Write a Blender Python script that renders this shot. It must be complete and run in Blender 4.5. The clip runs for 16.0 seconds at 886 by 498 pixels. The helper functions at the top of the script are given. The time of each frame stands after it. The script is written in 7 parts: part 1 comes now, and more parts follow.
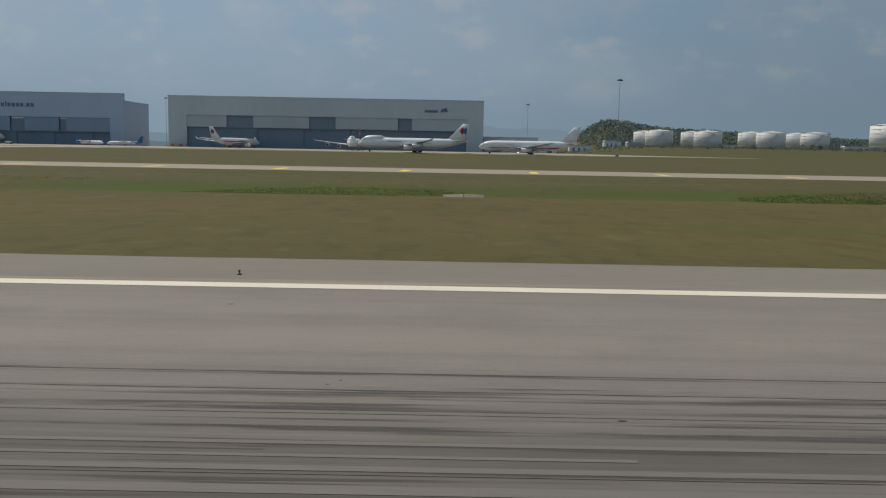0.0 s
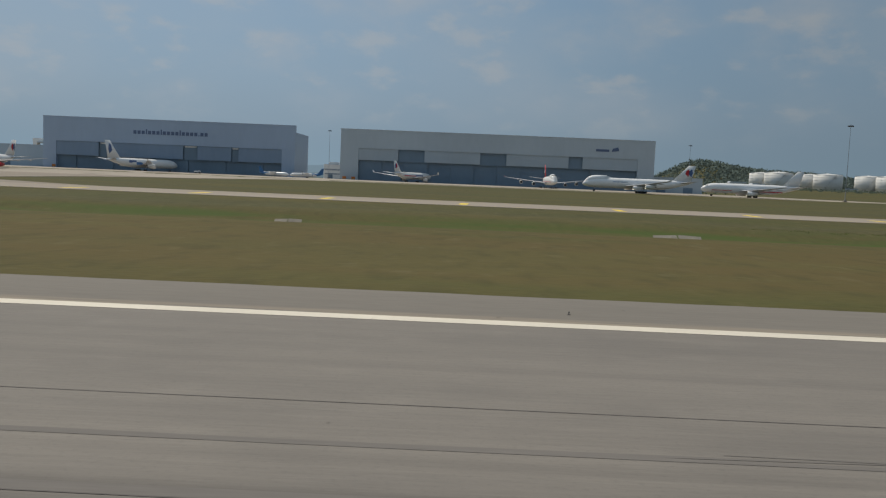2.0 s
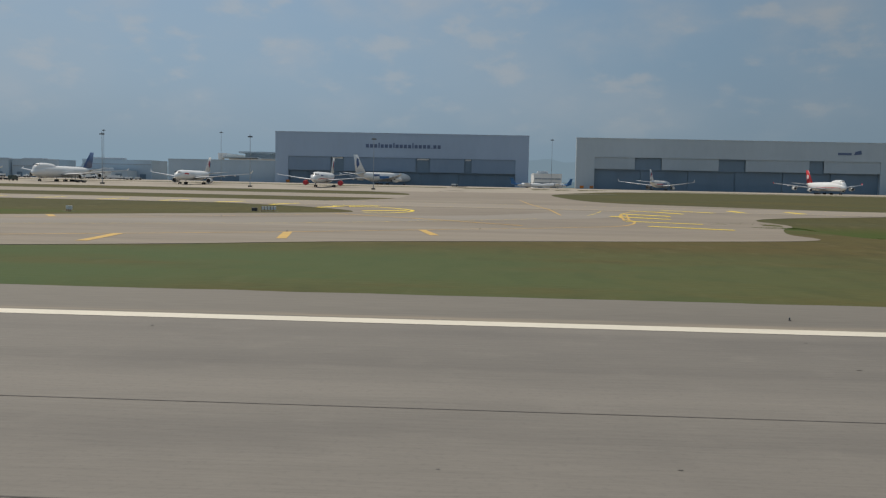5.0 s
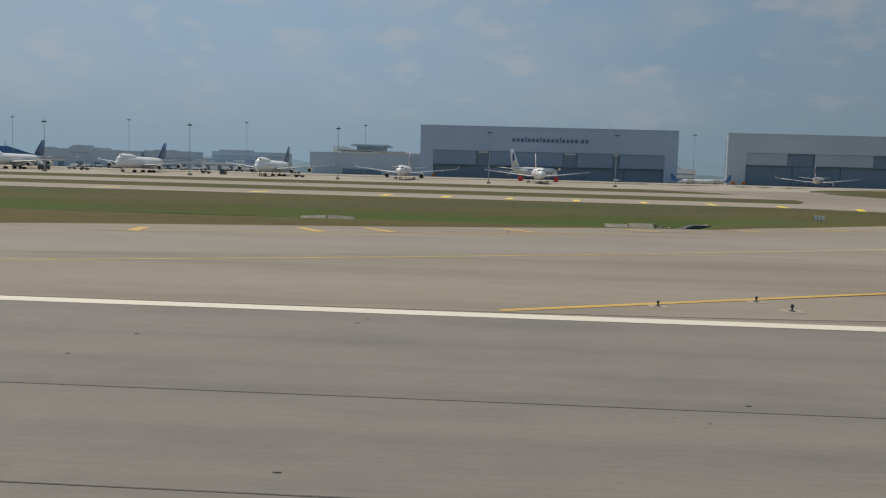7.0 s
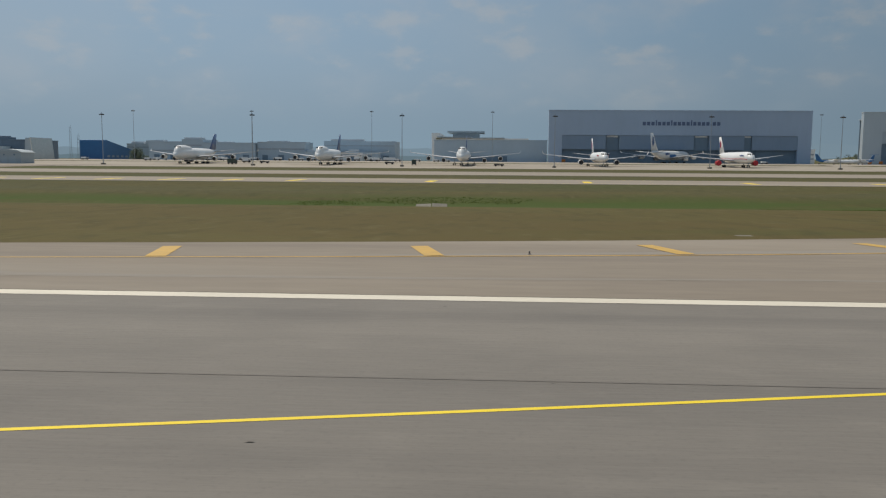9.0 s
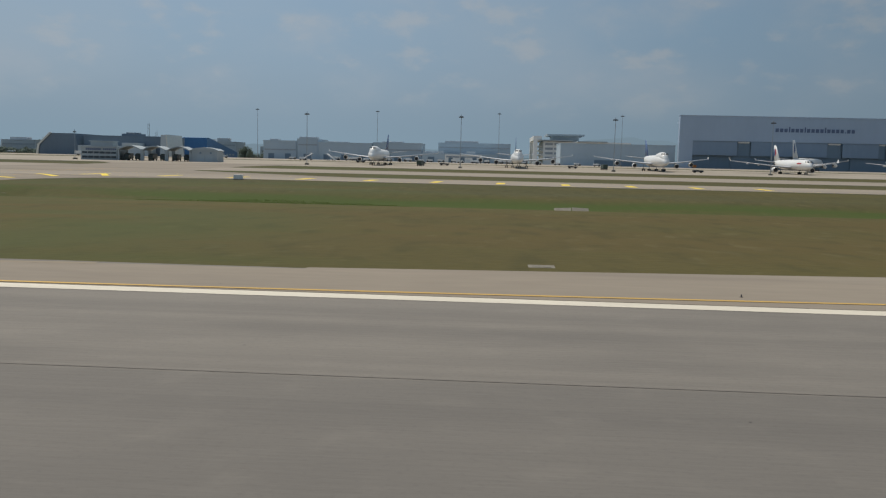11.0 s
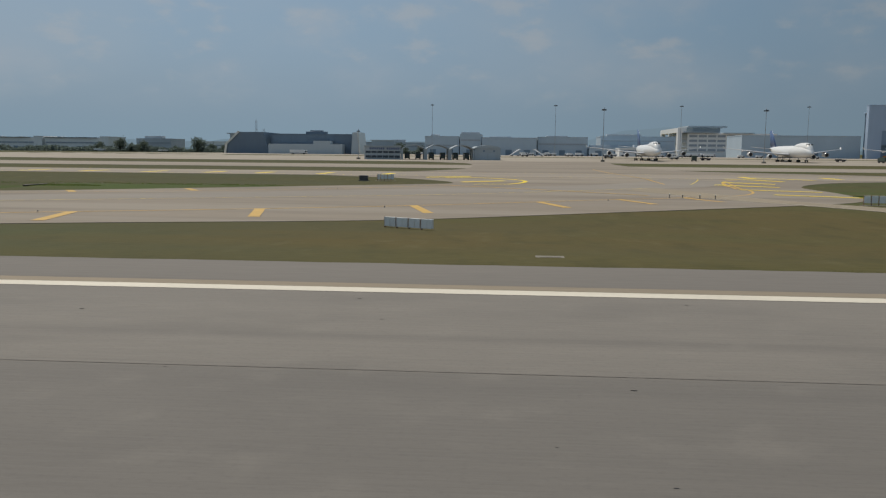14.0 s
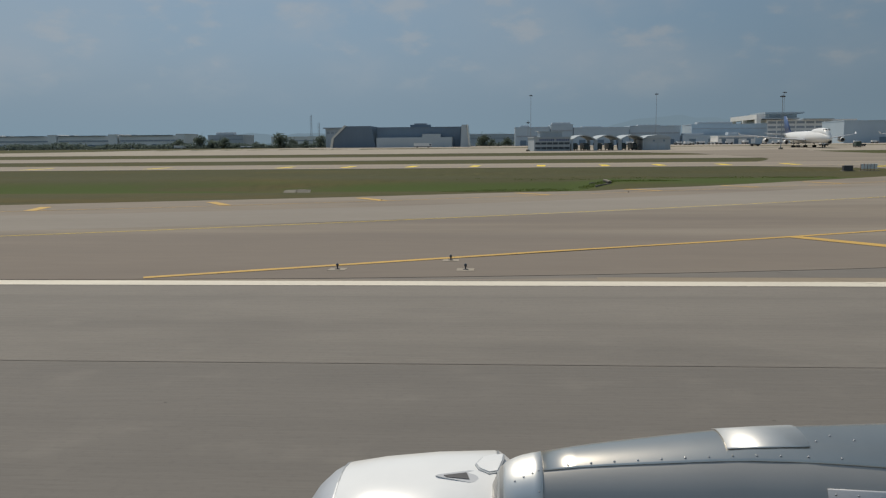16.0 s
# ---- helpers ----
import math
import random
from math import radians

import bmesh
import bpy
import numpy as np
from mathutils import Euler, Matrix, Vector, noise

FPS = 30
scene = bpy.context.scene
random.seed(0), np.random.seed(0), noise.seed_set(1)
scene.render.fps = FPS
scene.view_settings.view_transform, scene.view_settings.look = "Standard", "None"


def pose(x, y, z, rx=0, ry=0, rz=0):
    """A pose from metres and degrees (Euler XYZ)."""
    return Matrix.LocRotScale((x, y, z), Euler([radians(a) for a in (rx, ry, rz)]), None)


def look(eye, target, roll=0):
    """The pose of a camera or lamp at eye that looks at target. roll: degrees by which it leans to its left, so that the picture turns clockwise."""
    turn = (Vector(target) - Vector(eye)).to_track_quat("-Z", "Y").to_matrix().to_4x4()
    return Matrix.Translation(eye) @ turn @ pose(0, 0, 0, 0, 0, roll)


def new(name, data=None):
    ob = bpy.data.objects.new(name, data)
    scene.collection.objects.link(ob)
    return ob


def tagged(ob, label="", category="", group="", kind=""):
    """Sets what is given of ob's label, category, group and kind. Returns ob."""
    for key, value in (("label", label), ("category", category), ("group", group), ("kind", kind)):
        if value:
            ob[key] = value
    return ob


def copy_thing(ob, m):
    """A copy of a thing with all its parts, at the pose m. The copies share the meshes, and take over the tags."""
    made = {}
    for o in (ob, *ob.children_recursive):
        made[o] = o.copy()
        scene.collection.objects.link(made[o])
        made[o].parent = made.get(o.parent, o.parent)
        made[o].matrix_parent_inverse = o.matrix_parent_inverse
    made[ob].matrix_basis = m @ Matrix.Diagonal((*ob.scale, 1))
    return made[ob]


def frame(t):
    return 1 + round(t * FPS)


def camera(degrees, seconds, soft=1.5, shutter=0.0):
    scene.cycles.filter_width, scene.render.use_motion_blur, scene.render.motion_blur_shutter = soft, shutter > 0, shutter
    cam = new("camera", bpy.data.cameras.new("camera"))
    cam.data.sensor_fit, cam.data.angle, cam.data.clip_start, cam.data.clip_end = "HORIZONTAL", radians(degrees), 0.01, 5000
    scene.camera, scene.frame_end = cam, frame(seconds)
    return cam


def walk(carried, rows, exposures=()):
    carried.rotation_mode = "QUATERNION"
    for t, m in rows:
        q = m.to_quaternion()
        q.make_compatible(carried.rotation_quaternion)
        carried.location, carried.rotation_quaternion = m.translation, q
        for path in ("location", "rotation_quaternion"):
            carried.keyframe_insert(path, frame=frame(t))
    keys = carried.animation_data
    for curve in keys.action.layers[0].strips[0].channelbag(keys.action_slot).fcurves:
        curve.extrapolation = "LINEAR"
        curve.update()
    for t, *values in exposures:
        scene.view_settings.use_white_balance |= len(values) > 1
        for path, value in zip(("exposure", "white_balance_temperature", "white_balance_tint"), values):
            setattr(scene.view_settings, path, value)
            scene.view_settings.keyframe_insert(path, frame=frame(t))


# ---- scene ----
import collections

# The seat beside a cabin window: the aircraft rolls along the runway towards -x and the camera looks out to +y.
SIZE = 0.595   # the whole place and the path are drawn at this share of full size; all numbers below are full-size metres
EYE_Y, EYE_Z = 0.0, 4.669
cam = camera(56.72, 16.0, soft=1.25)
EXPOSURES = ((0.0, 0.13, 6600, 10), (8.5, 0.2, 6600, 10), (12.5, 0.14, 6570, 10), (16.0, 0.06, 6600, 10))  # seconds, stops, kelvin, tint
PATH = (  # seconds, x, yaw, pitch, roll
    (0.0, 436.96, 0.084, -6.835, -1.046),
    (0.5, 403.55, 1.353, -7.762, -1.766),
    (1.0, 370.47, 1.392, -6.068, -0.822),
    (1.5, 337.72, 1.477, -4.264, -1.779),
    (2.0, 305.28, 1.200, -4.629, -2.407),
    (2.5, 273.17, 1.825, -4.964, -1.327),
    (3.0, 241.36, 2.218, -4.703, -1.194),
    (3.5, 209.88, 1.708, -4.200, -1.368),
    (3.7, 197.38, 1.819, -3.936, -1.749),
    (4.5, 147.94, 2.161, -4.255, -1.410),
    (5.0, 117.52, 2.378, -4.460, -1.200),
    (5.8, 69.67, 2.732, -4.800, -0.867),
    (6.0, 57.88, 3.047, -4.956, -1.746),
    (6.5, 28.71, 3.118, -5.246, -1.173),
    (7.0, 0.10, 3.080, -5.080, -1.571),
    (7.5, -28.22, 2.899, -5.332, -0.982),
    (8.0, -55.95, 2.647, -5.530, -0.877),
    (8.5, -83.20, 3.018, -5.845, -0.780),
    (8.7, -93.97, 3.012, -6.151, -0.498),
    (9.5, -136.33, 3.175, -6.114, -0.370),
    (10.0, -162.26, 3.282, -6.100, -0.291),
    (10.8, -203.00, 3.461, -6.093, -0.166),
    (11.0, -213.06, 3.627, -6.080, -1.298),
    (11.5, -238.06, 3.459, -6.596, -1.020),
    (12.0, -262.83, 3.703, -7.635, -0.882),
    (12.5, -287.38, 3.419, -8.401, -0.407),
    (13.0, -311.66, 3.846, -7.429, -1.085),
    (13.5, -335.64, 3.954, -7.193, -1.522),
    (14.0, -359.28, 4.195, -6.613, -0.557),
    (14.5, -382.50, 4.510, -6.114, -0.507),
    (15.0, -405.25, 4.343, -6.913, -0.394),
    (15.5, -427.52, 4.480, -6.999, -2.077),
    (16.0, -449.50, 3.760, -7.170, 0.500),
)
BOB = {12.0: 0.04, 13.0: 0.085, 13.5: 0.03}   # small rises of the camera, in metres
walk(cam, [(t, pose(x * SIZE, EYE_Y * SIZE, (EYE_Z + BOB.get(t, 0.0)) * SIZE, 90 + pitch, roll, yaw)) for t, x, yaw, pitch, roll in PATH], EXPOSURES)

# ---------------------------------------------------------------- world and sun
SUN_ELEVATION, SUN_AZIMUTH = 57.0, 128.0   # degrees; azimuth from +x towards +y
world = bpy.data.worlds.new("sky")
scene.world = world
world.use_nodes = True
wn, wl = world.node_tree.nodes, world.node_tree.links
wn.clear()
w_out = wn.new("ShaderNodeOutputWorld")
w_bg = wn.new("ShaderNodeBackground")
w_sky = wn.new("ShaderNodeTexSky")
w_sky.sky_type = "NISHITA"
w_sky.sun_disc = False
w_sky.sun_elevation = radians(SUN_ELEVATION)
w_sky.sun_rotation = radians(90 - SUN_AZIMUTH)
w_sky.air_density, w_sky.dust_density, w_sky.ozone_density = 1.6, 3.0, 2.0
w_co = wn.new("ShaderNodeTexCoord")
w_haze = wn.new("ShaderNodeMix")          # hazy tropical air over the clear sky
w_haze.data_type = "RGBA"
w_haze.inputs["Factor"].default_value = 0.8
w_haze.inputs["B"].default_value = (1.5, 2.62, 4.05, 1)
wl.new(w_sky.outputs["Color"], w_haze.inputs["A"])


def sky_noise(stretch, scale, detail, rough, shift):
    m, t = wn.new("ShaderNodeMapping"), wn.new("ShaderNodeTexNoise")
    m.inputs["Scale"].default_value, m.inputs["Location"].default_value = stretch, shift
    t.inputs["Scale"].default_value, t.inputs["Detail"].default_value, t.inputs["Roughness"].default_value = scale, detail, rough
    wl.new(w_co.outputs["Generated"], m.inputs["Vector"])
    wl.new(m.outputs["Vector"], t.inputs["Vector"])
    return t.outputs["Fac"]


def sky_ramp(value, lo, hi, bottom, top):
    r = wn.new("ShaderNodeMapRange")
    r.interpolation_type = "SMOOTHSTEP"
    for key, v in (("From Min", lo), ("From Max", hi), ("To Min", bottom), ("To Max", top)):
        r.inputs[key].default_value = v
    wl.new(value, r.inputs["Value"])
    return r.outputs["Result"]


def sky_math(kind, a, b):
    m = wn.new("ShaderNodeMath")
    m.operation = kind
    wl.new(a, m.inputs[0])
    wl.new(b, m.inputs[1])
    return m.outputs[0]


def sky_layer(below, factor, colour):
    m = wn.new("ShaderNodeMix")
    m.data_type = "RGBA"
    m.inputs["B"].default_value = (*colour, 1)
    wl.new(below, m.inputs["A"])
    wl.new(factor, m.inputs["Factor"])
    return m.outputs["Result"]


w_sep = wn.new("ShaderNodeSeparateXYZ")
wl.new(w_co.outputs["Generated"], w_sep.inputs[0])
veil = sky_ramp(sky_noise((1, 1, 1.6), 2.6, 4, 0.5, (0.35, 0, 0.1)), 0.34, 0.62, 0.0, 1.0)
banks = sky_ramp(sky_noise((1, 1, 1.7), 7.0, 6, 0.5, (0.4, 0.2, 0.3)), 0.4, 0.78, 0.0, 1.0)
puffs = sky_ramp(sky_noise((1, 1, 2.0), 15.0, 9, 0.52, (0.9, 0.4, 0.7)), 0.46, 0.74, 0.0, 1.0)
height = sky_ramp(w_sep.outputs["Z"], 0.03, 0.1, 0.1, 1.0)
colour = sky_layer(w_haze.outputs["Result"], sky_ramp(sky_math("MULTIPLY", veil, height), 0.0, 1.0, 0.0, 0.35), (3.0, 3.65, 4.3))
colour = sky_layer(colour, sky_ramp(sky_math("MULTIPLY", banks, height), 0.0, 1.0, 0.0, 0.6), (3.3, 3.75, 4.25))
colour = sky_layer(colour, sky_ramp(sky_math("MULTIPLY", puffs, height), 0.0, 1.0, 0.0, 0.5), (3.6, 3.9, 4.2))
colour = sky_layer(colour, sky_ramp(w_sep.outputs["Z"], 0.12, -0.01, 0.0, 0.9), (2.15, 3.08, 3.8))
w_side = wn.new("ShaderNodeMix")          # the haze is brighter towards the sun's side
w_side.data_type, w_side.blend_type = "RGBA", "MULTIPLY"
w_side.inputs["Factor"].default_value = 1.0
wl.new(colour, w_side.inputs["A"])
w_tone = wn.new("ShaderNodeMix")
w_tone.data_type = "RGBA"
w_tone.inputs["A"].default_value, w_tone.inputs["B"].default_value = (1.0, 1.0, 1.0, 1), (0.74, 0.73, 0.71, 1)
wl.new(sky_ramp(w_sep.outputs["X"], -0.3, 0.62, 0.0, 1.0), w_tone.inputs["Factor"])
wl.new(w_tone.outputs["Result"], w_side.inputs["B"])
wl.new(w_side.outputs["Result"], w_bg.inputs["Color"])
w_bg.inputs["Strength"].default_value = 0.095
wl.new(w_bg.outputs["Background"], w_out.inputs["Surface"])

sun_data = bpy.data.lights.new("sun", "SUN")
sun_data.energy, sun_data.angle, sun_data.color = 2.9, radians(2.5), (1.0, 0.92, 0.79)
sun = new("sun", sun_data)
_a, _e = radians(SUN_AZIMUTH), radians(SUN_ELEVATION)
sun.matrix_world = look((math.cos(_a) * math.cos(_e) * 900, math.sin(_a) * math.cos(_e) * 900, math.sin(_e) * 900), (0, 0, 0))


# ---------------------------------------------------------------- materials
def full_size_position(n, l):
    """The place of a surface point in full-size metres."""
    v = n.new("ShaderNodeVectorMath")
    v.operation = "SCALE"
    v.inputs["Scale"].default_value = 1 / SIZE
    l.new(n.new("ShaderNodeNewGeometry").outputs["Position"], v.inputs[0])
    return v.outputs[0]


def material(name, light, dark, scale=1.0, rough=0.6, metal=0.0, bump=0.0, stretch=(1, 1, 1), fine=8.0, fine_amount=0.25, world_space=True, spec=0.4):
    """Two-scale procedural surface: blotches between two colours, fine grain, bump."""
    m = bpy.data.materials.new(name)
    m.use_nodes = True
    n, l = m.node_tree.nodes, m.node_tree.links
    b = n["Principled BSDF"]
    b.inputs["Roughness"].default_value, b.inputs["Metallic"].default_value = rough, metal
    b.inputs["Specular IOR Level"].default_value = spec
    if world_space:
        co = full_size_position(n, l)
    else:
        co = n.new("ShaderNodeTexCoord").outputs["Object"]
    mp = n.new("ShaderNodeMapping")
    mp.inputs["Scale"].default_value = stretch
    l.new(co, mp.inputs["Vector"])
    big, small = n.new("ShaderNodeTexNoise"), n.new("ShaderNodeTexNoise")
    big.inputs["Scale"].default_value, big.inputs["Detail"].default_value = scale, 5
    small.inputs["Scale"].default_value, small.inputs["Detail"].default_value = scale * fine, 4
    l.new(mp.outputs["Vector"], big.inputs["Vector"])
    l.new(mp.outputs["Vector"], small.inputs["Vector"])
    f = n.new("ShaderNodeMix")
    f.data_type = "FLOAT"
    f.inputs["Factor"].default_value = fine_amount
    l.new(big.outputs["Fac"], f.inputs["A"])
    l.new(small.outputs["Fac"], f.inputs["B"])
    r = n.new("ShaderNodeMapRange")
    r.inputs["From Min"].default_value, r.inputs["From Max"].default_value = 0.32, 0.68
    l.new(f.outputs["Result"], r.inputs["Value"])
    c = n.new("ShaderNodeMix")
    c.data_type = "RGBA"
    c.inputs["A"].default_value, c.inputs["B"].default_value = (*dark, 1), (*light, 1)
    l.new(r.outputs["Result"], c.inputs["Factor"])
    l.new(c.outputs["Result"], b.inputs["Base Color"])
    if bump:
        bp = n.new("ShaderNodeBump")
        bp.inputs["Strength"].default_value, bp.inputs["Distance"].default_value = bump, 0.05
        l.new(small.outputs["Fac"], bp.inputs["Height"])
        l.new(bp.outputs["Normal"], b.inputs["Normal"])
    return m


def overlay(m, colour, build):
    """Lays a second colour over the base colour of m, by a factor that build(nodes, links, position) returns."""
    n, l = m.node_tree.nodes, m.node_tree.links
    b = n["Principled BSDF"]
    old = b.inputs["Base Color"].links[0].from_socket
    fac = build(n, l, full_size_position(n, l))
    c = n.new("ShaderNodeMix")
    c.data_type = "RGBA"
    c.inputs["B"].default_value = (*colour, 1)
    l.new(fac, c.inputs["Factor"])
    l.new(old, c.inputs["A"])
    l.new(c.outputs["Result"], b.inputs["Base Color"])
    return m


def ramp_of(n, l, value, lo, hi, top=1.0):
    r = n.new("ShaderNodeMapRange")
    r.interpolation_type = "SMOOTHSTEP"
    for key, v in (("From Min", lo), ("From Max", hi), ("To Min", 0.0), ("To Max", top)):
        r.inputs[key].default_value = v
    l.new(value, r.inputs["Value"])
    return r.outputs["Result"]


def times(n, l, a, b):
    m = n.new("ShaderNodeMath")
    m.operation = "MULTIPLY"
    l.new(a, m.inputs[0])
    l.new(b, m.inputs[1])
    return m.outputs[0]


def noise_of(n, l, position, stretch, scale, detail=4):
    mp, t = n.new("ShaderNodeMapping"), n.new("ShaderNodeTexNoise")
    mp.inputs["Scale"].default_value = stretch
    t.inputs["Scale"].default_value, t.inputs["Detail"].default_value = scale, detail
    l.new(position, mp.inputs["Vector"])
    l.new(mp.outputs["Vector"], t.inputs["Vector"])
    return t.outputs["Fac"]


def axis_of(n, l, position, i):
    s = n.new("ShaderNodeSeparateXYZ")
    l.new(position, s.inputs[0])
    return s.outputs[i]


def translucent(m, share):
    """Lets part of the light through thin leaves and blades."""
    n, l = m.node_tree.nodes, m.node_tree.links
    b, o = n["Principled BSDF"], n["Material Output"]
    t, x = n.new("ShaderNodeBsdfTranslucent"), n.new("ShaderNodeMixShader")
    x.inputs["Fac"].default_value = share
    l.new(b.inputs["Base Color"].links[0].from_socket, t.inputs["Color"])
    l.new(b.outputs[0], x.inputs[1])
    l.new(t.outputs[0], x.inputs[2])
    l.new(x.outputs[0], o.inputs["Surface"])


ASPHALT = material("asphalt", (0.21, 0.19, 0.165), (0.165, 0.151, 0.133), 0.16, 0.85, 0, 0.25, (0.12, 1, 1), 40, 0.3, spec=0.3)


def rubber(n, l, p):
    """Streaks of rubber along the wheel tracks of the touchdown zone."""
    streak = ramp_of(n, l, noise_of(n, l, p, (0.014, 1.5, 1), 1.0, 6), 0.36, 0.68, 0.7)
    near = ramp_of(n, l, axis_of(n, l, p, 1), 16.5, 10.0)
    zone = ramp_of(n, l, axis_of(n, l, p, 0), 60.0, 430.0)
    return times(n, l, times(n, l, streak, near), zone)


def rubber_film(n, l, p):
    """The even dark film where most aircraft touch down."""
    near = ramp_of(n, l, axis_of(n, l, p, 1), 18.5, 9.5, 0.62)
    mottle = ramp_of(n, l, noise_of(n, l, p, (0.06, 1, 1), 1.2, 7), 0.2, 0.6)
    return times(n, l, times(n, l, near, mottle), ramp_of(n, l, axis_of(n, l, p, 0), 345.0, 440.0))


def grain(n, l, p):
    """Dark stones and pores of the worn surface."""
    return ramp_of(n, l, noise_of(n, l, p, (0.8, 1, 1), 9.0, 5), 0.5, 0.75, 0.2)


def worn_lane(n, l, p):
    """The middle paving lanes, darker than the outer one past the first exit."""
    lane = ramp_of(n, l, axis_of(n, l, p, 1), 17.24, 17.0, 0.55)
    return times(n, l, lane, ramp_of(n, l, axis_of(n, l, p, 0), -60.0, -190.0))


overlay(ASPHALT, (0.118, 0.108, 0.098), lambda n, l, p: ramp_of(n, l, noise_of(n, l, p, (0.012, 1, 1), 0.55, 5), 0.45, 0.72, 0.4))
overlay(ASPHALT, (0.225, 0.203, 0.176), lambda n, l, p: ramp_of(n, l, noise_of(n, l, p, (0.02, 1, 1), 0.31, 4), 0.5, 0.72, 0.5))
overlay(ASPHALT, (0.125, 0.116, 0.106), worn_lane)
overlay(ASPHALT, (0.128, 0.118, 0.107), lambda n, l, p: ramp_of(n, l, noise_of(n, l, p, (0.5, 1, 1), 0.3, 9), 0.44, 0.76, 0.45))
overlay(ASPHALT, (0.235, 0.214, 0.186), lambda n, l, p: ramp_of(n, l, noise_of(n, l, p, (0.7, 0.8, 1), 0.9, 9), 0.5, 0.8, 0.3))
overlay(ASPHALT, (0.05, 0.046, 0.044), rubber)
overlay(ASPHALT, (0.052, 0.048, 0.046), rubber_film)
overlay(ASPHALT, (0.09, 0.083, 0.077), grain)
SHOULDER = material("shoulder_asphalt", (0.195, 0.177, 0.157), (0.15, 0.137, 0.122), 0.12, 0.9, 0, 0.25, (0.15, 1, 1), 30, 0.35, spec=0.25)
PALE_SHOULDER = material("pale_shoulder_asphalt", (0.212, 0.192, 0.164), (0.158, 0.144, 0.124), 0.12, 0.9, 0, 0.25, (0.15, 1, 1), 30, 0.35, spec=0.25)
for m in (SHOULDER, PALE_SHOULDER):
    overlay(m, (0.3, 0.25, 0.19), lambda n, l, p: times(n, l, ramp_of(n, l, axis_of(n, l, p, 1), 29.3, 28.3, 0.7), ramp_of(n, l, noise_of(n, l, p, (0.05, 1, 1), 2.0), 0.35, 0.6)))
TAXI = material("taxiway_asphalt", (0.285, 0.243, 0.192), (0.2, 0.169, 0.136), 0.05, 0.9, 0, 0.2, (0.25, 1, 1), 30, 0.3, spec=0.25)
overlay(TAXI, (0.172, 0.146, 0.122), lambda n, l, p: ramp_of(n, l, noise_of(n, l, p, (0.16, 1, 1), 0.16, 6), 0.46, 0.7, 0.55))
overlay(TAXI, (0.295, 0.262, 0.218), lambda n, l, p: ramp_of(n, l, noise_of(n, l, p, (0.1, 1, 1), 0.11, 6), 0.48, 0.68, 0.5))
overlay(TAXI, (0.155, 0.13, 0.112), lambda n, l, p: times(n, l, ramp_of(n, l, axis_of(n, l, p, 0), -395.0, -440.0), times(n, l, ramp_of(n, l, axis_of(n, l, p, 1), 66.0, 54.0), ramp_of(n, l, noise_of(n, l, p, (0.12, 1, 1), 0.12, 5), 0.3, 0.55, 0.6))))
WORN_STRIP = material("worn_beige_asphalt", (0.31, 0.255, 0.185), (0.22, 0.185, 0.14), 0.25, 0.9, 0, 0.2, (0.12, 1, 1), 30, 0.4, spec=0.25)
ROAD = material("service_road_asphalt", (0.315, 0.263, 0.19), (0.24, 0.202, 0.15), 0.08, 0.9, 0, 0.2, (0.4, 0.6, 1), 30, 0.3, spec=0.25)
TAXI_PALE = material("pale_taxiway_asphalt", (0.31, 0.268, 0.218), (0.25, 0.215, 0.175), 0.04, 0.9, 0, 0.1, (0.25, 1, 1), 30, 0.3, spec=0.25)
TAXI_LANE = material("taxiway_lane", (0.275, 0.246, 0.211), (0.222, 0.196, 0.166), 0.08, 0.9, 0, 0.2, (0.25, 1, 1), 30, 0.3, spec=0.25)
CONCRETE = material("apron_concrete", (0.36, 0.315, 0.255), (0.28, 0.245, 0.2), 0.05, 0.9, 0, 0.1, (0.5, 1, 1), 20, 0.3, spec=0.25)
GRASS = material("dry_grass", (0.112, 0.094, 0.036), (0.08, 0.07, 0.028), 0.035, 0.95, 0, 0.6, (0.5, 1, 1), 60, 0.45, spec=0.1)


def between(n, l, value, a, b, c, d, top=1.0):
    """Rises from a to b and falls from c to d."""
    return times(n, l, ramp_of(n, l, value, a, b), ramp_of(n, l, value, d, c, top))


def patchy(n, l, p, stretch, scale, detail, lo, hi, top):
    return ramp_of(n, l, noise_of(n, l, p, stretch, scale, detail), lo, hi, top)


# parched strip between the runway and the ditch, olive beyond it, greener growth along the ditch and on the first exit's island
overlay(GRASS, (0.11, 0.08, 0.033), lambda n, l, p: times(n, l, between(n, l, axis_of(n, l, p, 1), 36.0, 48.0, 84.0, 116.0), patchy(n, l, p, (0.3, 1, 1), 0.06, 5, 0.36, 0.62, 0.85)))
overlay(GRASS, (0.076, 0.075, 0.036), lambda n, l, p: times(n, l, ramp_of(n, l, axis_of(n, l, p, 1), 118.0, 150.0), patchy(n, l, p, (0.3, 1, 1), 0.05, 5, 0.3, 0.6, 0.8)))
overlay(GRASS, (0.064, 0.084, 0.026), lambda n, l, p: patchy(n, l, p, (0.3, 1, 1), 0.06, 6, 0.48, 0.74, 0.45))
overlay(GRASS, (0.05, 0.05, 0.022), lambda n, l, p: patchy(n, l, p, (0.8, 0.35, 1), 0.6, 9, 0.46, 0.76, 0.45))
overlay(GRASS, (0.14, 0.12, 0.06), lambda n, l, p: patchy(n, l, p, (0.7, 0.3, 1), 0.8, 8, 0.56, 0.75, 0.4))
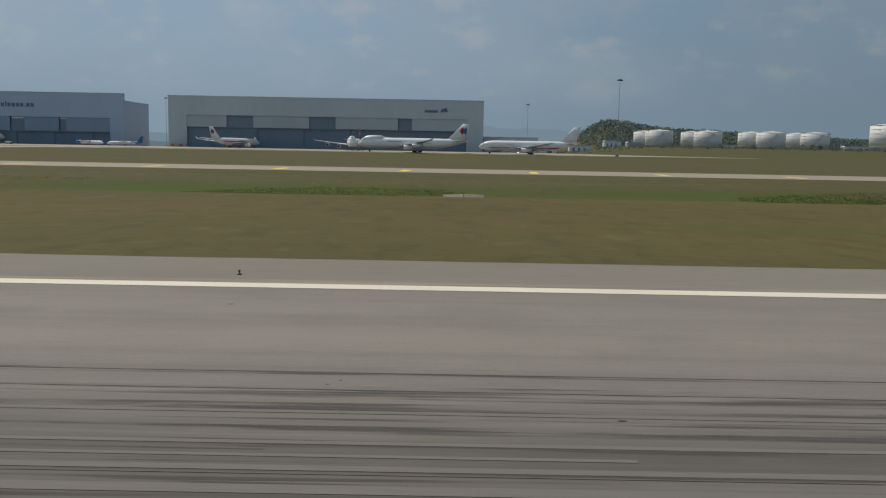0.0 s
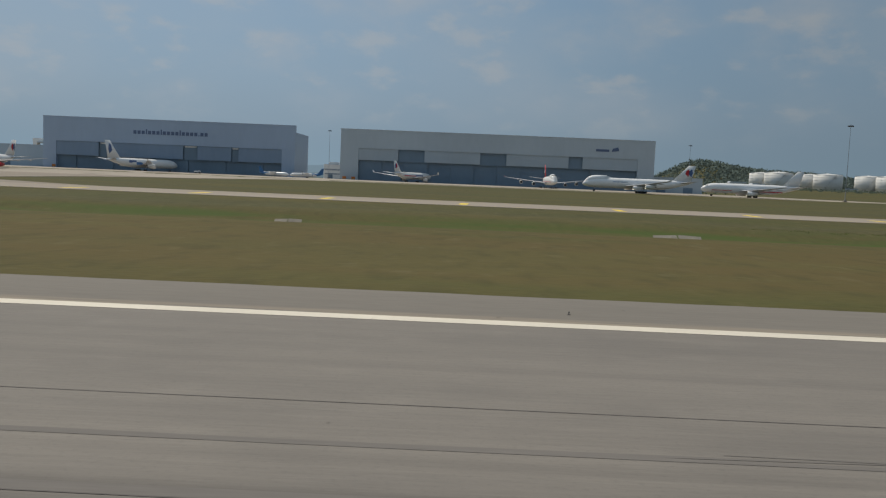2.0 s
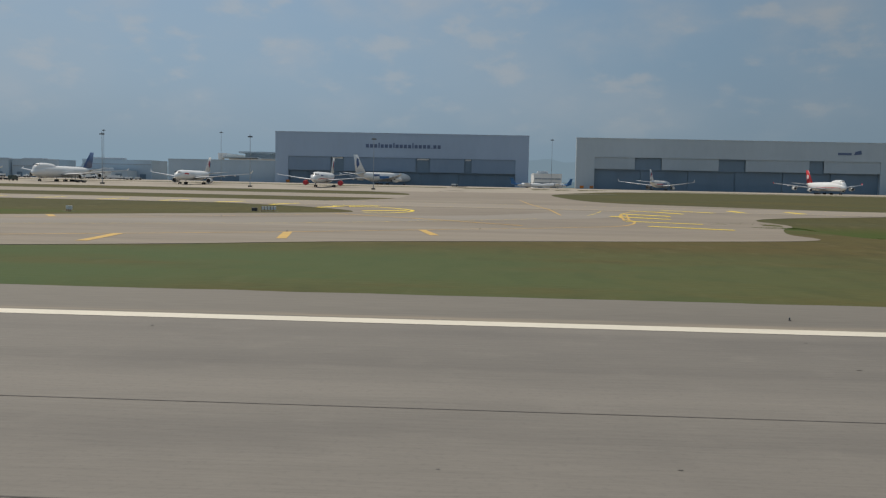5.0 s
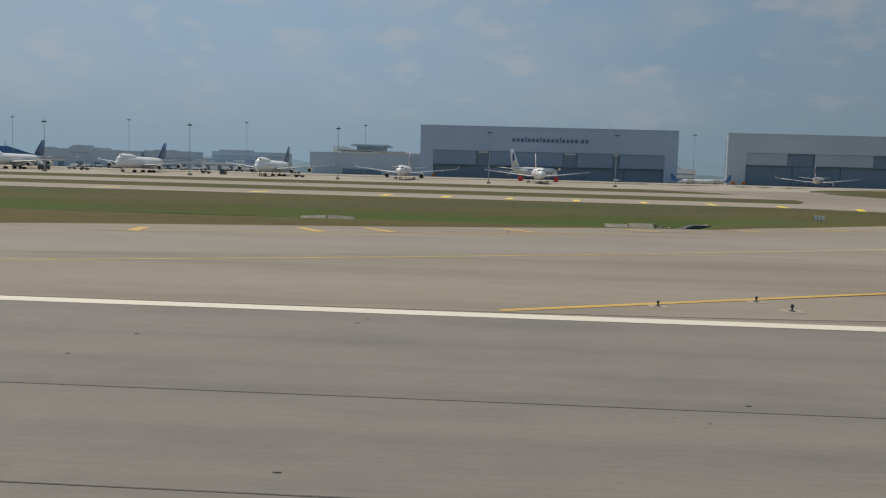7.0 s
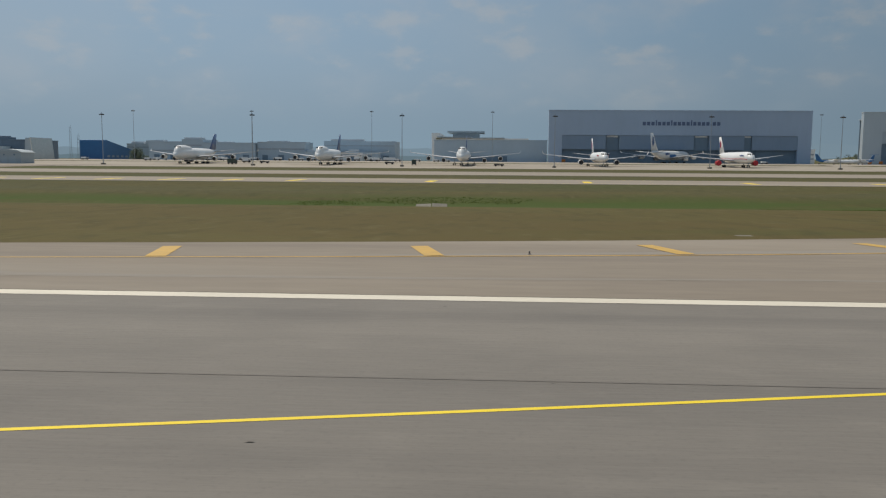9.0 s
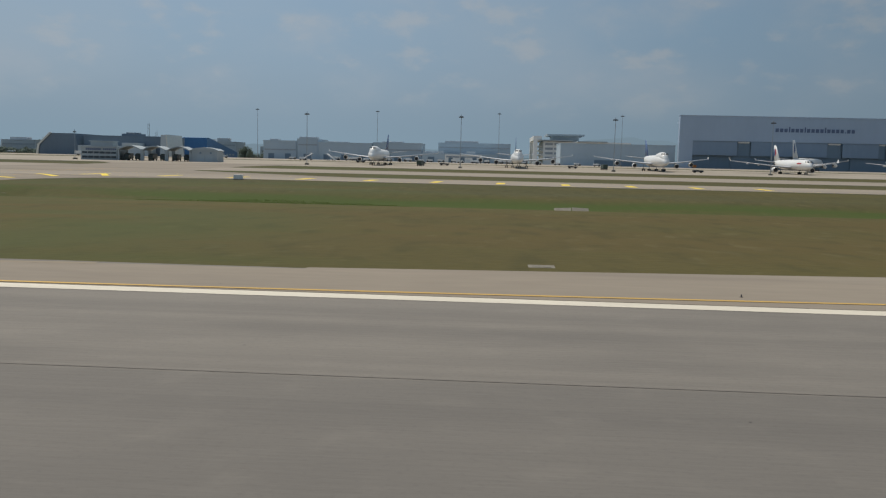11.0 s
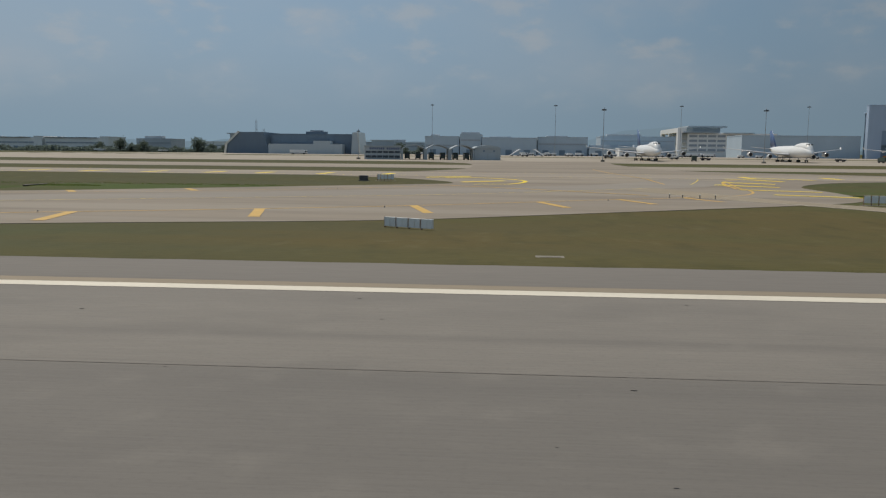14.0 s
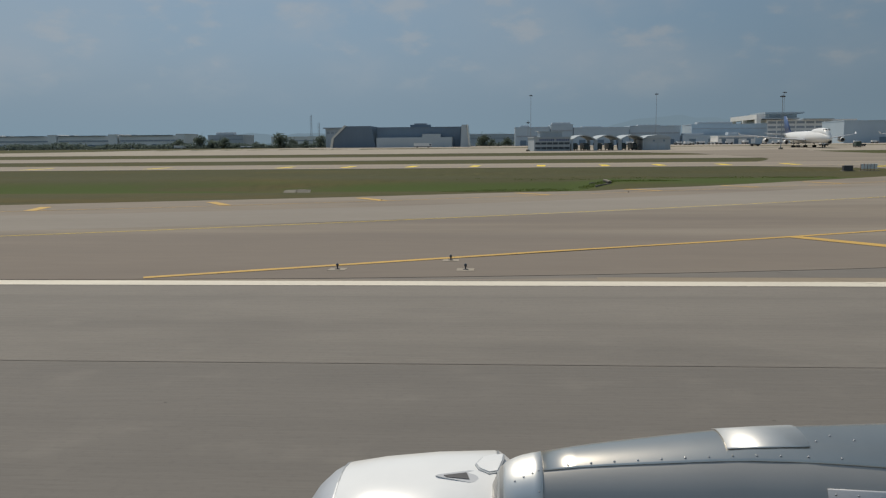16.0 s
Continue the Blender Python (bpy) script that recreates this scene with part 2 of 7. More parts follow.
overlay(GRASS, (0.074, 0.076, 0.04), lambda n, l, p: times(n, l, ramp_of(n, l, axis_of(n, l, p, 0), -310.0, -400.0), patchy(n, l, p, (0.4, 1, 1), 0.08, 6, 0.3, 0.6, 0.7)))
overlay(GRASS, (0.068, 0.104, 0.044), lambda n, l, p: times(n, l, between(n, l, axis_of(n, l, p, 0), -10.0, 45.0, 95.0, 190.0), times(n, l, between(n, l, axis_of(n, l, p, 1), 22.0, 32.0, 52.0, 80.0), patchy(n, l, p, (0.5, 1, 1), 0.1, 6, 0.2, 0.55, 0.78))))
overlay(GRASS, (0.07, 0.088, 0.034), lambda n, l, p: times(n, l, between(n, l, axis_of(n, l, p, 0), -335.0, -312.0, -240.0, -215.0), times(n, l, ramp_of(n, l, axis_of(n, l, p, 1), 22.0, 32.0), patchy(n, l, p, (0.4, 1, 1), 0.09, 6, 0.4, 0.66, 0.6))))
overlay(GRASS, (0.06, 0.092, 0.042), lambda n, l, p: times(n, l, between(n, l, axis_of(n, l, p, 0), -460.0, -425.0, -400.0, -370.0), times(n, l, between(n, l, axis_of(n, l, p, 1), 22.0, 32.0, 44.0, 62.0), patchy(n, l, p, (0.4, 1, 1), 0.1, 6, 0.35, 0.65, 0.4))))
overlay(GRASS, (0.056, 0.1, 0.036), lambda n, l, p: times(n, l, between(n, l, axis_of(n, l, p, 0), -319.0, -313.0, -309.0, -305.0), times(n, l, between(n, l, axis_of(n, l, p, 1), 39.0, 43.0, 48.0, 53.0), patchy(n, l, p, (0.7, 1, 1), 0.35, 8, 0.38, 0.62, 0.65))))
overlay(GRASS, (0.062, 0.09, 0.024), lambda n, l, p: times(n, l, between(n, l, axis_of(n, l, p, 1), 108.0, 120.0, 129.0, 139.0), patchy(n, l, p, (0.2, 1, 1), 0.12, 8, 0.36, 0.56, 0.9)))
WHITE_PAINT = material("white_road_paint", (0.7, 0.64, 0.53), (0.56, 0.51, 0.42), 0.8, 0.7, 0, 0, (0.3, 1, 1), 20, 0.5)
FADED_WHITE = material("faded_white_paint", (0.62, 0.56, 0.45), (0.47, 0.42, 0.335), 0.8, 0.75, 0, 0, (0.3, 1, 1), 20, 0.5)
YELLOW_PAINT = material("yellow_road_paint", (0.85, 0.64, 0.03), (0.74, 0.54, 0.03), 0.8, 0.7, 0, 0, (0.3, 1, 1), 20, 0.5)
EXIT_PAINT = material("faded_orange_paint", (0.6, 0.37, 0.08), (0.43, 0.275, 0.085), 0.5, 0.75, 0, 0, (0.3, 1, 1), 14, 0.5)
JOINT = material("joint_sealant", (0.075, 0.068, 0.062), (0.14, 0.125, 0.115), 0.7, 0.9)
FADED_JOINT = material("faded_joint", (0.13, 0.118, 0.106), (0.175, 0.157, 0.138), 0.7, 0.9)
FAINT_MARK = material("faint_tyre_mark", (0.128, 0.117, 0.106), (0.162, 0.148, 0.133), 0.5, 0.9, 0, 0, (0.1, 1, 1), 20, 0.5)
TYRE_MARK = material("tyre_mark", (0.064, 0.059, 0.056), (0.1, 0.093, 0.086), 0.5, 0.9, 0, 0, (0.1, 1, 1), 20, 0.5)


def worn_through(m):
    """Breaks a thin mark up into wisps that show the surface below."""
    n, l = m.node_tree.nodes, m.node_tree.links
    p = full_size_position(n, l)
    x, t = n.new("ShaderNodeMixShader"), n.new("ShaderNodeBsdfTransparent")
    l.new(ramp_of(n, l, noise_of(n, l, p, (0.16, 3.0, 1), 1.2, 6), 0.4, 0.68, 0.75), x.inputs["Fac"])
    l.new(t.outputs[0], x.inputs[1])
    l.new(n["Principled BSDF"].outputs[0], x.inputs[2])
    l.new(x.outputs[0], n["Material Output"].inputs["Surface"])


worn_through(TYRE_MARK)
DARK_PATCH = material("asphalt_patch", (0.21, 0.188, 0.164), (0.16, 0.146, 0.13), 0.3, 0.9, 0, 0.2, (0.3, 1, 1), 30, 0.3)
AIR_WHITE = material("aircraft_white", (0.8, 0.8, 0.79), (0.72, 0.72, 0.7), 0.12, 0.35, 0, 0, (1, 1, 1), 6, 0.4, False)
AIR_GREY = material("aircraft_grey", (0.5, 0.51, 0.53), (0.42, 0.43, 0.45), 0.2, 0.4, 0, 0, (1, 1, 1), 6, 0.4, False)
AIR_BLUE = material("aircraft_dark_blue", (0.085, 0.145, 0.3), (0.07, 0.12, 0.26), 0.3, 0.35, 0, 0, (1, 1, 1), 6, 0.4, False)
AIR_SKYBLUE = material("aircraft_sky_blue", (0.04, 0.16, 0.36), (0.035, 0.13, 0.3), 0.3, 0.35, 0, 0, (1, 1, 1), 6, 0.4, False)
AIR_RED = material("aircraft_red", (0.55, 0.035, 0.045), (0.45, 0.03, 0.04), 0.3, 0.4, 0, 0, (1, 1, 1), 6, 0.4, False)
METAL = material("bare_metal", (0.74, 0.7, 0.63), (0.6, 0.57, 0.52), 0.6, 0.3, 1.0, 0, (1, 1, 1), 6, 0.4, False)
METAL_PALE = material("pale_bare_metal", (0.78, 0.77, 0.74), (0.7, 0.69, 0.66), 0.6, 0.45, 0.85, 0, (1, 1, 1), 6, 0.4, False)
# Warm grey stands in for the runway mirrored in the fairing's lower side.
PYLON_GREY = material("pylon_ground_reflection", (0.45, 0.43, 0.4), (0.38, 0.365, 0.345), 0.5, 0.42, 0.4, 0, (1, 1, 1), 6, 0.4, False)
METAL_DULL = material("dull_metal", (0.55, 0.57, 0.6), (0.46, 0.48, 0.51), 0.8, 0.5, 0.7, 0, (1, 1, 1), 6, 0.4, False)
AIR_GLOSS = material("gloss_white_paint", (0.82, 0.82, 0.81), (0.76, 0.76, 0.75), 0.7, 0.22, 0, 0, (1, 1, 1), 6, 0.4, False)
DARK_METAL = material("dark_metal", (0.1, 0.1, 0.105), (0.07, 0.07, 0.075), 0.8, 0.5, 0.6, 0, (1, 1, 1), 6, 0.4, False)
RUBBER = material("tyre_rubber", (0.03, 0.03, 0.03), (0.02, 0.02, 0.02), 1, 0.9)
GLASS_DARK = material("dark_window_glass", (0.06, 0.075, 0.09), (0.045, 0.058, 0.072), 1, 0.08, 0, 0, spec=0.6)
# Glass is paled to carry the haze over the far blocks.
GLASS_PALE = material("haze_paled_glass", (0.36, 0.4, 0.44), (0.31, 0.35, 0.39), 1, 0.4, 0, 0, spec=0.25)
# Hangar colours are lifted and blued to carry the distance haze.
CLAD = material("hazed_cladding", (0.45, 0.51, 0.545), (0.4, 0.455, 0.49), 0.03, 0.6, 0, 0, (1, 1, 0.3), 10, 0.3)
CLAD_BLUE = material("hazed_cladding_blue", (0.37, 0.46, 0.575), (0.33, 0.41, 0.52), 0.03, 0.6, 0, 0, (1, 1, 0.3), 10, 0.3)
CLAD_PANEL = material("hazed_panel", (0.4, 0.46, 0.5), (0.36, 0.415, 0.45), 0.04, 0.6, 0, 0, (1, 1, 0.3), 10, 0.3)
CLAD_BLUE_PANEL = material("hazed_panel_blue", (0.235, 0.31, 0.405), (0.205, 0.275, 0.36), 0.04, 0.6, 0, 0, (1, 1, 0.3), 10, 0.3)
# The dark doors are raised by a veil of haze in their colour.
CLAD_DARK = material("hazed_door_dark", (0.175, 0.245, 0.31), (0.15, 0.21, 0.265), 0.05, 0.6, 0, 0, (1, 1, 0.3), 10, 0.3)
LETTER = material("letter_blue", (0.11, 0.15, 0.25), (0.095, 0.13, 0.22), 0.5, 0.5)
WHITE_WALL = material("white_wall", (0.82, 0.82, 0.8), (0.74, 0.74, 0.725), 0.05, 0.7, 0, 0, (1, 1, 0.4), 10, 0.3)
# Shed walls take the blue of the haze into their colour.
SHED_WALL = material("hazed_shed_wall", (0.44, 0.53, 0.6), (0.39, 0.47, 0.535), 0.05, 0.7, 0, 0, (1, 1, 0.4), 10, 0.3)
STATION_WALL = material("station_wall", (0.4, 0.45, 0.48), (0.34, 0.385, 0.41), 0.05, 0.7, 0, 0, (1, 1, 0.4), 10, 0.3)
GREY_WALL = material("grey_wall", (0.5, 0.54, 0.575), (0.43, 0.465, 0.5), 0.05, 0.7, 0, 0, (1, 1, 0.4), 10, 0.3)
BLUE_WALL = material("dark_blue_wall", (0.155, 0.21, 0.265), (0.13, 0.175, 0.225), 0.05, 0.55, 0, 0, (1, 1, 0.4), 10, 0.3)
TANK_PAINT = material("tank_paint", (0.72, 0.71, 0.68), (0.62, 0.61, 0.58), 0.05, 0.6, 0, 0, (1, 1, 0.15), 12, 0.3)
STEEL = material("galvanised_steel", (0.4, 0.42, 0.44), (0.32, 0.34, 0.36), 0.5, 0.5, 0.6)
SIGN_WHITE = material("sign_back_white", (0.75, 0.75, 0.73), (0.66, 0.66, 0.64), 0.8, 0.5)
SIGN_YELLOW = material("sign_yellow", (0.6, 0.39, 0.04), (0.52, 0.335, 0.035), 2.5, 0.5)
SIGN_INK = material("sign_lettering", (0.075, 0.05, 0.035), (0.055, 0.04, 0.03), 2.0, 0.6)
SLATE = material("dark_concrete", (0.075, 0.082, 0.092), (0.055, 0.06, 0.068), 1.2, 0.8)
CULVERT_SHADE = material("culvert_shade_black", (0.02, 0.02, 0.02), (0.03, 0.03, 0.03), 0.8, 0.6)
SLAB = material("weathered_concrete", (0.27, 0.245, 0.2), (0.15, 0.137, 0.112), 0.8, 0.9, 0, 0.4, (1, 1, 1), 8, 0.4)
# Leaf colour is paled past real foliage to stand in for haze.
HAZED_LEAF = material("leaves", (0.15, 0.185, 0.145), (0.115, 0.145, 0.115), 0.4, 0.85, 0, 0.0, (1, 1, 1), 5, 0.4)
EDGE_GRASS = material("edge_grass", (0.15, 0.145, 0.06), (0.11, 0.11, 0.045), 0.3, 0.9, 0, 0, (1, 1, 1), 6, 0.4, spec=0.15)
translucent(EDGE_GRASS, 0.6)
# Far foliage with the bluish haze mixed into its colour.
WOODS = material("hazed_woodland_leaves", (0.15, 0.19, 0.17), (0.12, 0.155, 0.14), 0.2, 0.9, 0, 0, (1, 1, 1), 5, 0.4)
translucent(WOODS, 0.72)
BROWN = material("brown_steel", (0.24, 0.12, 0.08), (0.17, 0.09, 0.065), 0.8, 0.6)
WEED = material("green_weeds", (0.12, 0.155, 0.05), (0.09, 0.12, 0.038), 0.3, 0.9, 0, 0, (1, 1, 1), 6, 0.4, spec=0.15)
translucent(WEED, 0.8)
translucent(HAZED_LEAF, 0.65)
BARK = material("bark", (0.12, 0.09, 0.06), (0.08, 0.06, 0.04), 1.5, 0.9)
VEHICLE_WHITE = material("vehicle_white", (0.75, 0.75, 0.74), (0.7, 0.7, 0.69), 0.5, 0.35, 0, 0, (1, 1, 1), 6, 0.4, False)
VEHICLE_DARK = material("vehicle_dark_green", (0.05, 0.075, 0.06), (0.04, 0.06, 0.05), 0.5, 0.4, 0, 0, (1, 1, 1), 6, 0.4, False)
ORANGE = material("vehicle_orange", (0.6, 0.2, 0.03), (0.5, 0.16, 0.03), 0.5, 0.5, 0, 0, (1, 1, 1), 6, 0.4, False)


# ---------------------------------------------------------------- mesh helpers
def link(name, bm, mat, parent=None, label="", smooth=False):
    me = bpy.data.meshes.new(name)
    bm.to_mesh(me)
    bm.free()
    if smooth:
        for p in me.polygons:
            p.use_smooth = True
    if mat:
        me.materials.append(mat)
    ob = new(name, me)
    if parent:
        ob.parent = parent
    if label:
        tagged(ob, label)
    return ob


def part(name, bm, mat, parent, label="", smooth=False):
    return link(name, bm, mat, parent, label, smooth)


def thing(name, label, category, group="", at=None, kind=""):
    ob = new(name)
    ob.empty_display_size = 0.5
    tagged(ob, label, category, group, kind)
    if at is not None:
        ob.matrix_world = at
    return ob


def add_box(bm, x0, x1, y0, y1, z0, z1, bevel=0.0):
    r = bmesh.ops.create_cube(bm, size=1.0, matrix=Matrix.Translation(((x0 + x1) / 2, (y0 + y1) / 2, (z0 + z1) / 2)) @ Matrix.Diagonal((x1 - x0, y1 - y0, z1 - z0, 1)))
    if bevel:
        es = list({e for v in r["verts"] for e in v.link_edges})
        bmesh.ops.bevel(bm, geom=es, offset=bevel, segments=2, affect="EDGES", profile=0.6)
    return bm


def box(x0, x1, y0, y1, z0, z1, bevel=0.0):
    return add_box(bmesh.new(), x0, x1, y0, y1, z0, z1, bevel)


def add_tube(bm, a, b, r0, r1=None, n=12, caps=True):
    a, b = Vector(a), Vector(b)
    r1 = r0 if r1 is None else r1
    q = (b - a).to_track_quat("Z", "Y").to_matrix()
    rings = []
    for p, r in ((a, r0), (b, r1)):
        rings.append([bm.verts.new(p + q @ Vector((math.cos(2 * math.pi * i / n) * r, math.sin(2 * math.pi * i / n) * r, 0))) for i in range(n)])
    for i in range(n):
        bm.faces.new((rings[0][i], rings[0][(i + 1) % n], rings[1][(i + 1) % n], rings[1][i]))
    if caps:
        bm.faces.new(rings[0][::-1])
        bm.faces.new(rings[1])
    return bm


def tube(a, b, r0, r1=None, n=12):
    return add_tube(bmesh.new(), a, b, r0, r1, n)


def lathe(axis_points, n=24, along="X", at=(0, 0, 0), caps=True):
    """A turned body from (position, radius) pairs along an axis."""
    bm = bmesh.new()
    rings = []
    for s, r in axis_points:
        ring = []
        for i in range(n):
            c, d = math.cos(2 * math.pi * i / n) * r, math.sin(2 * math.pi * i / n) * r
            v = {"X": (s, c, d), "Y": (d, s, c), "Z": (c, d, s)}[along]
            ring.append(bm.verts.new((v[0] + at[0], v[1] + at[1], v[2] + at[2])))
        rings.append(ring)
    for a, b in zip(rings, rings[1:]):
        for i in range(n):
            bm.faces.new((a[i], a[(i + 1) % n], b[(i + 1) % n], b[i]))
    if caps:
        bm.faces.new(rings[0][::-1])
        bm.faces.new(rings[-1])
    bmesh.ops.recalc_face_normals(bm, faces=bm.faces)
    return bm


def loft(sections, caps=True):
    """Joins closed rings of points, all with the same count."""
    bm = bmesh.new()
    rings = [[bm.verts.new(p) for p in s] for s in sections]
    n = len(rings[0])
    for a, b in zip(rings, rings[1:]):
        for i in range(n):
            bm.faces.new((a[i], a[(i + 1) % n], b[(i + 1) % n], b[i]))
    if caps:
        bm.faces.new(rings[0][::-1])
        bm.faces.new(rings[-1])
    bmesh.ops.recalc_face_normals(bm, faces=bm.faces)
    return bm


def prism(outline, lo, hi, plane="XZ"):
    """A flat outline given depth: XZ outlines run along y, XY outlines along z, YZ along x."""
    bm = bmesh.new()
    def at(p, d):
        return {"XZ": (p[0], d, p[1]), "XY": (p[0], p[1], d), "YZ": (d, p[0], p[1])}[plane]
    a = [bm.verts.new(at(p, lo)) for p in outline]
    b = [bm.verts.new(at(p, hi)) for p in outline]
    n = len(a)
    for i in range(n):
        bm.faces.new((a[i], a[(i + 1) % n], b[(i + 1) % n], b[i]))
    bm.faces.new(a[::-1])
    bm.faces.new(b)
    bmesh.ops.recalc_face_normals(bm, faces=bm.faces)
    return bm


def spline(points, step=4.0):
    """Points of a smooth curve through the given ones."""
    p = [Vector((*q, 0)) if len(q) == 2 else Vector(q) for q in points]
    p = [2 * p[0] - p[1]] + p + [2 * p[-1] - p[-2]]
    out = []
    for i in range(1, len(p) - 2):
        k = max(1, int((p[i + 1] - p[i]).length / step))
        for j in range(k):
            t = j / k
            out.append(0.5 * (2 * p[i] + (p[i + 1] - p[i - 1]) * t + (2 * p[i - 1] - 5 * p[i] + 4 * p[i + 1] - p[i + 2]) * t * t + (3 * p[i] - p[i - 1] - 3 * p[i + 1] + p[i + 2]) * t ** 3))
    out.append(p[-2])
    return out


# ---------------------------------------------------------------- ground
PROFILE = ((-4000, 0), (36, 0), (70, -0.5), (110, -0.9), (150, -0.7), (172, 0), (215, 0), (420, 1.5), (465, 1.8), (520, 3.2), (700, 3.9), (9000, 3.9))
DITCHES = ((166, 900), (-296, 35), (-1200, -432))


def ease(v, lo, hi):
    t = min(1.0, max(0.0, (v - lo) / (hi - lo)))
    return t * t * (3 - 2 * t)


def ground_z(x, y):
    z = float(np.interp(y, [p[0] for p in PROFILE], [p[1] for p in PROFILE]))
    if 60 < y < 175:
        for a, b in DITCHES:
            z -= 1.5 * math.exp(-((y - 125) / (16.0 if y < 125 else 8.0)) ** 2) * ease(x, a, a + 7) * ease(-x, -b, -b + 7)
        for hx in (32.5, -293.0):                # scoured out at the culvert mouths
            z -= 0.85 * math.exp(-((x - hx) / 5.0) ** 2 - ((y - 126) / 6.0) ** 2)
    if 34.5 < y < 110 and -395 < x < -266:   # shallow hollow round the service road
        z -= 0.62 * math.exp(-((y - 58) / 20.0) ** 2) * ease(-x, 266, 288) * ease(x, -395, -330) * ease(y, 34.5, 43)
    if y > 560:
        z += 9.5 * ease(x, 560, 660) * ease(y, 560, 950)
    if y > 1050:
        z += 46 * ease(y, 1050, 1500) * ease(x, 650, 730) * (1 - 0.5 * ease(x, 850, 1000)) * (1 - ease(y, 1600, 2000)) * (0.75 + 0.4 * noise.noise((x / 160, y / 300, 0.3)))
    return z


def grid_mesh(xs, ys, zf, dz=0.0):
    verts = [(x, y, zf(x, y) + dz) for y in ys for x in xs]
    w = len(xs)
    faces = [(j * w + i, j * w + i + 1, (j + 1) * w + i + 1, (j + 1) * w + i) for j in range(len(ys) - 1) for i in range(w - 1)]
    me = bpy.data.meshes.new("sheet")
    me.from_pydata(verts, [], faces)
    return me


gx = sorted(set(list(range(-396, -260, 4)) + list(range(-304, -284, 2)) + list(range(18, 48, 2)) + [-4600, -3800, -3000, -2400, -2000] + list(range(-1800, 1801, 20)) + [a + d for s in DITCHES for a in s for d in (-7, -4, 0, 4, 7)] + [2000, 2400, 3000, 3800, 4600]))
gy = sorted(set([-4200, -2500, -1200, -600, -300, -120, -40, 0, 36, 38, 40, 42, 45, 47, 50, 52, 55, 58, 62, 66, 70, 75, 80, 90, 100, 106] + list(range(108, 150, 2)) + [150, 156, 164, 172, 190, 215, 260, 320, 380, 420, 440, 465, 490, 520, 560, 600, 650, 700] + list(range(760, 1700, 60)) + [2000, 2600, 3400, 4400]))
me = grid_mesh(gx, gy, ground_z, -0.022)
me.materials.append(GRASS)
for p in me.polygons:
    p.use_smooth = True
ground = tagged(new("ground", me), "dry olive and brown mown grass with a greener ditch", "grass", kind="structure")


def add_skirts(verts, faces, rows, w):
    """Lets the two long edges of a paved grid down into the ground."""
    for j in (0, w - 1):
        k = len(verts)
        for i in range(rows):
            x, y, z = verts[i * w + j]
            verts.append((x, y, z - 0.14))
        for i in range(rows - 1):
            faces.append((i * w + j, k + i, k + i + 1, (i + 1) * w + j))


def sheet(name, rows, mat, dz, label="", category="", across=8, parent=None):
    """A paved strip lofted between pairs of points ((x, y), (x, y)), laid on the ground."""
    k = 6
    pairs = []
    pts = [Vector((*r[0], *r[1])) for r in rows]
    ext = [2 * pts[0] - pts[1]] + pts + [2 * pts[-1] - pts[-2]]
    for i in range(1, len(ext) - 2):
        for j in range(k):
            t = j / k
            pairs.append(0.5 * (2 * ext[i] + (ext[i + 1] - ext[i - 1]) * t + (2 * ext[i - 1] - 5 * ext[i] + 4 * ext[i + 1] - ext[i + 2]) * t * t + (3 * ext[i] - ext[i - 1] - 3 * ext[i + 1] + ext[i + 2]) * t ** 3))
    pairs.append(pts[-1])
    verts, faces = [], []
    for q in pairs:
        for j in range(across + 1):
            s = j / across
            x, y = q[0] * (1 - s) + q[2] * s, q[1] * (1 - s) + q[3] * s
            verts.append((x, y, ground_z(x, y) + dz))
    w = across + 1
    for i in range(len(pairs) - 1):
        for j in range(across):
            faces.append((i * w + j, (i + 1) * w + j, (i + 1) * w + j + 1, i * w + j + 1))
    add_skirts(verts, faces, len(pairs), w)
    me = bpy.data.meshes.new(name)
    me.from_pydata(verts, [], faces)
    me.materials.append(mat)
    me.update()
    if me.polygons[0].normal.z < 0:
        me.flip_normals()
    return tagged(new(name, me), label, category, kind="structure")


def band(name, x0, x1, y0, y1, mat, dz, label, category, dx=20.0, wobble=0.0):
    """A straight strip along x."""
    k = max(1, int((x1 - x0) / dx))
    ys = [y0 + (y1 - y0) * j / 6 for j in range(7)]
    verts, faces = [], []
    for i in range(k + 1):
        x = x0 + (x1 - x0) * i / k
        for j, y in enumerate(ys):
            yy = y + (wobble * noise.noise((x * 0.35, 3.1, 0)) + 0.6 * wobble * noise.noise((x * 1.3, 7.1, 0)) if j == 6 and wobble else 0)
            verts.append((x, yy, ground_z(x, yy) + dz))
    for i in range(k):
        for j in range(6):
            faces.append((i * 7 + j, (i + 1) * 7 + j, (i + 1) * 7 + j + 1, i * 7 + j + 1))
    add_skirts(verts, faces, k + 1, 7)
    me = bpy.data.meshes.new(name)
    me.from_pydata(verts, [], faces)
    me.materials.append(mat)
    return tagged(new(name, me), label, category, kind="structure")


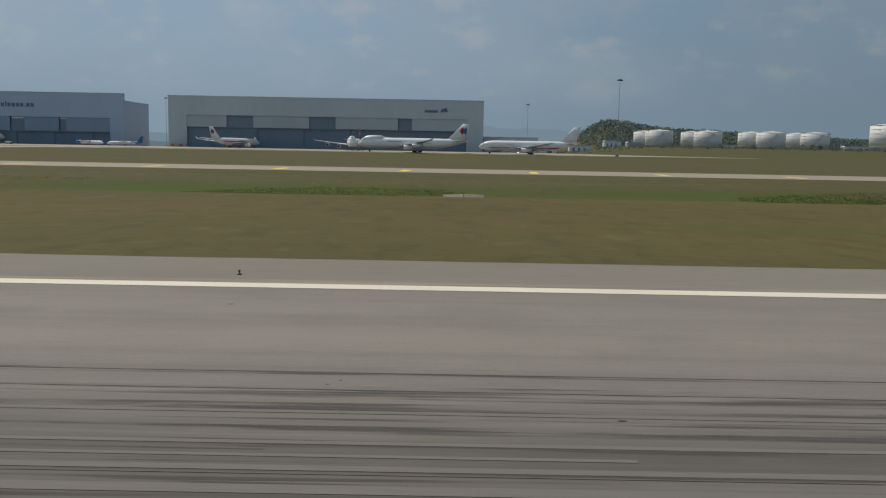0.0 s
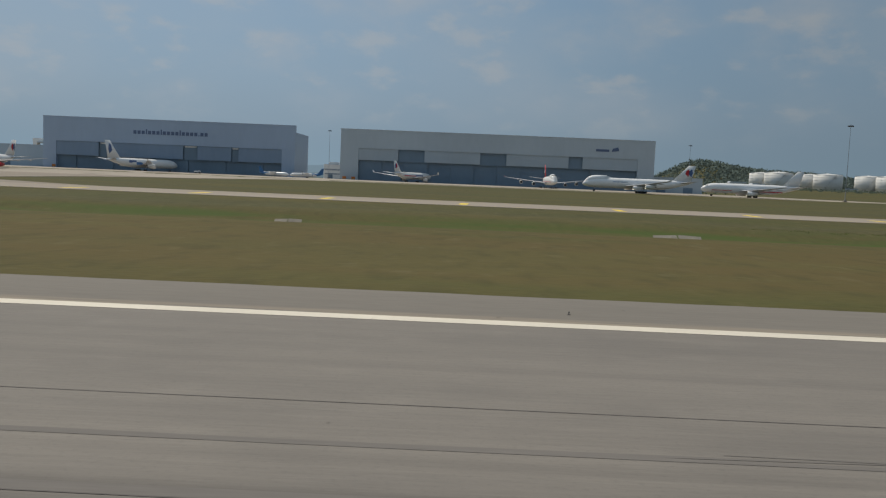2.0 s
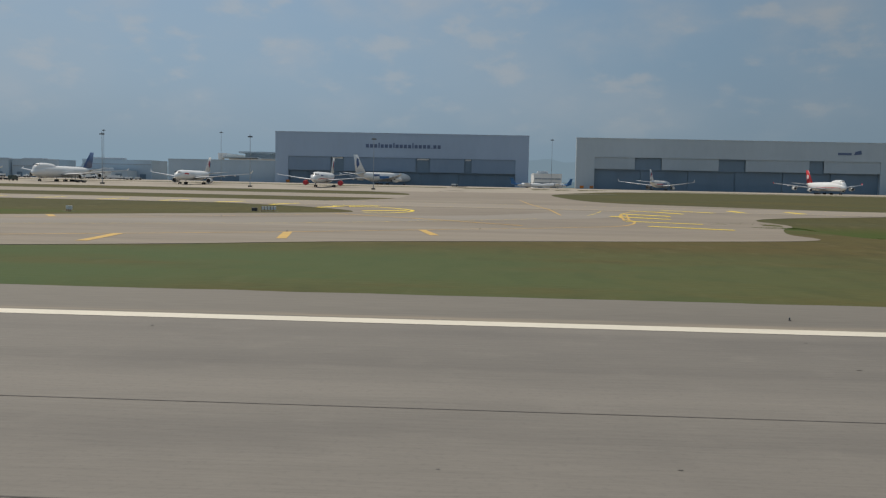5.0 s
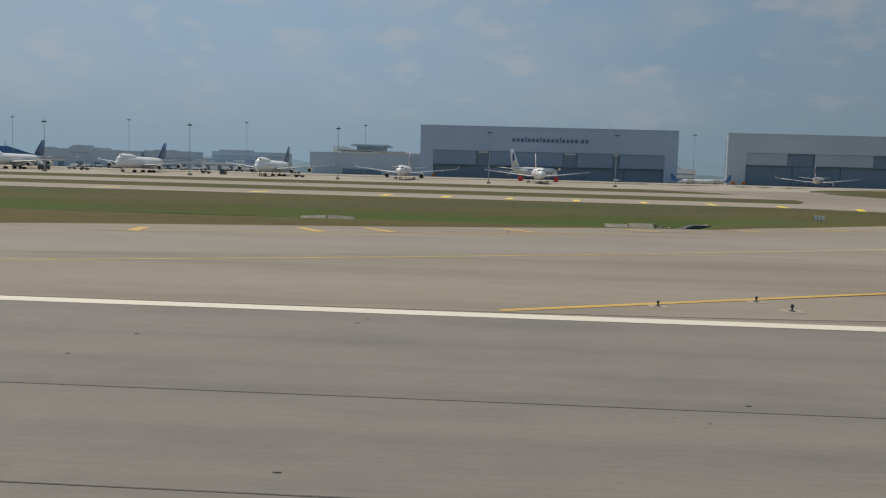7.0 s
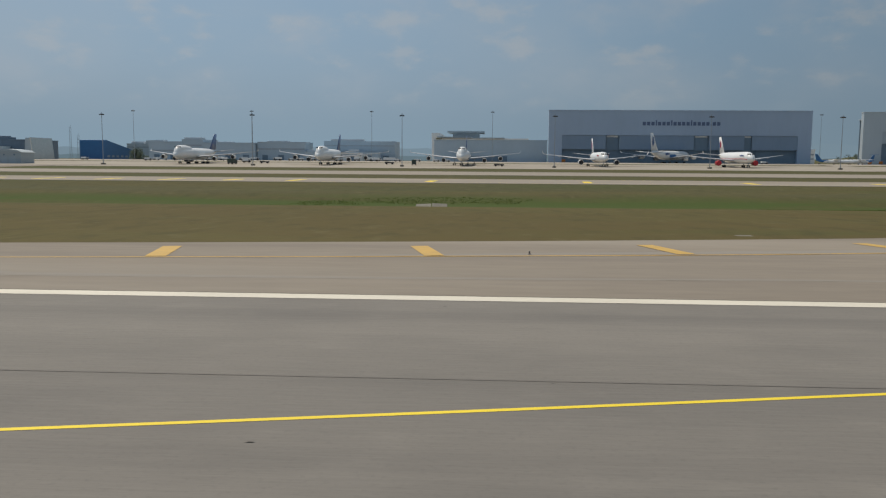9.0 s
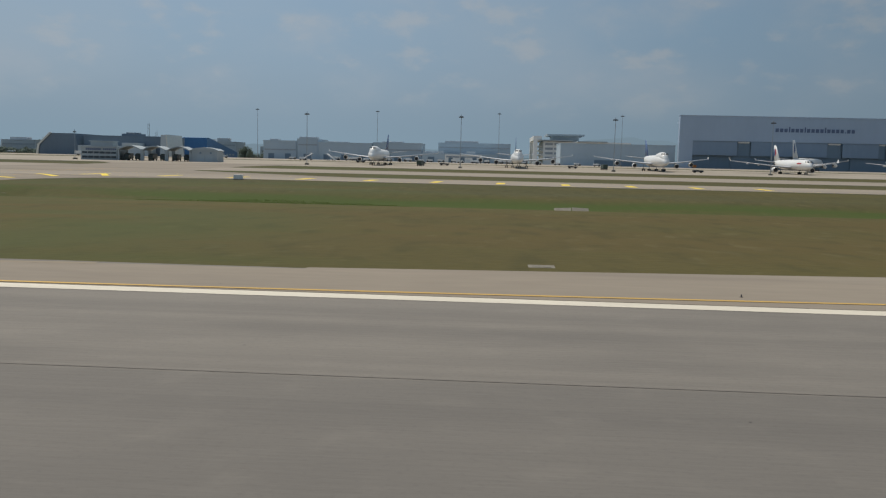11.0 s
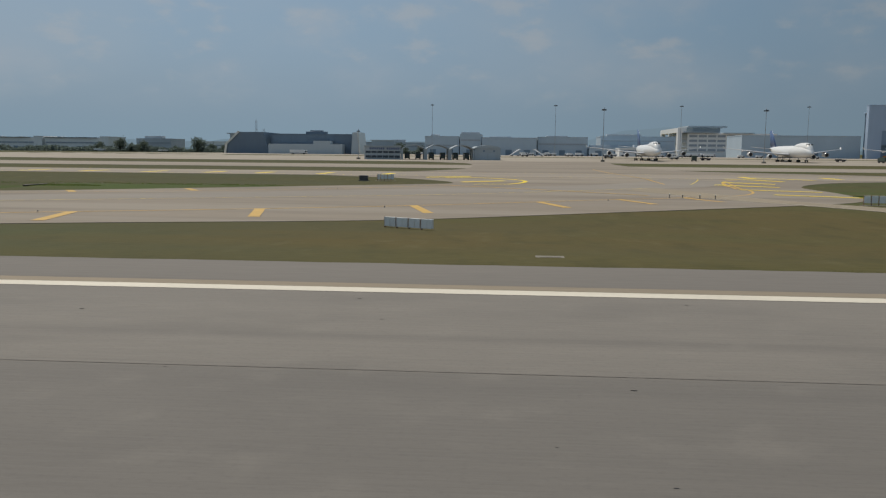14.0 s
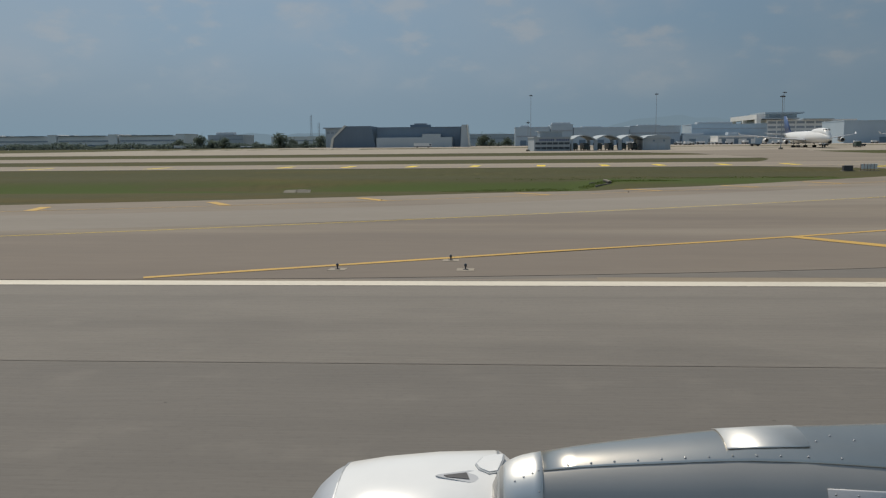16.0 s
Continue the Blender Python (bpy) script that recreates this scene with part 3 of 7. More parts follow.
def stripe(name, points, width, mat, dz, label="", category="road marking", parent=None, step=4.0, taper=""):
    """A painted line of even width along a smooth curve on the ground."""
    c = spline(points, step)
    verts = []
    for i, p in enumerate(c):
        d = (c[min(i + 1, len(c) - 1)] - c[max(i - 1, 0)]).normalized()
        u = i / (len(c) - 1)
        s = Vector((-d.y, d.x, 0)) * width / 2 * ({"both": max(0.08, min(1.0, 5 * u, 2.2 * (1 - u))), "start": min(1.0, 0.05 + 4 * u)}[taper] if taper else 1.0)
        for q in (p - s, p + s):
            verts.append((q.x, q.y, ground_z(q.x, q.y) + dz))
    faces = [(2 * i, 2 * i + 2, 2 * i + 3, 2 * i + 1) for i in range(len(c) - 1)]
    me = bpy.data.meshes.new(name)
    me.from_pydata(verts, [], faces)
    me.materials.append(mat)
    me.update()
    if me.polygons[0].normal.z < 0:
        me.flip_normals()
    ob = new(name, me)
    if parent:
        ob.parent = parent
        if label:
            tagged(ob, label)
    else:
        tagged(ob, label, category, kind="structure")
    return ob


XL, XR = -1700, 1700
runway = band("runway", XL, XR, -34, 28.05, ASPHALT, 0.0, "grey-brown grooved asphalt runway with dark tyre streaks", "runway", 60)
band("runway_shoulder", XL, -232, 28.05, 34.5, SHOULDER, 0.0, "darker asphalt runway shoulder beside the white line", "shoulder", 1.5, 0.16)
band("runway_shoulder", -232, XR, 28.05, 34.5, PALE_SHOULDER, 0.0, "pale asphalt runway shoulder beside the white line", "shoulder", 1.5, 0.16)
stripe("runway_edge_line", [(XL, 27.6), (0, 27.6), (XR, 27.6)], 0.9, WHITE_PAINT, 0.01, "broad white painted runway edge line", step=30)
stripe("worn_strip", [(-446, 28.5), (-400, 28.54), (-340, 28.58), (-292, 28.6)], 0.92, WORN_STRIP, 0.006, "worn beige strip between the edge line and the shoulder", "shoulder", step=6)
stripe("worn_strip_joint", [(-446, 28.98), (-400, 29.02), (-340, 29.06), (-292, 29.08)], 0.06, FADED_JOINT, 0.009, "thin dark joint beside the worn strip", "joint", step=6)
for jy, jw in ((11.4, 0.04),):
    stripe("runway_joint", [(-99, jy), (0, jy), (XR / 2, jy - 0.05), (XR, jy)], jw, JOINT, 0.008, "thin dark longitudinal joint in the asphalt", "joint", step=30)
stripe("runway_joint", [(-37.12, 16.8), (300, 16.8), (900, 16.8), (XR, 16.8)], 0.036, JOINT, 0.008, "thin dark longitudinal joint in the asphalt", "joint", step=30)
stripe("runway_joint", [(-37.12, 16.8), (-37.07, 17.0), (-37.0, 17.2)], 0.05, JOINT, 0.0085, "short dark jog in the joint", "joint", step=1)
stripe("runway_joint", [(XL, 17.2), (-900, 17.2), (-400, 17.2), (-37.0, 17.2)], 0.055, FADED_JOINT, 0.008, "thin dark longitudinal joint in the asphalt", "joint", step=30)
band("taxiway_a", XL, XR, 172, 212, TAXI_PALE, 0.03, "pale asphalt parallel taxiway between grass strips", "taxiway", 20)
band("taxiway_b", XL, 100, 254, 305, TAXI_PALE, 0.03, "second pale parallel taxiway nearer the apron", "taxiway", 20)
sheet("apron", [((-1000, 400), (-1000, 470)), ((-700, 385), (-700, 500)), ((-560, 372), (-590, 690)), ((-480, 372), (-480, 900)), ((60, 372), (60, 900)), ((100, 350), (100, 900)), ((150, 395), (150, 900)), ((200, 490), (200, 900)), ((330, 505), (330, 900)), ((500, 508), (500, 800)), ((570, 516), (580, 600)), ((640, 524), (640, 540))], CONCRETE, 0.04, "pale concrete parking apron in front of the hangars", "apron", 16)

sheet("shoulder_apron", [((-292, 28.1), (-292, 29.6)), ((-281, 28.1), (-281, 30.3)), ((-270, 28.1), (-270, 30.85)), ((-262, 28.1), (-262, 31.35)), ((-252, 28.1), (-252, 31.85)), ((-241, 28.1), (-241, 33.0)), ((-230, 28.1), (-230, 33.9)), ((-205, 28.1), (-205, 34.6))], TAXI, 0.013, "pale asphalt shoulder before the exit", "shoulder", 6)
stripe("worn_seam", [(-287, 30.0), (-270, 30.85), (-262, 31.35), (-252, 31.85), (-241, 33.0), (-230, 33.9)], 0.55, WORN_STRIP, 0.019, "pale worn seam along the edge of the exit pavement", "shoulder")
RET = (((-221, 28.1), (-221, 34.6)), ((-199, 28.1), (-199, 36.9)), ((-150, 28.1), (-150, 43)), ((-112, 28.1), (-112, 49.4)), ((-81, 28.1), (-81, 56.8)), ((-52, 28.1), (-52, 66)), ((-20, 28.1), (-33, 74.5)), ((12, 29.0), (-3.4, 86)), ((38, 34.3), (15, 96)), ((62.5, 48.5), (36, 107)), ((90, 62), (60, 124)), ((108, 75), (80, 139)), ((138, 96), (93, 149)), ((151, 111), (94, 154)), ((155, 130), (90, 159)), ((156.5, 150), (82, 165)), ((165, 162), (72, 169)), ((180, 169), (60, 173)), ((207, 174), (40, 175)))
WIDE = ((108, 73.5), (140, 86), (156.5, 95), (158.5, 109), (162.5, 122), (168.5, 135), (171, 156), (207, 174))   # the first exit flares wider at its end
RET_WIDE = RET[:11] + tuple((w, r[1]) for w, r in zip(WIDE, RET[11:]))
for name, ox, rows in (("exit_taxiway_first", 0.0, RET_WIDE), ("exit_taxiway_second", -463.0, RET)):
    sheet(name, [((a[0] + ox, a[1]), (b[0] + ox, b[1])) for a, b in rows], TAXI, 0.015, "pale asphalt rapid exit taxiway curving off the runway", "taxiway", 14)
    stripe("exit_lane", [(x + ox, y + 1.5) for x, y in ((-165, 29.6), (-130, 33), (-100, 37), (-46, 45), (9.3, 63), (60, 96), (105, 128), (134, 152), (146, 174))], 15, TAXI_LANE, 0.02, "paler worn lane along the exit taxiway", "taxiway", taper="start")
    sheet("link_taxiway", [((78 + ox, 211), (215 + ox, 211)), ((86 + ox, 228), (185 + ox, 228)), ((92 + ox, 248), (158 + ox, 248)), ((93 + ox, 280), (150 + ox, 290)), ((90 + ox, 330), (150 + ox, 360)), ((80 + ox, 352), (160 + ox, 400)), ((60 + ox, 380), (190 + ox, 430))], TAXI, 0.045, "pale taxiway link between the parallel taxiways and the apron", "taxiway", 10)
sheet("service_road", [((-279.8, 28.1), (-266, 28.3)), ((-285.2, 31.2), (-271.6, 31.1)), ((-290.2, 33.9), (-276.2, 33.8)), ((-296.4, 40.2), (-283.5, 38.6)), ((-300.1, 45.3), (-289.5, 46.6)), ((-303.8, 52.1), (-294.8, 52.6)), ((-308.7, 60.2), (-301, 62.5)), ((-315.8, 74.5), (-310.0, 77.5)), ((-322.4, 89), (-316.8, 91)), ((-328.7, 103), (-322.8, 105)), ((-335, 120), (-328.4, 124)), ((-340, 132), (-334, 142))], ROAD, 0.03, "narrow asphalt service road with white edge lines", "road", 8)

# ---------------------------------------------------------------- markings
SHOULDER_BARS = (86, 75, 62, 48.5, 34.2, 19.6, 4.9, -9.4, -23, -52, -88, -123, -154, -168.5, -183, -197.5, -212, -226.5, -241.5, -256.5, -272, -288, -306,
                 -383.7, -398, -412, -424, -438, -452.8, -467, -481.6, -496, -526, -555, -584, 175, 188, 217, 246, 275, 306, 341, 371, 400, 428, 457, 486, 516, 545, 574)
for x in SHOULDER_BARS:            # bars on the shoulder of the parallel taxiway
    x -= 2.0 if x < -380 else 0.0
    ya, yb, lean = 180.0, 192.0, 0.6
    if 0 < x < 100:                # they turn with the edge towards the island's tip
        ya, yb, lean = (float(np.interp(x, (5, 20, 48, 62, 75, 86), v)) for v in ((180, 179, 176.5, 173, 168, 162), (191, 191, 190, 186, 178, 169), (0.7, 1.0, 1.7, 2.5, 3.6, 4.6)))
    stripe("taxiway_shoulder_bar", [(x, ya), (x + lean / 2, (ya + yb) / 2), (x + lean, yb)], 1.5 if 0 < x < 100 else 1.9, YELLOW_PAINT, 0.05, "yellow bar across the taxiway shoulder", step=9)
for y in (175.3, 208.5):
    stripe("taxiway_edge_line", [(XL, y), (0, y), (XR, y)], 0.15, YELLOW_PAINT, 0.048, "thin yellow taxiway edge line", step=30)

NEAR_LINE = ((0.7, 28.6), (17.7, 37), (31, 44), (53, 57), (74, 70), (97, 86.3), (116, 103), (130, 114), (139, 122), (143.5, 136), (144, 153), (147, 165), (151, 171), (158, 178))
FAR_LINE = ((-245, 28.15), (-220, 28.55), (-196, 29.6), (-180, 31.4), (-160, 33.5), (-107, 41.2), (-82, 46.8), (-57.7, 54.2), (-25, 66), (2.3, 78.8), (28, 94), (53, 109.5), (78, 126), (88, 136), (92.7, 143))
CENTRE = ((-230, 2.5), (-180, 4.6), (-140, 9.3), (-94, 18.5), (-71, 24.8), (-47, 32.0), (-23.6, 39.2), (9.3, 56), (60, 88), (105, 120), (132, 145), (142, 166), (146, 190))
FAR_BARS = {0.0: (-192, -178.8, -165.6, -152.4, -139, -126, -112.6, -99.6, -86, -71.8, -57.5, -43, -28.5, -14.3, -8.3, 5, 18.8, 32, 45.3, 58),
            -463.0: (-90, -77, -64.5, -51.5, -38.5, -25.5, -11, 2.5, 19, 32.5, 46.5, 60)}
JUNCTION_BARS = (((143.1, 122.8), (153.8, 116.7)), ((142.5, 138.4), (153.6, 132.5)), ((142.5, 154.6), (152.5, 149.3)), ((145.7, 162.2), (154.4, 157.9)), ((149.7, 175.2), (158.8, 166.1)), ((158.7, 187.2), (166.6, 171.9)), ((96, 154.2), (104, 158.8)), ((88, 167.5), (97, 172)))
for ox in (0.0, -463.0):
    stripe("exit_edge_line", [(x + ox, y) for x, y in NEAR_LINE], 0.42, EXIT_PAINT, 0.03, "faded yellow edge line along the exit taxiway", step=2.5)
    stripe("exit_edge_line", [(x + ox, y) for x, y in FAR_LINE], 0.26, EXIT_PAINT, 0.03, "faded yellow edge line along the exit taxiway")
    stripe("exit_centre_line", [(x + ox, y) for x, y in CENTRE if y < 26], 0.16, YELLOW_PAINT, 0.006, "thin yellow exit centre line on the runway")
    stripe("exit_centre_line", [(x + ox, y) for x, y in CENTRE if y > 24], 0.16, YELLOW_PAINT, 0.026, "thin yellow exit taxiway centre line")
    near_bars = (27.7, 40.5, 53.0, 65.6, 69.5, 83.6, 97.5, 111.0) if ox == 0 else [28.5] + [28.0 + 13.3 * i for i in range(1, 7)] + [118.3, 127.8]
    for x in near_bars:            # slanting bars on the near shoulder
        y = float(np.interp(x, [p[0] for p in NEAR_LINE[:9]], [p[1] for p in NEAR_LINE[:9]])) - 0.2
        ln = float(np.interp(x, (27, 40, 53, 66, 84), (8.0, 9.2, 9.9, 11.0, 12.0))) if ox == 0 else min(10.6, 7.2 + 0.18 * (x - 28))
        lean = float(np.interp(x, (27, 40, 53, 66, 84), (0.6, 0.44, 0.36, 0.27, 0.18) if ox == 0 else (0.62, 0.44, 0.37, 0.3, 0.24)))
        stripe("exit_shoulder_bar", [(x + ox, y), (x + lean / 2 * ln + ox, y - ln / 2), (x + lean * ln + ox, y - ln)], 0.95, EXIT_PAINT, 0.034, "slanting yellow bar on the exit shoulder", step=5)
    for x in FAR_BARS[ox]:             # bars on the far shoulder
        y = float(np.interp(x, [p[0] for p in FAR_LINE], [p[1] for p in FAR_LINE])) + 0.2
        ye = float(np.interp(x - 1.8, [b[0] for a, b in RET[:12]], [b[1] for a, b in RET[:12]])) - 0.8
        ln, lean = max(2.5, min(5.3, ye - y)), 1.2 + 2.1 * ease(x, -30, -12)
        stripe("exit_shoulder_bar", [(x + ox, y), (x - lean / 2 + ox, y + ln / 2), (x - lean + ox, y + ln)], 1.0, EXIT_PAINT, 0.034, "yellow bar on the exit shoulder", step=4)
    for a, b in JUNCTION_BARS:
        stripe("junction_bar", [(a[0] + ox, a[1]), ((a[0] + b[0]) / 2 + ox, (a[1] + b[1]) / 2), (b[0] + ox, b[1])], 1.5, YELLOW_PAINT, 0.05, "yellow bar at the taxiway junction", step=6)
    for dx in (-0.5, 0.5):
        stripe("junction_slash", [(143 + dx + ox, 140), (144.5 + dx + ox, 150), (146 + dx + ox, 160)], 0.4, EXIT_PAINT, 0.052, "double yellow stroke at the junction", step=5)
    stripe("junction_line", [(92.7 + ox, 143), (108 + ox, 131), (124 + ox, 116.5)], 0.7, EXIT_PAINT, 0.046, "yellow slanting line across the junction")
    stripe("junction_line", [(x + ox, y) for x, y in (((91.5, 167), (97, 167.4), (103.5, 162), (105.3, 157), (102.5, 151), (97, 148.5)) if ox == 0 else ((92, 167), (99, 168), (106, 163), (108, 157), (105, 150), (98.5, 147.5)))], 0.8, YELLOW_PAINT, 0.048, "yellow hook round the grass island", step=2)
    stripe("junction_line", [(131 + ox, 256), (131.5 + ox, 220), (132.4 + ox, 179), (133.3 + ox, 154)], 0.4, EXIT_PAINT, 0.06, "yellow curved guide line at the junction")

ROAD_L = ((-279.2, 27.9), (-284.2, 31.1), (-289, 34.9), (-293.5, 38.2), (-297.4, 43.7), (-302.4, 50.8), (-306.3, 57.5), (-313, 70.3), (-319.2, 82.5), (-335.5, 118.9))
ROAD_R = ((-266, 28.6), (-272.5, 31.4), (-277.3, 33.8), (-282, 36.9), (-287, 42.3), (-291.5, 47.2), (-296.6, 54), (-306.2, 70.2), (-317.0, 91.1), (-330.3, 125.4))
stripe("road_edge_line", ROAD_L, 0.15, WHITE_PAINT, 0.036, "thin white service road edge line")
stripe("road_edge_line", ROAD_R, 0.1, FADED_WHITE, 0.036, "thin white service road edge line")
ROAD_C = spline([((a[0] + b[0]) / 2, (a[1] + b[1]) / 2) for a, b in zip(ROAD_L, ROAD_R)], 1.0)
for i in range(8, len(ROAD_C) - 4, 9):
    stripe("road_centre_dash", [(ROAD_C[j].x, ROAD_C[j].y) for j in (i, i + 2, i + 4)], 0.12, FADED_WHITE, 0.037, "white service road centre dash", step=2)
# repaired lane and saw cuts across the runway
sheet("runway_patch", [((-296.1, 26.9), (-291.9, 26.9)), ((-295.3, 16), (-291.0, 16)), ((-294.6, 4), (-290.2, 4)), ((-294, -20), (-289.5, -20))], DARK_PATCH, 0.006, "paler repaired lane across the runway", "patch", 3)
for pts in (((-296.1, 27), (-295.3, 16), (-294.4, 2)), ((-291.9, 27), (-291.0, 16), (-290.1, 2)), ((68.2, 26), (68.6, 18), (69.0, 8)), ((72.2, 26.4), (72.6, 18), (73.1, 8)), ((70.2, 26), (70.5, 22), (70.8, 18.5)), ((-437, 27.6), (-439, 29.6), (-441, 34))):
    stripe("saw_cut", pts, 0.026, FADED_JOINT, 0.01, "dark transverse saw cut in the asphalt", "joint")
rng = random.Random(4)
for i in range(152):               # tyre marks in the touchdown zone
    x = rng.uniform(330, 640) if i < 120 else rng.uniform(140, 400)
    y, ln = rng.choice((rng.gauss(14.4, 0.9), rng.gauss(12.2, 0.9), rng.gauss(10.2, 1.1), rng.gauss(10.2, 1.1))), rng.uniform(14, 70)
    stripe("tyre_mark", [(x, y), (x + ln / 2, y + rng.uniform(-0.12, 0.12)), (x + ln, y + rng.uniform(-0.3, 0.3))], rng.uniform(0.14, 0.55), TYRE_MARK if x > 345 else FAINT_MARK, 0.004 + 0.00002 * i, "long wispy dark tyre mark on the runway", "tyre mark", step=3, taper="both")
for y, x0, x1, w in ((15.6, 404, 447, 0.13), (15.55, 340, 372, 0.1), (14.15, 398, 470, 0.16), (12.6, 380, 490, 0.15), (12.1, 352, 440, 0.12), (11.55, 395, 520, 0.2), (10.8, 405, 560, 0.3)):
    stripe("tyre_mark", [(x0, y), ((x0 + x1) / 2, y + 0.04), (x1, y - 0.03)], w, FAINT_MARK, 0.0075, "long straight dark tyre mark on the runway", "tyre mark", step=6)
verts, faces = [], []
for i in range(740):               # small dark spots of oil and rubber
    x, y, r = rng.uniform(-520, 520), rng.uniform(6, 34), rng.choice((0.015, 0.02, 0.025, 0.03, 0.05))
    if i >= 700:
        x, y, r = (rng.gauss(28.5, 0.25), rng.gauss(14.1, 0.22), 0.02) if i < 725 else (rng.gauss(22.6, 0.7), rng.gauss(15.5, 0.25), 0.02)
    k = len(verts)
    for j in range(7):
        a, q = 2 * math.pi * j / 7, r * rng.uniform(0.5, 1.2)
        verts.append((x + math.cos(a) * q * 1.8, y + math.sin(a) * q, 0.017))
    faces.append(tuple(range(k, k + 7)))
me = bpy.data.meshes.new("stains")
me.from_pydata(verts, [], faces)
me.materials.append(FADED_JOINT)
tagged(new("runway_stains", me), "small dark spots of oil and rubber", "stain", kind="stuff")


# ---------------------------------------------------------------- aircraft
def ring(x, ry, rz, zc, n=20, yc=0.0):
    return [(x, yc + math.cos(2 * math.pi * i / n) * ry, zc + math.sin(2 * math.pi * i / n) * rz) for i in range(n)]


def foil(le, te, z, thick, n=6):
    """A closed wing section at one span station: leading and trailing edge x and y, lens-shaped."""
    (x0, y0), (x1, y1) = le, te
    up = [(x0 + (x1 - x0) * t, y0 + (y1 - y0) * t, z + thick * 2.2 * math.sqrt(t) * (1 - t) ** 0.9) for t in (0, 0.03, 0.12, 0.3, 0.6, 1.0)]
    lo = [(x0 + (x1 - x0) * t, y0 + (y1 - y0) * t, z - thick * 1.1 * math.sqrt(t) * (1 - t) ** 0.9 - (0.01 if t == 1 else 0)) for t in (1.0, 0.6, 0.3, 0.12, 0.03)]
    return up + lo


def airliner(name, label, at, length, span, radius, engines=2, hump=0.0, body=None, fin=None, cowl=None, gear=2, belly=None, winglet=1.2, group="", badge=None, bars=None, sag=0.0, tall_fin=1.0):
    """An airliner with its nose towards +x, standing on its wheels at z = 0."""
    body, fin, cowl = body or AIR_WHITE, fin or AIR_WHITE, cowl or AIR_WHITE
    root = thing(name, label, "aircraft", group)
    L, R = length, radius
    zc = R + 0.062 * span * 0.5 + 0.4            # fuselage axis height
    n0, t0 = L * 0.5, -L * 0.5
    nose = [(0.0, 0.03, -0.35), (0.006, 0.22, -0.3), (0.02, 0.45, -0.22), (0.045, 0.68, -0.13), (0.08, 0.86, -0.06), (0.125, 0.97, -0.01), (0.17, 1.0, 0.0)]
    tail = [(0.66, 1.0, 0.0), (0.74, 0.93, 0.06), (0.82, 0.74, 0.2), (0.9, 0.48, 0.38), (0.96, 0.25, 0.52), (1.0, 0.07, 0.6)]
    secs = [ring(n0 - s * L, R * r, R * r, zc + R * dz) for s, r, dz in nose + tail]
    fus = part("fuselage", loft(secs), body, root, smooth=True)
    if hump:
        h = [(0.012, 0.1, -0.1), (0.03, 0.36, 0.18), (0.055, 0.56, 0.46), (0.085, 0.66, 0.62), (0.13, 0.7, 0.68), (0.22, 0.7, 0.68), (hump, 0.66, 0.6), (hump + 0.06, 0.5, 0.42), (hump + 0.1, 0.3, 0.3)]
        part("upper_deck", loft([ring(n0 - s * L, R * r, R * r * 1.05, zc + R * dz) for s, r, dz in h]), body, root, smooth=True)
    cz, cx = (zc + R * 0.98, n0 - 0.05 * L) if hump else (zc + R * 0.42, n0 - 0.042 * L)
    for s in (-1, 1):
        for j in range(3):
            a0, a1 = radians(8 + 24 * j), radians(28 + 24 * j)
            rr = R * (0.56 if hump else 0.66)
            bm = bmesh.new()
            vs = [bm.verts.new((cx + d * 0.9 - (0.3 * j * j), s * math.sin(a) * rr * (1.06 - 0.12 * u), cz + u * 0.75)) for a, d, u in ((a0, 0.55, 0), (a1, 0.35, 0), (a1, -0.15, 1), (a0, 0.1, 1))]
            bm.faces.new(vs)
            bmesh.ops.solidify(bm, geom=bm.faces[:], thickness=0.06)
            part("cockpit_window", bm, GLASS_DARK, root, "dark cockpit window pane")
    if belly:
        secs = [ring(n0 - s * L, R * r * 1.012, R * r * 0.2, zc + R * dz - R * 0.22) for s, r, dz in nose[3:] + tail[:3]]
        part("cheat_line", loft(secs), belly, root, "coloured stripe along the fuselage", True)
    # wings
    zr, zt = zc - R * 0.55, zc - R * 0.55 + span * 0.055 - sag
    rx = n0 - 0.36 * L
    sweep = span * 0.5 * 0.62
    for s in (-1, 1):
        st = []
        for u, chord in ((0.0, 0.235 * span * 0.9), (0.1, 0.2 * span * 0.9), (0.35, 0.125 * span * 0.9), (1.0, 0.042 * span)):
            y = s * (R * 0.6 + (span / 2 - R * 0.6) * u)
            x = rx - sweep * u
            st.append(foil((x, y), (x - chord, y), zr + (zt - zr) * u ** 1.15, chord * 0.065))
        wing = part("wing", loft(st), AIR_GREY if body != AIR_GREY else body, root, "light grey swept wing", True)
        if winglet:
            y, x, c = s * span / 2, rx - sweep, 0.042 * span
            bm = loft([[(x, y - s * 0.1, zt), (x - c, y - s * 0.1, zt), (x - c, y + s * 0.06, zt)], [(x - c * 0.9, y + s * winglet * 0.35, zt + winglet), (x - c * 1.3, y + s * winglet * 0.35, zt + winglet), (x - c * 1.3, y + s * (winglet * 0.35 + 0.05), zt + winglet)]])
            part("winglet", bm, fin if fin != AIR_BLUE else AIR_WHITE, wing)
        for k, fy in enumerate((0.32, 0.52, 0.7)):    # flap track fairings
            y = s * fy * span / 2
            x = rx - sweep * fy * 1.0 - 0.07 * span
            z = zr + (zt - zr) * fy ** 1.15 - 0.35
            part("flap_fairing", lathe([(x - 3.4, 0.05), (x - 2.2, 0.3), (x - 0.6, 0.36), (x + 0.8, 0.1)], 8, "X", (0, y, z)), AIR_GREY, wing)
        spots = {2: (0.33,), 4: (0.36, 0.64)}[engines]
        er = (0.042 if engines == 2 else 0.034) * span * 0.58
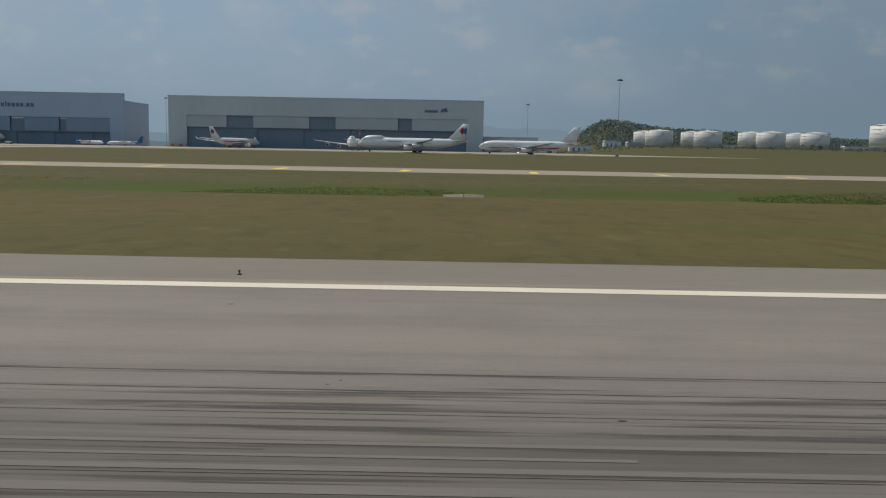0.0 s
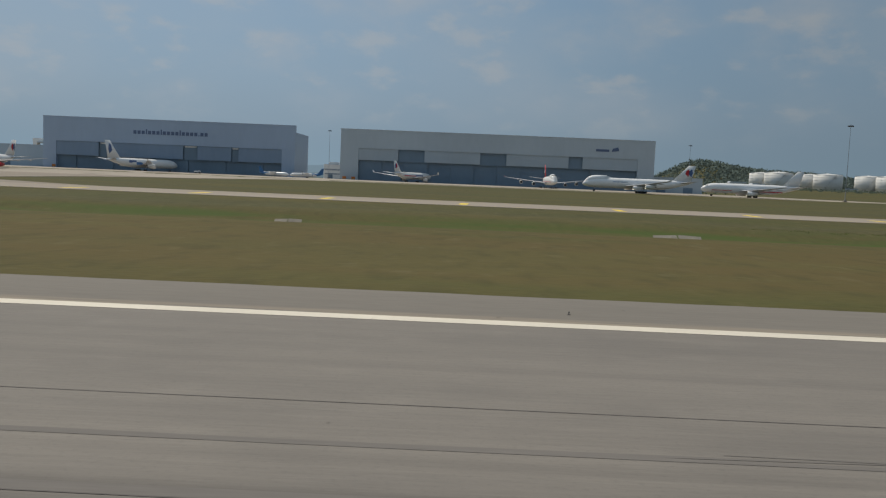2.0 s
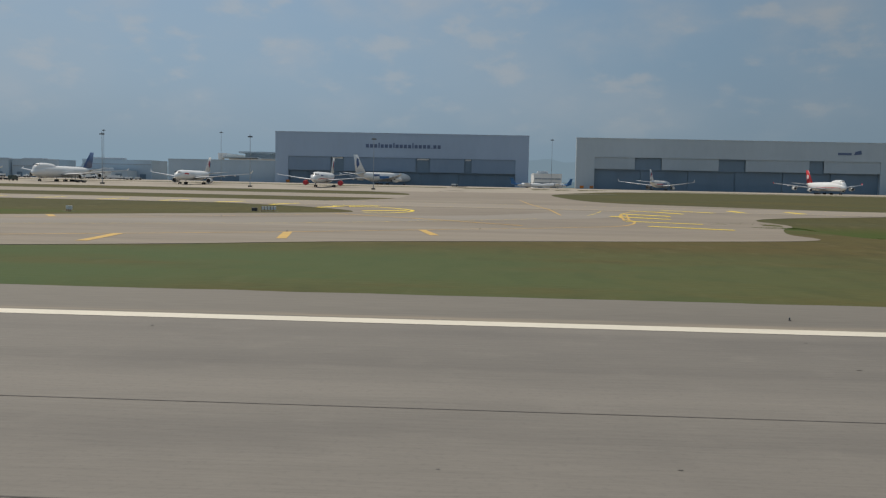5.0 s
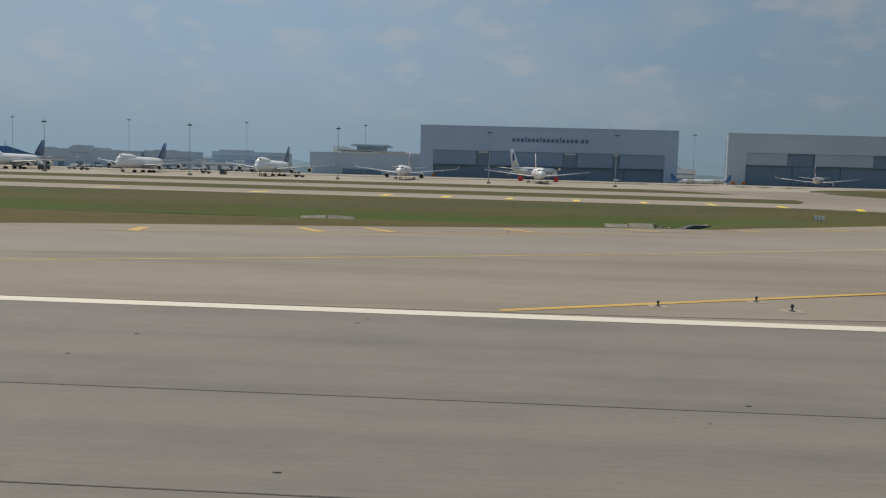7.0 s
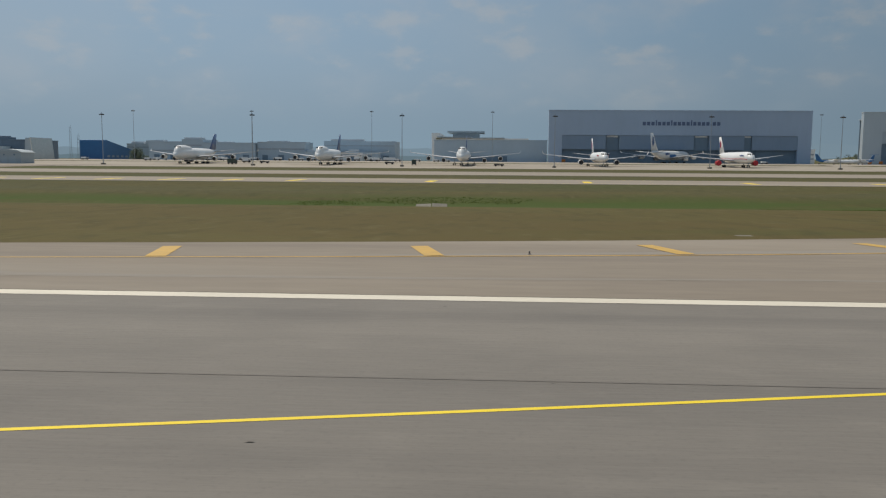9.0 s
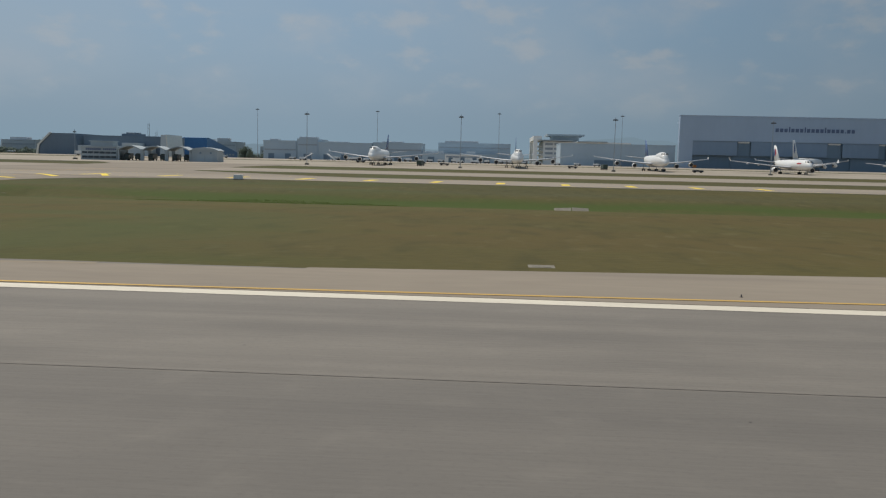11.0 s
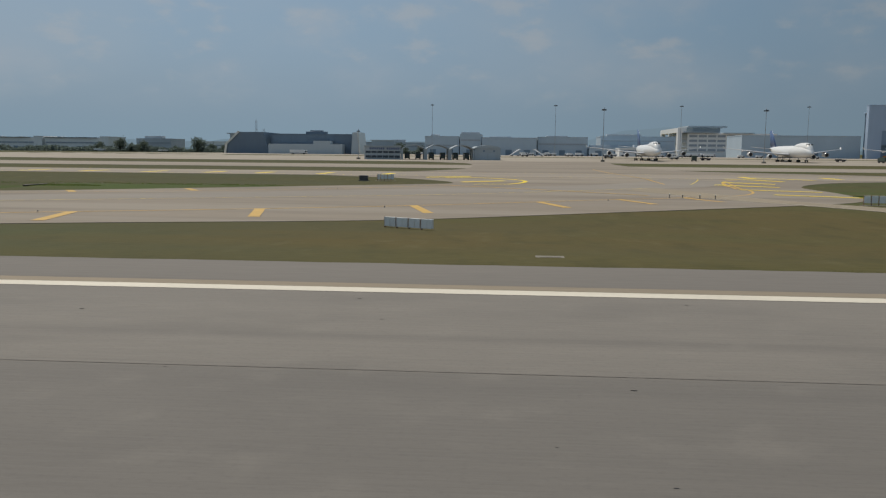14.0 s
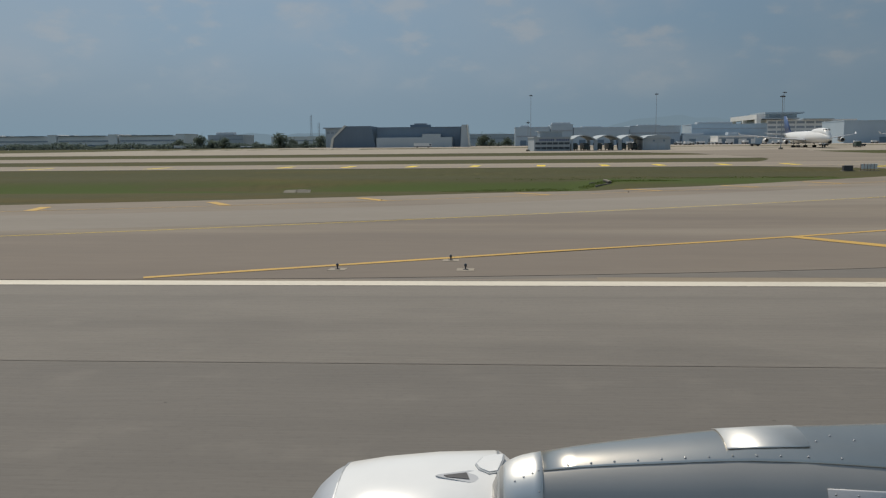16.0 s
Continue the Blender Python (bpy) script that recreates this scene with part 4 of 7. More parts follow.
        for fy in spots:
            y = s * fy * span / 2
            xw = rx - sweep * fy
            zw = zr + (zt - zr) * fy ** 1.15
            ez = zw - er * 1.35 - 0.25
            eng = part("engine", lathe([(xw - er * 2.6, er * 0.55), (xw - er * 1.2, er * 0.86), (xw + er * 0.6, er * 1.02), (xw + er * 1.6, er), (xw + er * 1.9, er * 0.93)], 20, "X", (0, y, ez), False), cowl, root, "" if cowl == AIR_WHITE else "engine under a red cover", True)
            part("inlet_lip", lathe([(xw + er * 1.9, er * 0.94), (xw + er * 2.05, er * 0.9), (xw + er * 1.98, er * 0.82), (xw + er * 1.7, er * 0.8)], 20, "X", (0, y, ez), False), METAL if cowl == AIR_WHITE else cowl, eng, "", True)
            if cowl == AIR_WHITE:
                part("fan", lathe([(xw + er * 1.35, er * 0.82), (xw + er * 1.4, er * 0.3), (xw + er * 1.8, 0.02)], 20, "X", (0, y, ez)), DARK_METAL, eng)
            else:
                part("inlet_cover", lathe([(xw + er * 2.05, er * 0.9), (xw + er * 2.1, 0.02)], 20, "X", (0, y, ez)), cowl, eng, "red fabric inlet cover")
            part("exhaust_cone", lathe([(xw - er * 3.6, 0.05), (xw - er * 2.5, er * 0.42)], 14, "X", (0, y, ez)), DARK_METAL, eng)
            part("pylon", prism([(xw + er * 1.0, ez + er * 0.8), (xw - er * 1.0, zw + 0.15), (xw - er * 3.4, zw - 0.1), (xw - er * 2.4, ez + er * 0.3)], y - 0.18, y + 0.18), AIR_GREY, root)
    # tail
    fx, fz = t0 + 0.155 * L, zc + R * 0.8
    fh = tall_fin * (0.155 if not hump else 0.145) * L
    part("fin", loft([foil((fx, 0), (t0 + 0.015 * L, 0), 0, 0.0)[:0] or [(fx + 0.04 * L, -0.05, fz - 0.4), (fx, -0.3, fz), (t0 + 0.02 * L, -0.05, fz + 0.2), (t0 + 0.02 * L, 0.05, fz + 0.2), (fx, 0.3, fz), (fx + 0.04 * L, 0.05, fz - 0.4)],
                      [(t0 + 0.045 * L, -0.03, fz + fh), (t0 + 0.03 * L, -0.12, fz + fh), (t0 - 0.02 * L, -0.03, fz + fh), (t0 - 0.02 * L, 0.03, fz + fh), (t0 + 0.03 * L, 0.12, fz + fh), (t0 + 0.045 * L, 0.03, fz + fh)]]), fin, root, "tail fin" if fin == AIR_WHITE else "coloured tail fin", True)
    for s in (-1, 1):
        hs = span * 0.17
        st = [foil((t0 + 0.135 * L - hs * 0.62 * u, s * (R * 0.2 + hs * u)), (t0 + 0.135 * L - hs * 0.62 * u - (0.095 * L * (1 - 0.62 * u)), s * (R * 0.2 + hs * u)), zc + R * 0.45 + hs * 0.12 * u, 0.4 * (1 - 0.6 * u)) for u in (0.0, 1.0)]
        part("tailplane", loft(st), AIR_GREY, root, "", True)
    if badge:
        for s in (-1, 1):
            for bm, m in badge(t0, L, fz, fh, s):
                part("fin_emblem", bm, m, root, "two-tone swept emblem on the fin")
    if bars:
        for s in (-1, 1):
            for (b0, b1, z0, z1, m) in bars:
                ys = math.sqrt(max(0.05, 1 - ((z0 + z1) / 2) ** 2)) * R
                part("livery_mark", box(n0 - b1 * L, n0 - b0 * L, s * ys - 0.07, s * ys + 0.07, zc + z0 * R, zc + z1 * R), m, root, "coloured mark on the fuselage")
    # undercarriage
    wr = 0.62
    def leg(x, y, rows, top):
        g = part("landing_gear", tube((x, y, wr), (x, y, top), 0.16, 0.2, 10), STEEL, root)
        for i in range(rows):
            for dy in (-0.55, 0.55):
                xx = x + (i - (rows - 1) / 2) * 1.35
                part("wheel", lathe([(y + dy - 0.2, wr * 0.8), (y + dy - 0.16, wr), (y + dy + 0.16, wr), (y + dy + 0.2, wr * 0.8)], 14, "Y", (xx, 0, wr)), RUBBER, g)
        if rows > 1:
            part("bogie_beam", box(x - 1.0, x + 1.0, y - 0.12, y + 0.12, wr - 0.12, wr + 0.12), STEEL, g)
    leg(n0 - 0.11 * L, 0, 1, zc - R * 0.6)
    mx = n0 - 0.52 * L
    for s in (-1, 1):
        leg(mx, s * span * 0.088, 2, zr)
        if gear > 2:
            leg(mx - 3.2, s * span * 0.031, 2, zc - R * 0.8)
    if at is not None:
        root.matrix_world = at
    return root


def swoosh(t0, L, fz, fh, s):
    """Two leaf-shaped emblems, one red and one blue."""
    out = []
    for dx, m in ((0.0, AIR_RED), (-0.028 * L, AIR_BLUE)):
        cx = t0 + 0.055 * L + dx
        pts = [(cx - 0.008 * L, fz + fh * 0.3), (cx + 0.02 * L, fz + fh * 0.5), (cx + 0.012 * L, fz + fh * 0.68), (cx - 0.012 * L, fz + fh * 0.8), (cx - 0.02 * L, fz + fh * 0.55)]
        out.append((prism(pts, s * 0.22 - 0.02, s * 0.22 + 0.02), m))
    return out


def swoosh_blue(t0, L, fz, fh, s):
    cx = t0 + 0.05 * L
    return [(prism([(cx - 0.01 * L, fz + fh * 0.25), (cx + 0.028 * L, fz + fh * 0.45), (cx + 0.01 * L, fz + fh * 0.75), (cx - 0.02 * L, fz + fh * 0.85), (cx - 0.026 * L, fz + fh * 0.5)], s * 0.22 - 0.02, s * 0.22 + 0.02), AIR_BLUE)]


def swoosh_white(t0, L, fz, fh, s):
    cx = t0 + 0.045 * L
    return [(lathe([(s * 0.24 - 0.03, fh * 0.17), (s * 0.24 + 0.03, fh * 0.17)], 16, "Y", (cx, 0, fz + fh * 0.5)), AIR_WHITE)]


def stand(x, y, heading):
    return pose(x, y, ground_z(x, y) + 0.05, 0, 0, heading)


JUMBOS = "stored four-engined jets on the apron"
jumbo = airliner("jumbo_jet", "white four-engined jumbo jet with a dark blue tail fin", stand(-279, 472, -90), 68.6, 64.4, 3.25, 4, 0.3, fin=AIR_BLUE, gear=3, group=JUMBOS)
copy_thing(jumbo, stand(-201, 472, -90))
copy_thing(jumbo, stand(-123.5, 472, -91))
airliner("airliner", "white twin-engined wide-body airliner with up-turned wing tips", stand(-47.5, 474, -90), 59, 60.3, 2.85, 2, fin=AIR_WHITE, badge=swoosh, bars=((0.12, 0.22, 0.15, 0.4, AIR_RED),), winglet=2.0)
airliner("airliner", "white twin-engined airliner with red engine covers", stand(29, 474, -90), 63.7, 60.9, 3.1, 2, cowl=AIR_RED, badge=swoosh, belly=AIR_RED, winglet=0, bars=((0.1, 0.2, 0.2, 0.42, AIR_BLUE),))
airliner("cargo_jumbo_jet", "white four-engined cargo jumbo jet with a red and blue fin emblem", stand(417, 522, 180), 69.5, 64.4, 3.25, 4, 0.22, gear=3, badge=swoosh, bars=((0.27, 0.4, 0.2, 0.29, AIR_BLUE),))
airliner("airliner", "unmarked white twin-engined airliner with a red lower stripe", stand(491, 530, 180), 63.7, 60.9, 3.1, 2, winglet=0, bars=((0.55, 0.8, -0.55, -0.35, AIR_RED), (0.1, 0.3, -0.5, -0.38, AIR_RED)))
airliner("jumbo_jet", "four-engined jumbo jet with a red stripe and red tail fin", stand(371, 612, -90), 68.6, 64.4, 3.25, 4, 0.28, fin=AIR_RED, belly=AIR_RED, gear=3, badge=swoosh_white)
airliner("airliner", "white twin-engined airliner with red stripes, parked before the hangar", stand(266, 678, 63), 59, 60.3, 2.85, 2, badge=swoosh, winglet=2.0, bars=((0.5, 0.8, -0.15, 0.12, AIR_RED), (0.3, 0.5, -0.05, 0.3, AIR_BLUE)))
airliner("double_deck_airliner", "white and blue double-deck airliner parked at the hangar door", stand(39, 686, 50), 64, 72, 3.7, 4, 0.0, tall_fin=1.45, gear=3, badge=swoosh_blue, bars=((0.45, 0.62, -0.4, 0.2, AIR_SKYBLUE), (0.62, 0.72, 0.0, 0.55, AIR_BLUE)))


def turboprop(at, label):
    root = thing("turboprop", label, "aircraft", "small turboprops between the hangars")
    part("fuselage", loft([ring(x, r, r, 2.3 + dz) for x, r, dz in ((13.5, 0.1, -0.4), (12.8, 0.7, -0.2), (11, 1.25, 0), (9, 1.4, 0), (-5, 1.4, 0), (-10, 0.8, 0.4), (-13.2, 0.2, 0.9))]), AIR_WHITE, root, "", True)
    part("fin", prism([(-8.5, 3.0), (-12.2, 7.8), (-14, 7.8), (-13, 3.0)], -0.15, 0.15), AIR_SKYBLUE, root, "blue tail fin")
    part("tail_cone", loft([ring(x, r, r, 2.3 + dz) for x, r, dz in ((-4.5, 1.43, 0), (-10, 0.83, 0.4), (-13.3, 0.23, 0.9))]), AIR_SKYBLUE, root, "blue tail section", True)
    part("tailplane", box(-14, -12.2, -3.6, 3.6, 7.7, 7.95, 0.08), AIR_SKYBLUE, root)
    part("wing", box(-0.6, 2.0, -13.5, 13.5, 3.6, 3.95, 0.12), AIR_WHITE, root)
    for s in (-1, 1):
        eng = part("engine", lathe([(-1.5, 0.3), (0, 0.6), (3.2, 0.5), (3.8, 0.2)], 12, "X", (0, s * 4.05, 3.3)), AIR_WHITE, root, "", True)
        for k in range(6):
            a = math.pi * k / 3
            part("propeller_blade", tube((3.85, s * 4.05, 3.3), (3.85, s * 4.05 + math.cos(a) * 1.9, 3.3 + math.sin(a) * 1.9), 0.1, 0.06, 6), DARK_METAL, eng)
        part("landing_gear", tube((-0.4, s * 2.0, 0.4), (-0.4, s * 1.2, 1.4), 0.12), STEEL, root)
        part("wheel", lathe([(s * 2.0 - 0.15, 0.42), (s * 2.0 + 0.15, 0.42)], 12, "Y", (-0.4, 0, 0.42)), RUBBER, root)
    part("nose_wheel", lathe([(-0.12, 0.32), (0.12, 0.32)], 12, "Y", (11, 0, 0.32)), RUBBER, root)
    part("nose_strut", tube((11, 0, 0.3), (11, 0, 1.4), 0.08), STEEL, root)
    root.matrix_world = at
    return root


turboprop(stand(157, 652, -18), "white twin turboprop with a blue tail")
turboprop(stand(181, 663, 200), "white twin turboprop with a blue tail")


# ---------------------------------------------------------------- hangars
def hangar(x0, x1, y, z1, dx0, dx1, dtop, dmid, gaps, clad, label, text, marks, gate):
    """A steel hangar: a broad front frame, a narrower hall behind it, fixed upper panels and sliding leaves."""
    z0 = ground_z((x0 + x1) / 2, y) - 0.3
    root = thing("hangar", label, "hangar")
    d = 62.0
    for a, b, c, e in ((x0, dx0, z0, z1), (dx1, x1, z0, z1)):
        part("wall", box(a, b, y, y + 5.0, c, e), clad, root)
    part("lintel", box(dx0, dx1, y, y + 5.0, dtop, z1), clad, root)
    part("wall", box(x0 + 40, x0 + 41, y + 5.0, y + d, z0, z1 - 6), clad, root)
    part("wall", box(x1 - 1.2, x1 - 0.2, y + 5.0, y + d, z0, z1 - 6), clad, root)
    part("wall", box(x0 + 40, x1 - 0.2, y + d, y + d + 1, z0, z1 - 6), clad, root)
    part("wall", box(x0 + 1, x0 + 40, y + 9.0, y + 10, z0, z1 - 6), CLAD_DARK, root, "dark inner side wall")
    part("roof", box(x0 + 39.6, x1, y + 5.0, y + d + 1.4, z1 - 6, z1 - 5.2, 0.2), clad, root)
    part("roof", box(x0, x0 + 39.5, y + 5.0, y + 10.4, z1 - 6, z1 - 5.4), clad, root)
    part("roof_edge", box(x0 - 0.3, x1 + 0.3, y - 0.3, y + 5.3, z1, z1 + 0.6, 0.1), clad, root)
    for k in range(1, 24):                       # cladding seams
        xx = x0 + (x1 - x0) * k / 24
        zb = z0 if xx < dx0 or xx > dx1 else dtop
        part("cladding_seam", box(xx - 0.05, xx + 0.05, y - 0.025, y, zb + 0.02, z1 - 0.05), clad, root)
    part("door_track", box(dx0, dx1, y - 0.2, y, dtop - 0.4, dtop), clad, root)
    edges = [dx0] + [e for g in gaps for e in g] + [dx1]
    for a, b in zip(edges[::2], edges[1::2]):    # upper fixed panels
        p = part("upper_panel", box(a, b, y + 0.5, y + 1.0, dmid, dtop), CLAD_PANEL if clad is CLAD else CLAD_BLUE_PANEL, root, "grey upper door panel")
        k = max(2, int((b - a) / 7))
        for i in range(1, k):
            xx = a + (b - a) * i / k
            part("panel_rib", box(xx - 0.08, xx + 0.08, y + 0.44, y + 0.5, dmid + 0.1, dtop - 0.5), CLAD_PANEL if clad is CLAD else CLAD_BLUE_PANEL, p)
    for a, b in gaps:                            # tall slots above the tail fins
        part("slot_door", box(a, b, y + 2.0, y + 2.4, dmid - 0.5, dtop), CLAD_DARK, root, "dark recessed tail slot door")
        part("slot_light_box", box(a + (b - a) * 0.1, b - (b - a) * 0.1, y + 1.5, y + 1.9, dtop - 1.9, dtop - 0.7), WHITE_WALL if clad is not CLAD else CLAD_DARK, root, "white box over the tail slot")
    n = 12
    for i in range(n):                           # sliding leaves, some pushed open
        a, b = dx0 + (dx1 - dx0) * i / n, dx0 + (dx1 - dx0) * (i + 1) / n
        if any(a < c < b for c in gate):
            continue
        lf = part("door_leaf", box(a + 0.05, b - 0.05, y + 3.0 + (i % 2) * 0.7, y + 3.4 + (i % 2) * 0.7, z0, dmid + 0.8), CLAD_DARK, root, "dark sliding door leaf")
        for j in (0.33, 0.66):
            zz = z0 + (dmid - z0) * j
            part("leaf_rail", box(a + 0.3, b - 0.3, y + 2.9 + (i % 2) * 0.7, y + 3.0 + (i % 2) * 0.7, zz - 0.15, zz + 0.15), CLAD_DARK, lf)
    for a, b, c, e in text:
        part("sign_bar", box(a, b, y - 0.25, y, c, e), LETTER, root, "dark blue lettering shape")
    for bm, m in marks:
        part("emblem", bm, m, root, "airline emblem shape")
    return root


random.seed(11)
letters, tx = [], 20.6
for i, ch in enumerate("xxxlxxxlxxxxlxxxx.xxx"[:20]):
    w = {"l": 1.1, ".": 0.9}.get(ch, 2.6)
    hgt = {"l": 4.4, ".": 0.8}.get(ch, 3.0)
    letters.append((tx, tx + w, 35.6, 35.6 + hgt))
    tx += w * 1.12 + 0.72
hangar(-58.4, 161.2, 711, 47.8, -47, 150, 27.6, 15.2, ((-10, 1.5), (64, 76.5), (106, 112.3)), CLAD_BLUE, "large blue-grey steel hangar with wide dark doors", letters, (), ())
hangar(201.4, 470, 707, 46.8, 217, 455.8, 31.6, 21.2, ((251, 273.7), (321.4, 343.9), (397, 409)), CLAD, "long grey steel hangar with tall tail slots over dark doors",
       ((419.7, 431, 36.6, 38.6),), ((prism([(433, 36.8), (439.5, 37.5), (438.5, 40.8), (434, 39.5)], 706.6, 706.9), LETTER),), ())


# ---------------------------------------------------------------- buildings round the apron
def building(label, x0, x1, y0, y1, z1, wall, bands=(), roof_boxes=(), slots=0, category="building"):
    """A flat-roofed block with a parapet, recessed window bands and roof plant."""
    z0 = ground_z((x0 + x1) / 2, y0) - 0.4
    root = thing("building", label, category)
    part("wall", box(x0, x1, y0, y1, z0, z1, 0.08), wall, root)
    part("parapet", box(x0 - 0.25, x1 + 0.25, y0 - 0.25, y1 + 0.25, z1, z1 + 0.7), wall, root)
    for a, b in bands:
        n = max(3, int((x1 - x0) / 6))
        for i in range(n):
            xa, xb = x0 + 0.8 + (x1 - x0 - 1.6) * i / n, x0 + 0.8 + (x1 - x0 - 1.6) * (i + 1) / n
            w = part("window", box(xa + 0.15, xb - 0.15, y0 - 0.05, y0 + 0.1, a, b), GLASS_PALE, root, "strip window paled for distance haze")
            part("window_sill", box(xa + 0.1, xb - 0.1, y0 - 0.3, y0 - 0.02, a - 0.15, a - 0.03), wall, w)
    for a, b, h in roof_boxes:
        part("roof_plant", box(a, b, y0 + 4, y0 + 14, z1 + 0.72, z1 + h, 0.15), GREY_WALL, root)
    for i in range(slots):
        xa = x0 + (x1 - x0) * (i + 0.3) / slots
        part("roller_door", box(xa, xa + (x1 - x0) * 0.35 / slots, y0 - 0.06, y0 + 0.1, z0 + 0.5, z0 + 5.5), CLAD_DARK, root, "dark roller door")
    return root


building("long low grey cargo shed under a flat roof", -433, -401, 772, 800, 20.5, SHED_WALL, ((12, 13.2),), ((-428, -420, 2.2),), 2)
building("pale stepped cargo building behind the apron", -400, -380, 770, 815, 22.5, SHED_WALL, ((17, 18.2),), ((-399, -382, 2.6),), 1)
building("long blue-grey cargo building", -379.5, -329, 768, 800, 19.6, SHED_WALL, (), ((-372, -352, 1.6),), 3)
building("pale grey cargo building with a raised roof", -328, -282, 772, 805, 20.6, SHED_WALL, ((14, 15.2),), ((-320, -300, 1.8),), 3)
building("pale grey cargo building with a thin dark roof line", -268, -199, 790, 830, 22.0, SHED_WALL, ((18, 18.8),), ((-262, -230, 2.6),), 4)
building("grey-blue low shed behind the parked jets", -281, -212, 765, 785, 11.5, SHED_WALL, (), ((-280, -262, 2.5), (-240, -232, 3)), 4)
building("plain grey flat-roofed store beside the hangar", -157, -59, 722, 770, 22.3, SHED_WALL, (), (), 1)
building("low white flat-roofed store", -258, -226, 735, 760, 10.5, WHITE_WALL, ((8.5, 9.8),), (), 3)
building("white workshop between the two hangars", 172, 199, 800, 840, 17, WHITE_WALL, ((12, 13.4), (8, 9.2)), ((176, 186, 3),), 2)
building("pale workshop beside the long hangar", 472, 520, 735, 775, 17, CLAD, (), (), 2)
building("grey shed at the edge of the apron", 530, 560, 905, 940, 15, WHITE_WALL, (), (), 2)
for x0, x1 in ((-847, -785), (-914, -858), (-985, -924), (-1052, -995), (-1120, -1062), (-1188, -1130)):
    wing = building("long white terminal wing with a dark window band", x0, x1, 848, 890, 17.2, WHITE_WALL, ((11.9, 13.5),), ((x0 + 12, x0 + 16, 2.0), (x0 + 36, x0 + 39, 1.8)), 4)
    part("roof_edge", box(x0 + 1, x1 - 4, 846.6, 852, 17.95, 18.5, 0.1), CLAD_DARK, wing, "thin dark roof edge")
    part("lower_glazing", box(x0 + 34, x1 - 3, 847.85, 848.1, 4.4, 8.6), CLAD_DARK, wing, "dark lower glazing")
    building("white stair tower between two terminal wings", x1 + 0.6, x1 + 9.6, 845, 885, 18.8, WHITE_WALL, (), ())
building("grey hall behind the trees", -770, -730, 900, 940, 18, GREY_WALL, ((13, 14.5),), ((-762, -742, 3.5),))
building("white hall behind the trees", -700, -650, 905, 940, 15.5, WHITE_WALL, ((11, 12.3),), ())
building("far grey terminal block with a stepped roof", -690, -628, 1300, 1350, 28, GREY_WALL, ((22, 24),), ((-684, -664, 4), (-660, -640, 6)))
building("far grey terminal block", -600, -420, 1340, 1390, 22, GREY_WALL, ((15, 17),), ((-540, -520, 5),))

gate = thing("portal_building", "pale office block with a tall white portal frame", "building")
z0 = ground_z(-150, 911) - 0.3
for a, b in ((911, 918), (960, 964), (1003, 1010)):
    part("pillar", box(-172, -167.5, a, b, z0, 30), WHITE_WALL, gate, "white portal pillar")
part("beam", box(-172.2, -163, 910.6, 1010.4, 30.004, 35), WHITE_WALL, gate, "white portal beam")
part("wall", box(-161, -66, 914, 1006, z0, 29.4), WHITE_WALL, gate, "pale office wall")
for a, b, c, d in ((-166, -128, 29.404, 30.4), (-124, -92, 28.6, 29.6)):
    part("roof_plate", box(a, b, 908, 1000, c + 0.6, d + 0.6), CLAD_PANEL, gate, "thin overhanging roof plate")
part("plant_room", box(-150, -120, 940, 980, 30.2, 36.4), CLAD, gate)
part("roof_plate", box(-156, -114, 934, 990, 36.404, 38.2), CLAD_PANEL, gate, "flat plate over the plant room")
for zf in (9, 14, 19, 24):
    part("floor_slab", box(-167, -161.2, 919, 1002, zf, zf + 0.9), WHITE_WALL, gate)
    for i in range(9):
        w = part("window", box(-159 + i * 10, -150.5 + i * 10, 913.85, 914.1, zf + 1.2, zf + 3.6), GLASS_PALE, gate, "strip window paled for distance haze")
        part("window_sill", box(-159.2 + i * 10, -150.3 + i * 10, 913.5, 913.84, zf + 0.95, zf + 1.15), WHITE_WALL, w)

# fire station
fs = thing("fire_station", "grey fire station with four arched vehicle bays", "fire station")
FY, FZ = 427.0, ground_z(-395, 430) - 0.2
FS_TURN = pose(-395, 427, 0) @ pose(0, 0, 0, 0, 0, 8) @ pose(395, -427, 0)   # it faces a little to the east
part("office_wall", box(-431.2, -412.6, FY, FY + 18, FZ, 8.2), STATION_WALL, fs)
for a, b in ((2.4, 3.6), (4.8, 5.9)):
    for i in range(6):
        w = part("window", box(-430.6 + i * 2.98, -427.9 + i * 2.98, FY - 0.06, FY + 0.1, a, b), GLASS_DARK, fs, "dark ribbon window")
        part("window_frame", box(-430.7 + i * 2.98, -427.8 + i * 2.98, FY - 0.16, FY - 0.04, a - 0.14, a), STATION_WALL, w)
part("parapet", box(-431.6, -412.2, FY - 0.5, FY + 18.4, 8.204, 8.7), STATION_WALL, fs)
part("roof_room", box(-427.5, -416, FY + 4, FY + 12, 8.704, 11.2), STATION_WALL, fs)
part("roof_room_cap", box(-428.2, -415.3, FY + 3.3, FY + 12.7, 11.204, 11.6), STATION_WALL, fs)
for i in range(16):
    if i == 8:
        continue
    part("sign_bar", box(-428.6 + i * 0.98, -427.9 + i * 0.98, FY - 0.2, FY, 6.6, 7.6), LETTER, fs, "dark lettering shape on the parapet")
BAYS = ((-412.2, -399.6), (-399.6, -387.0), (-387.0, -374.3))
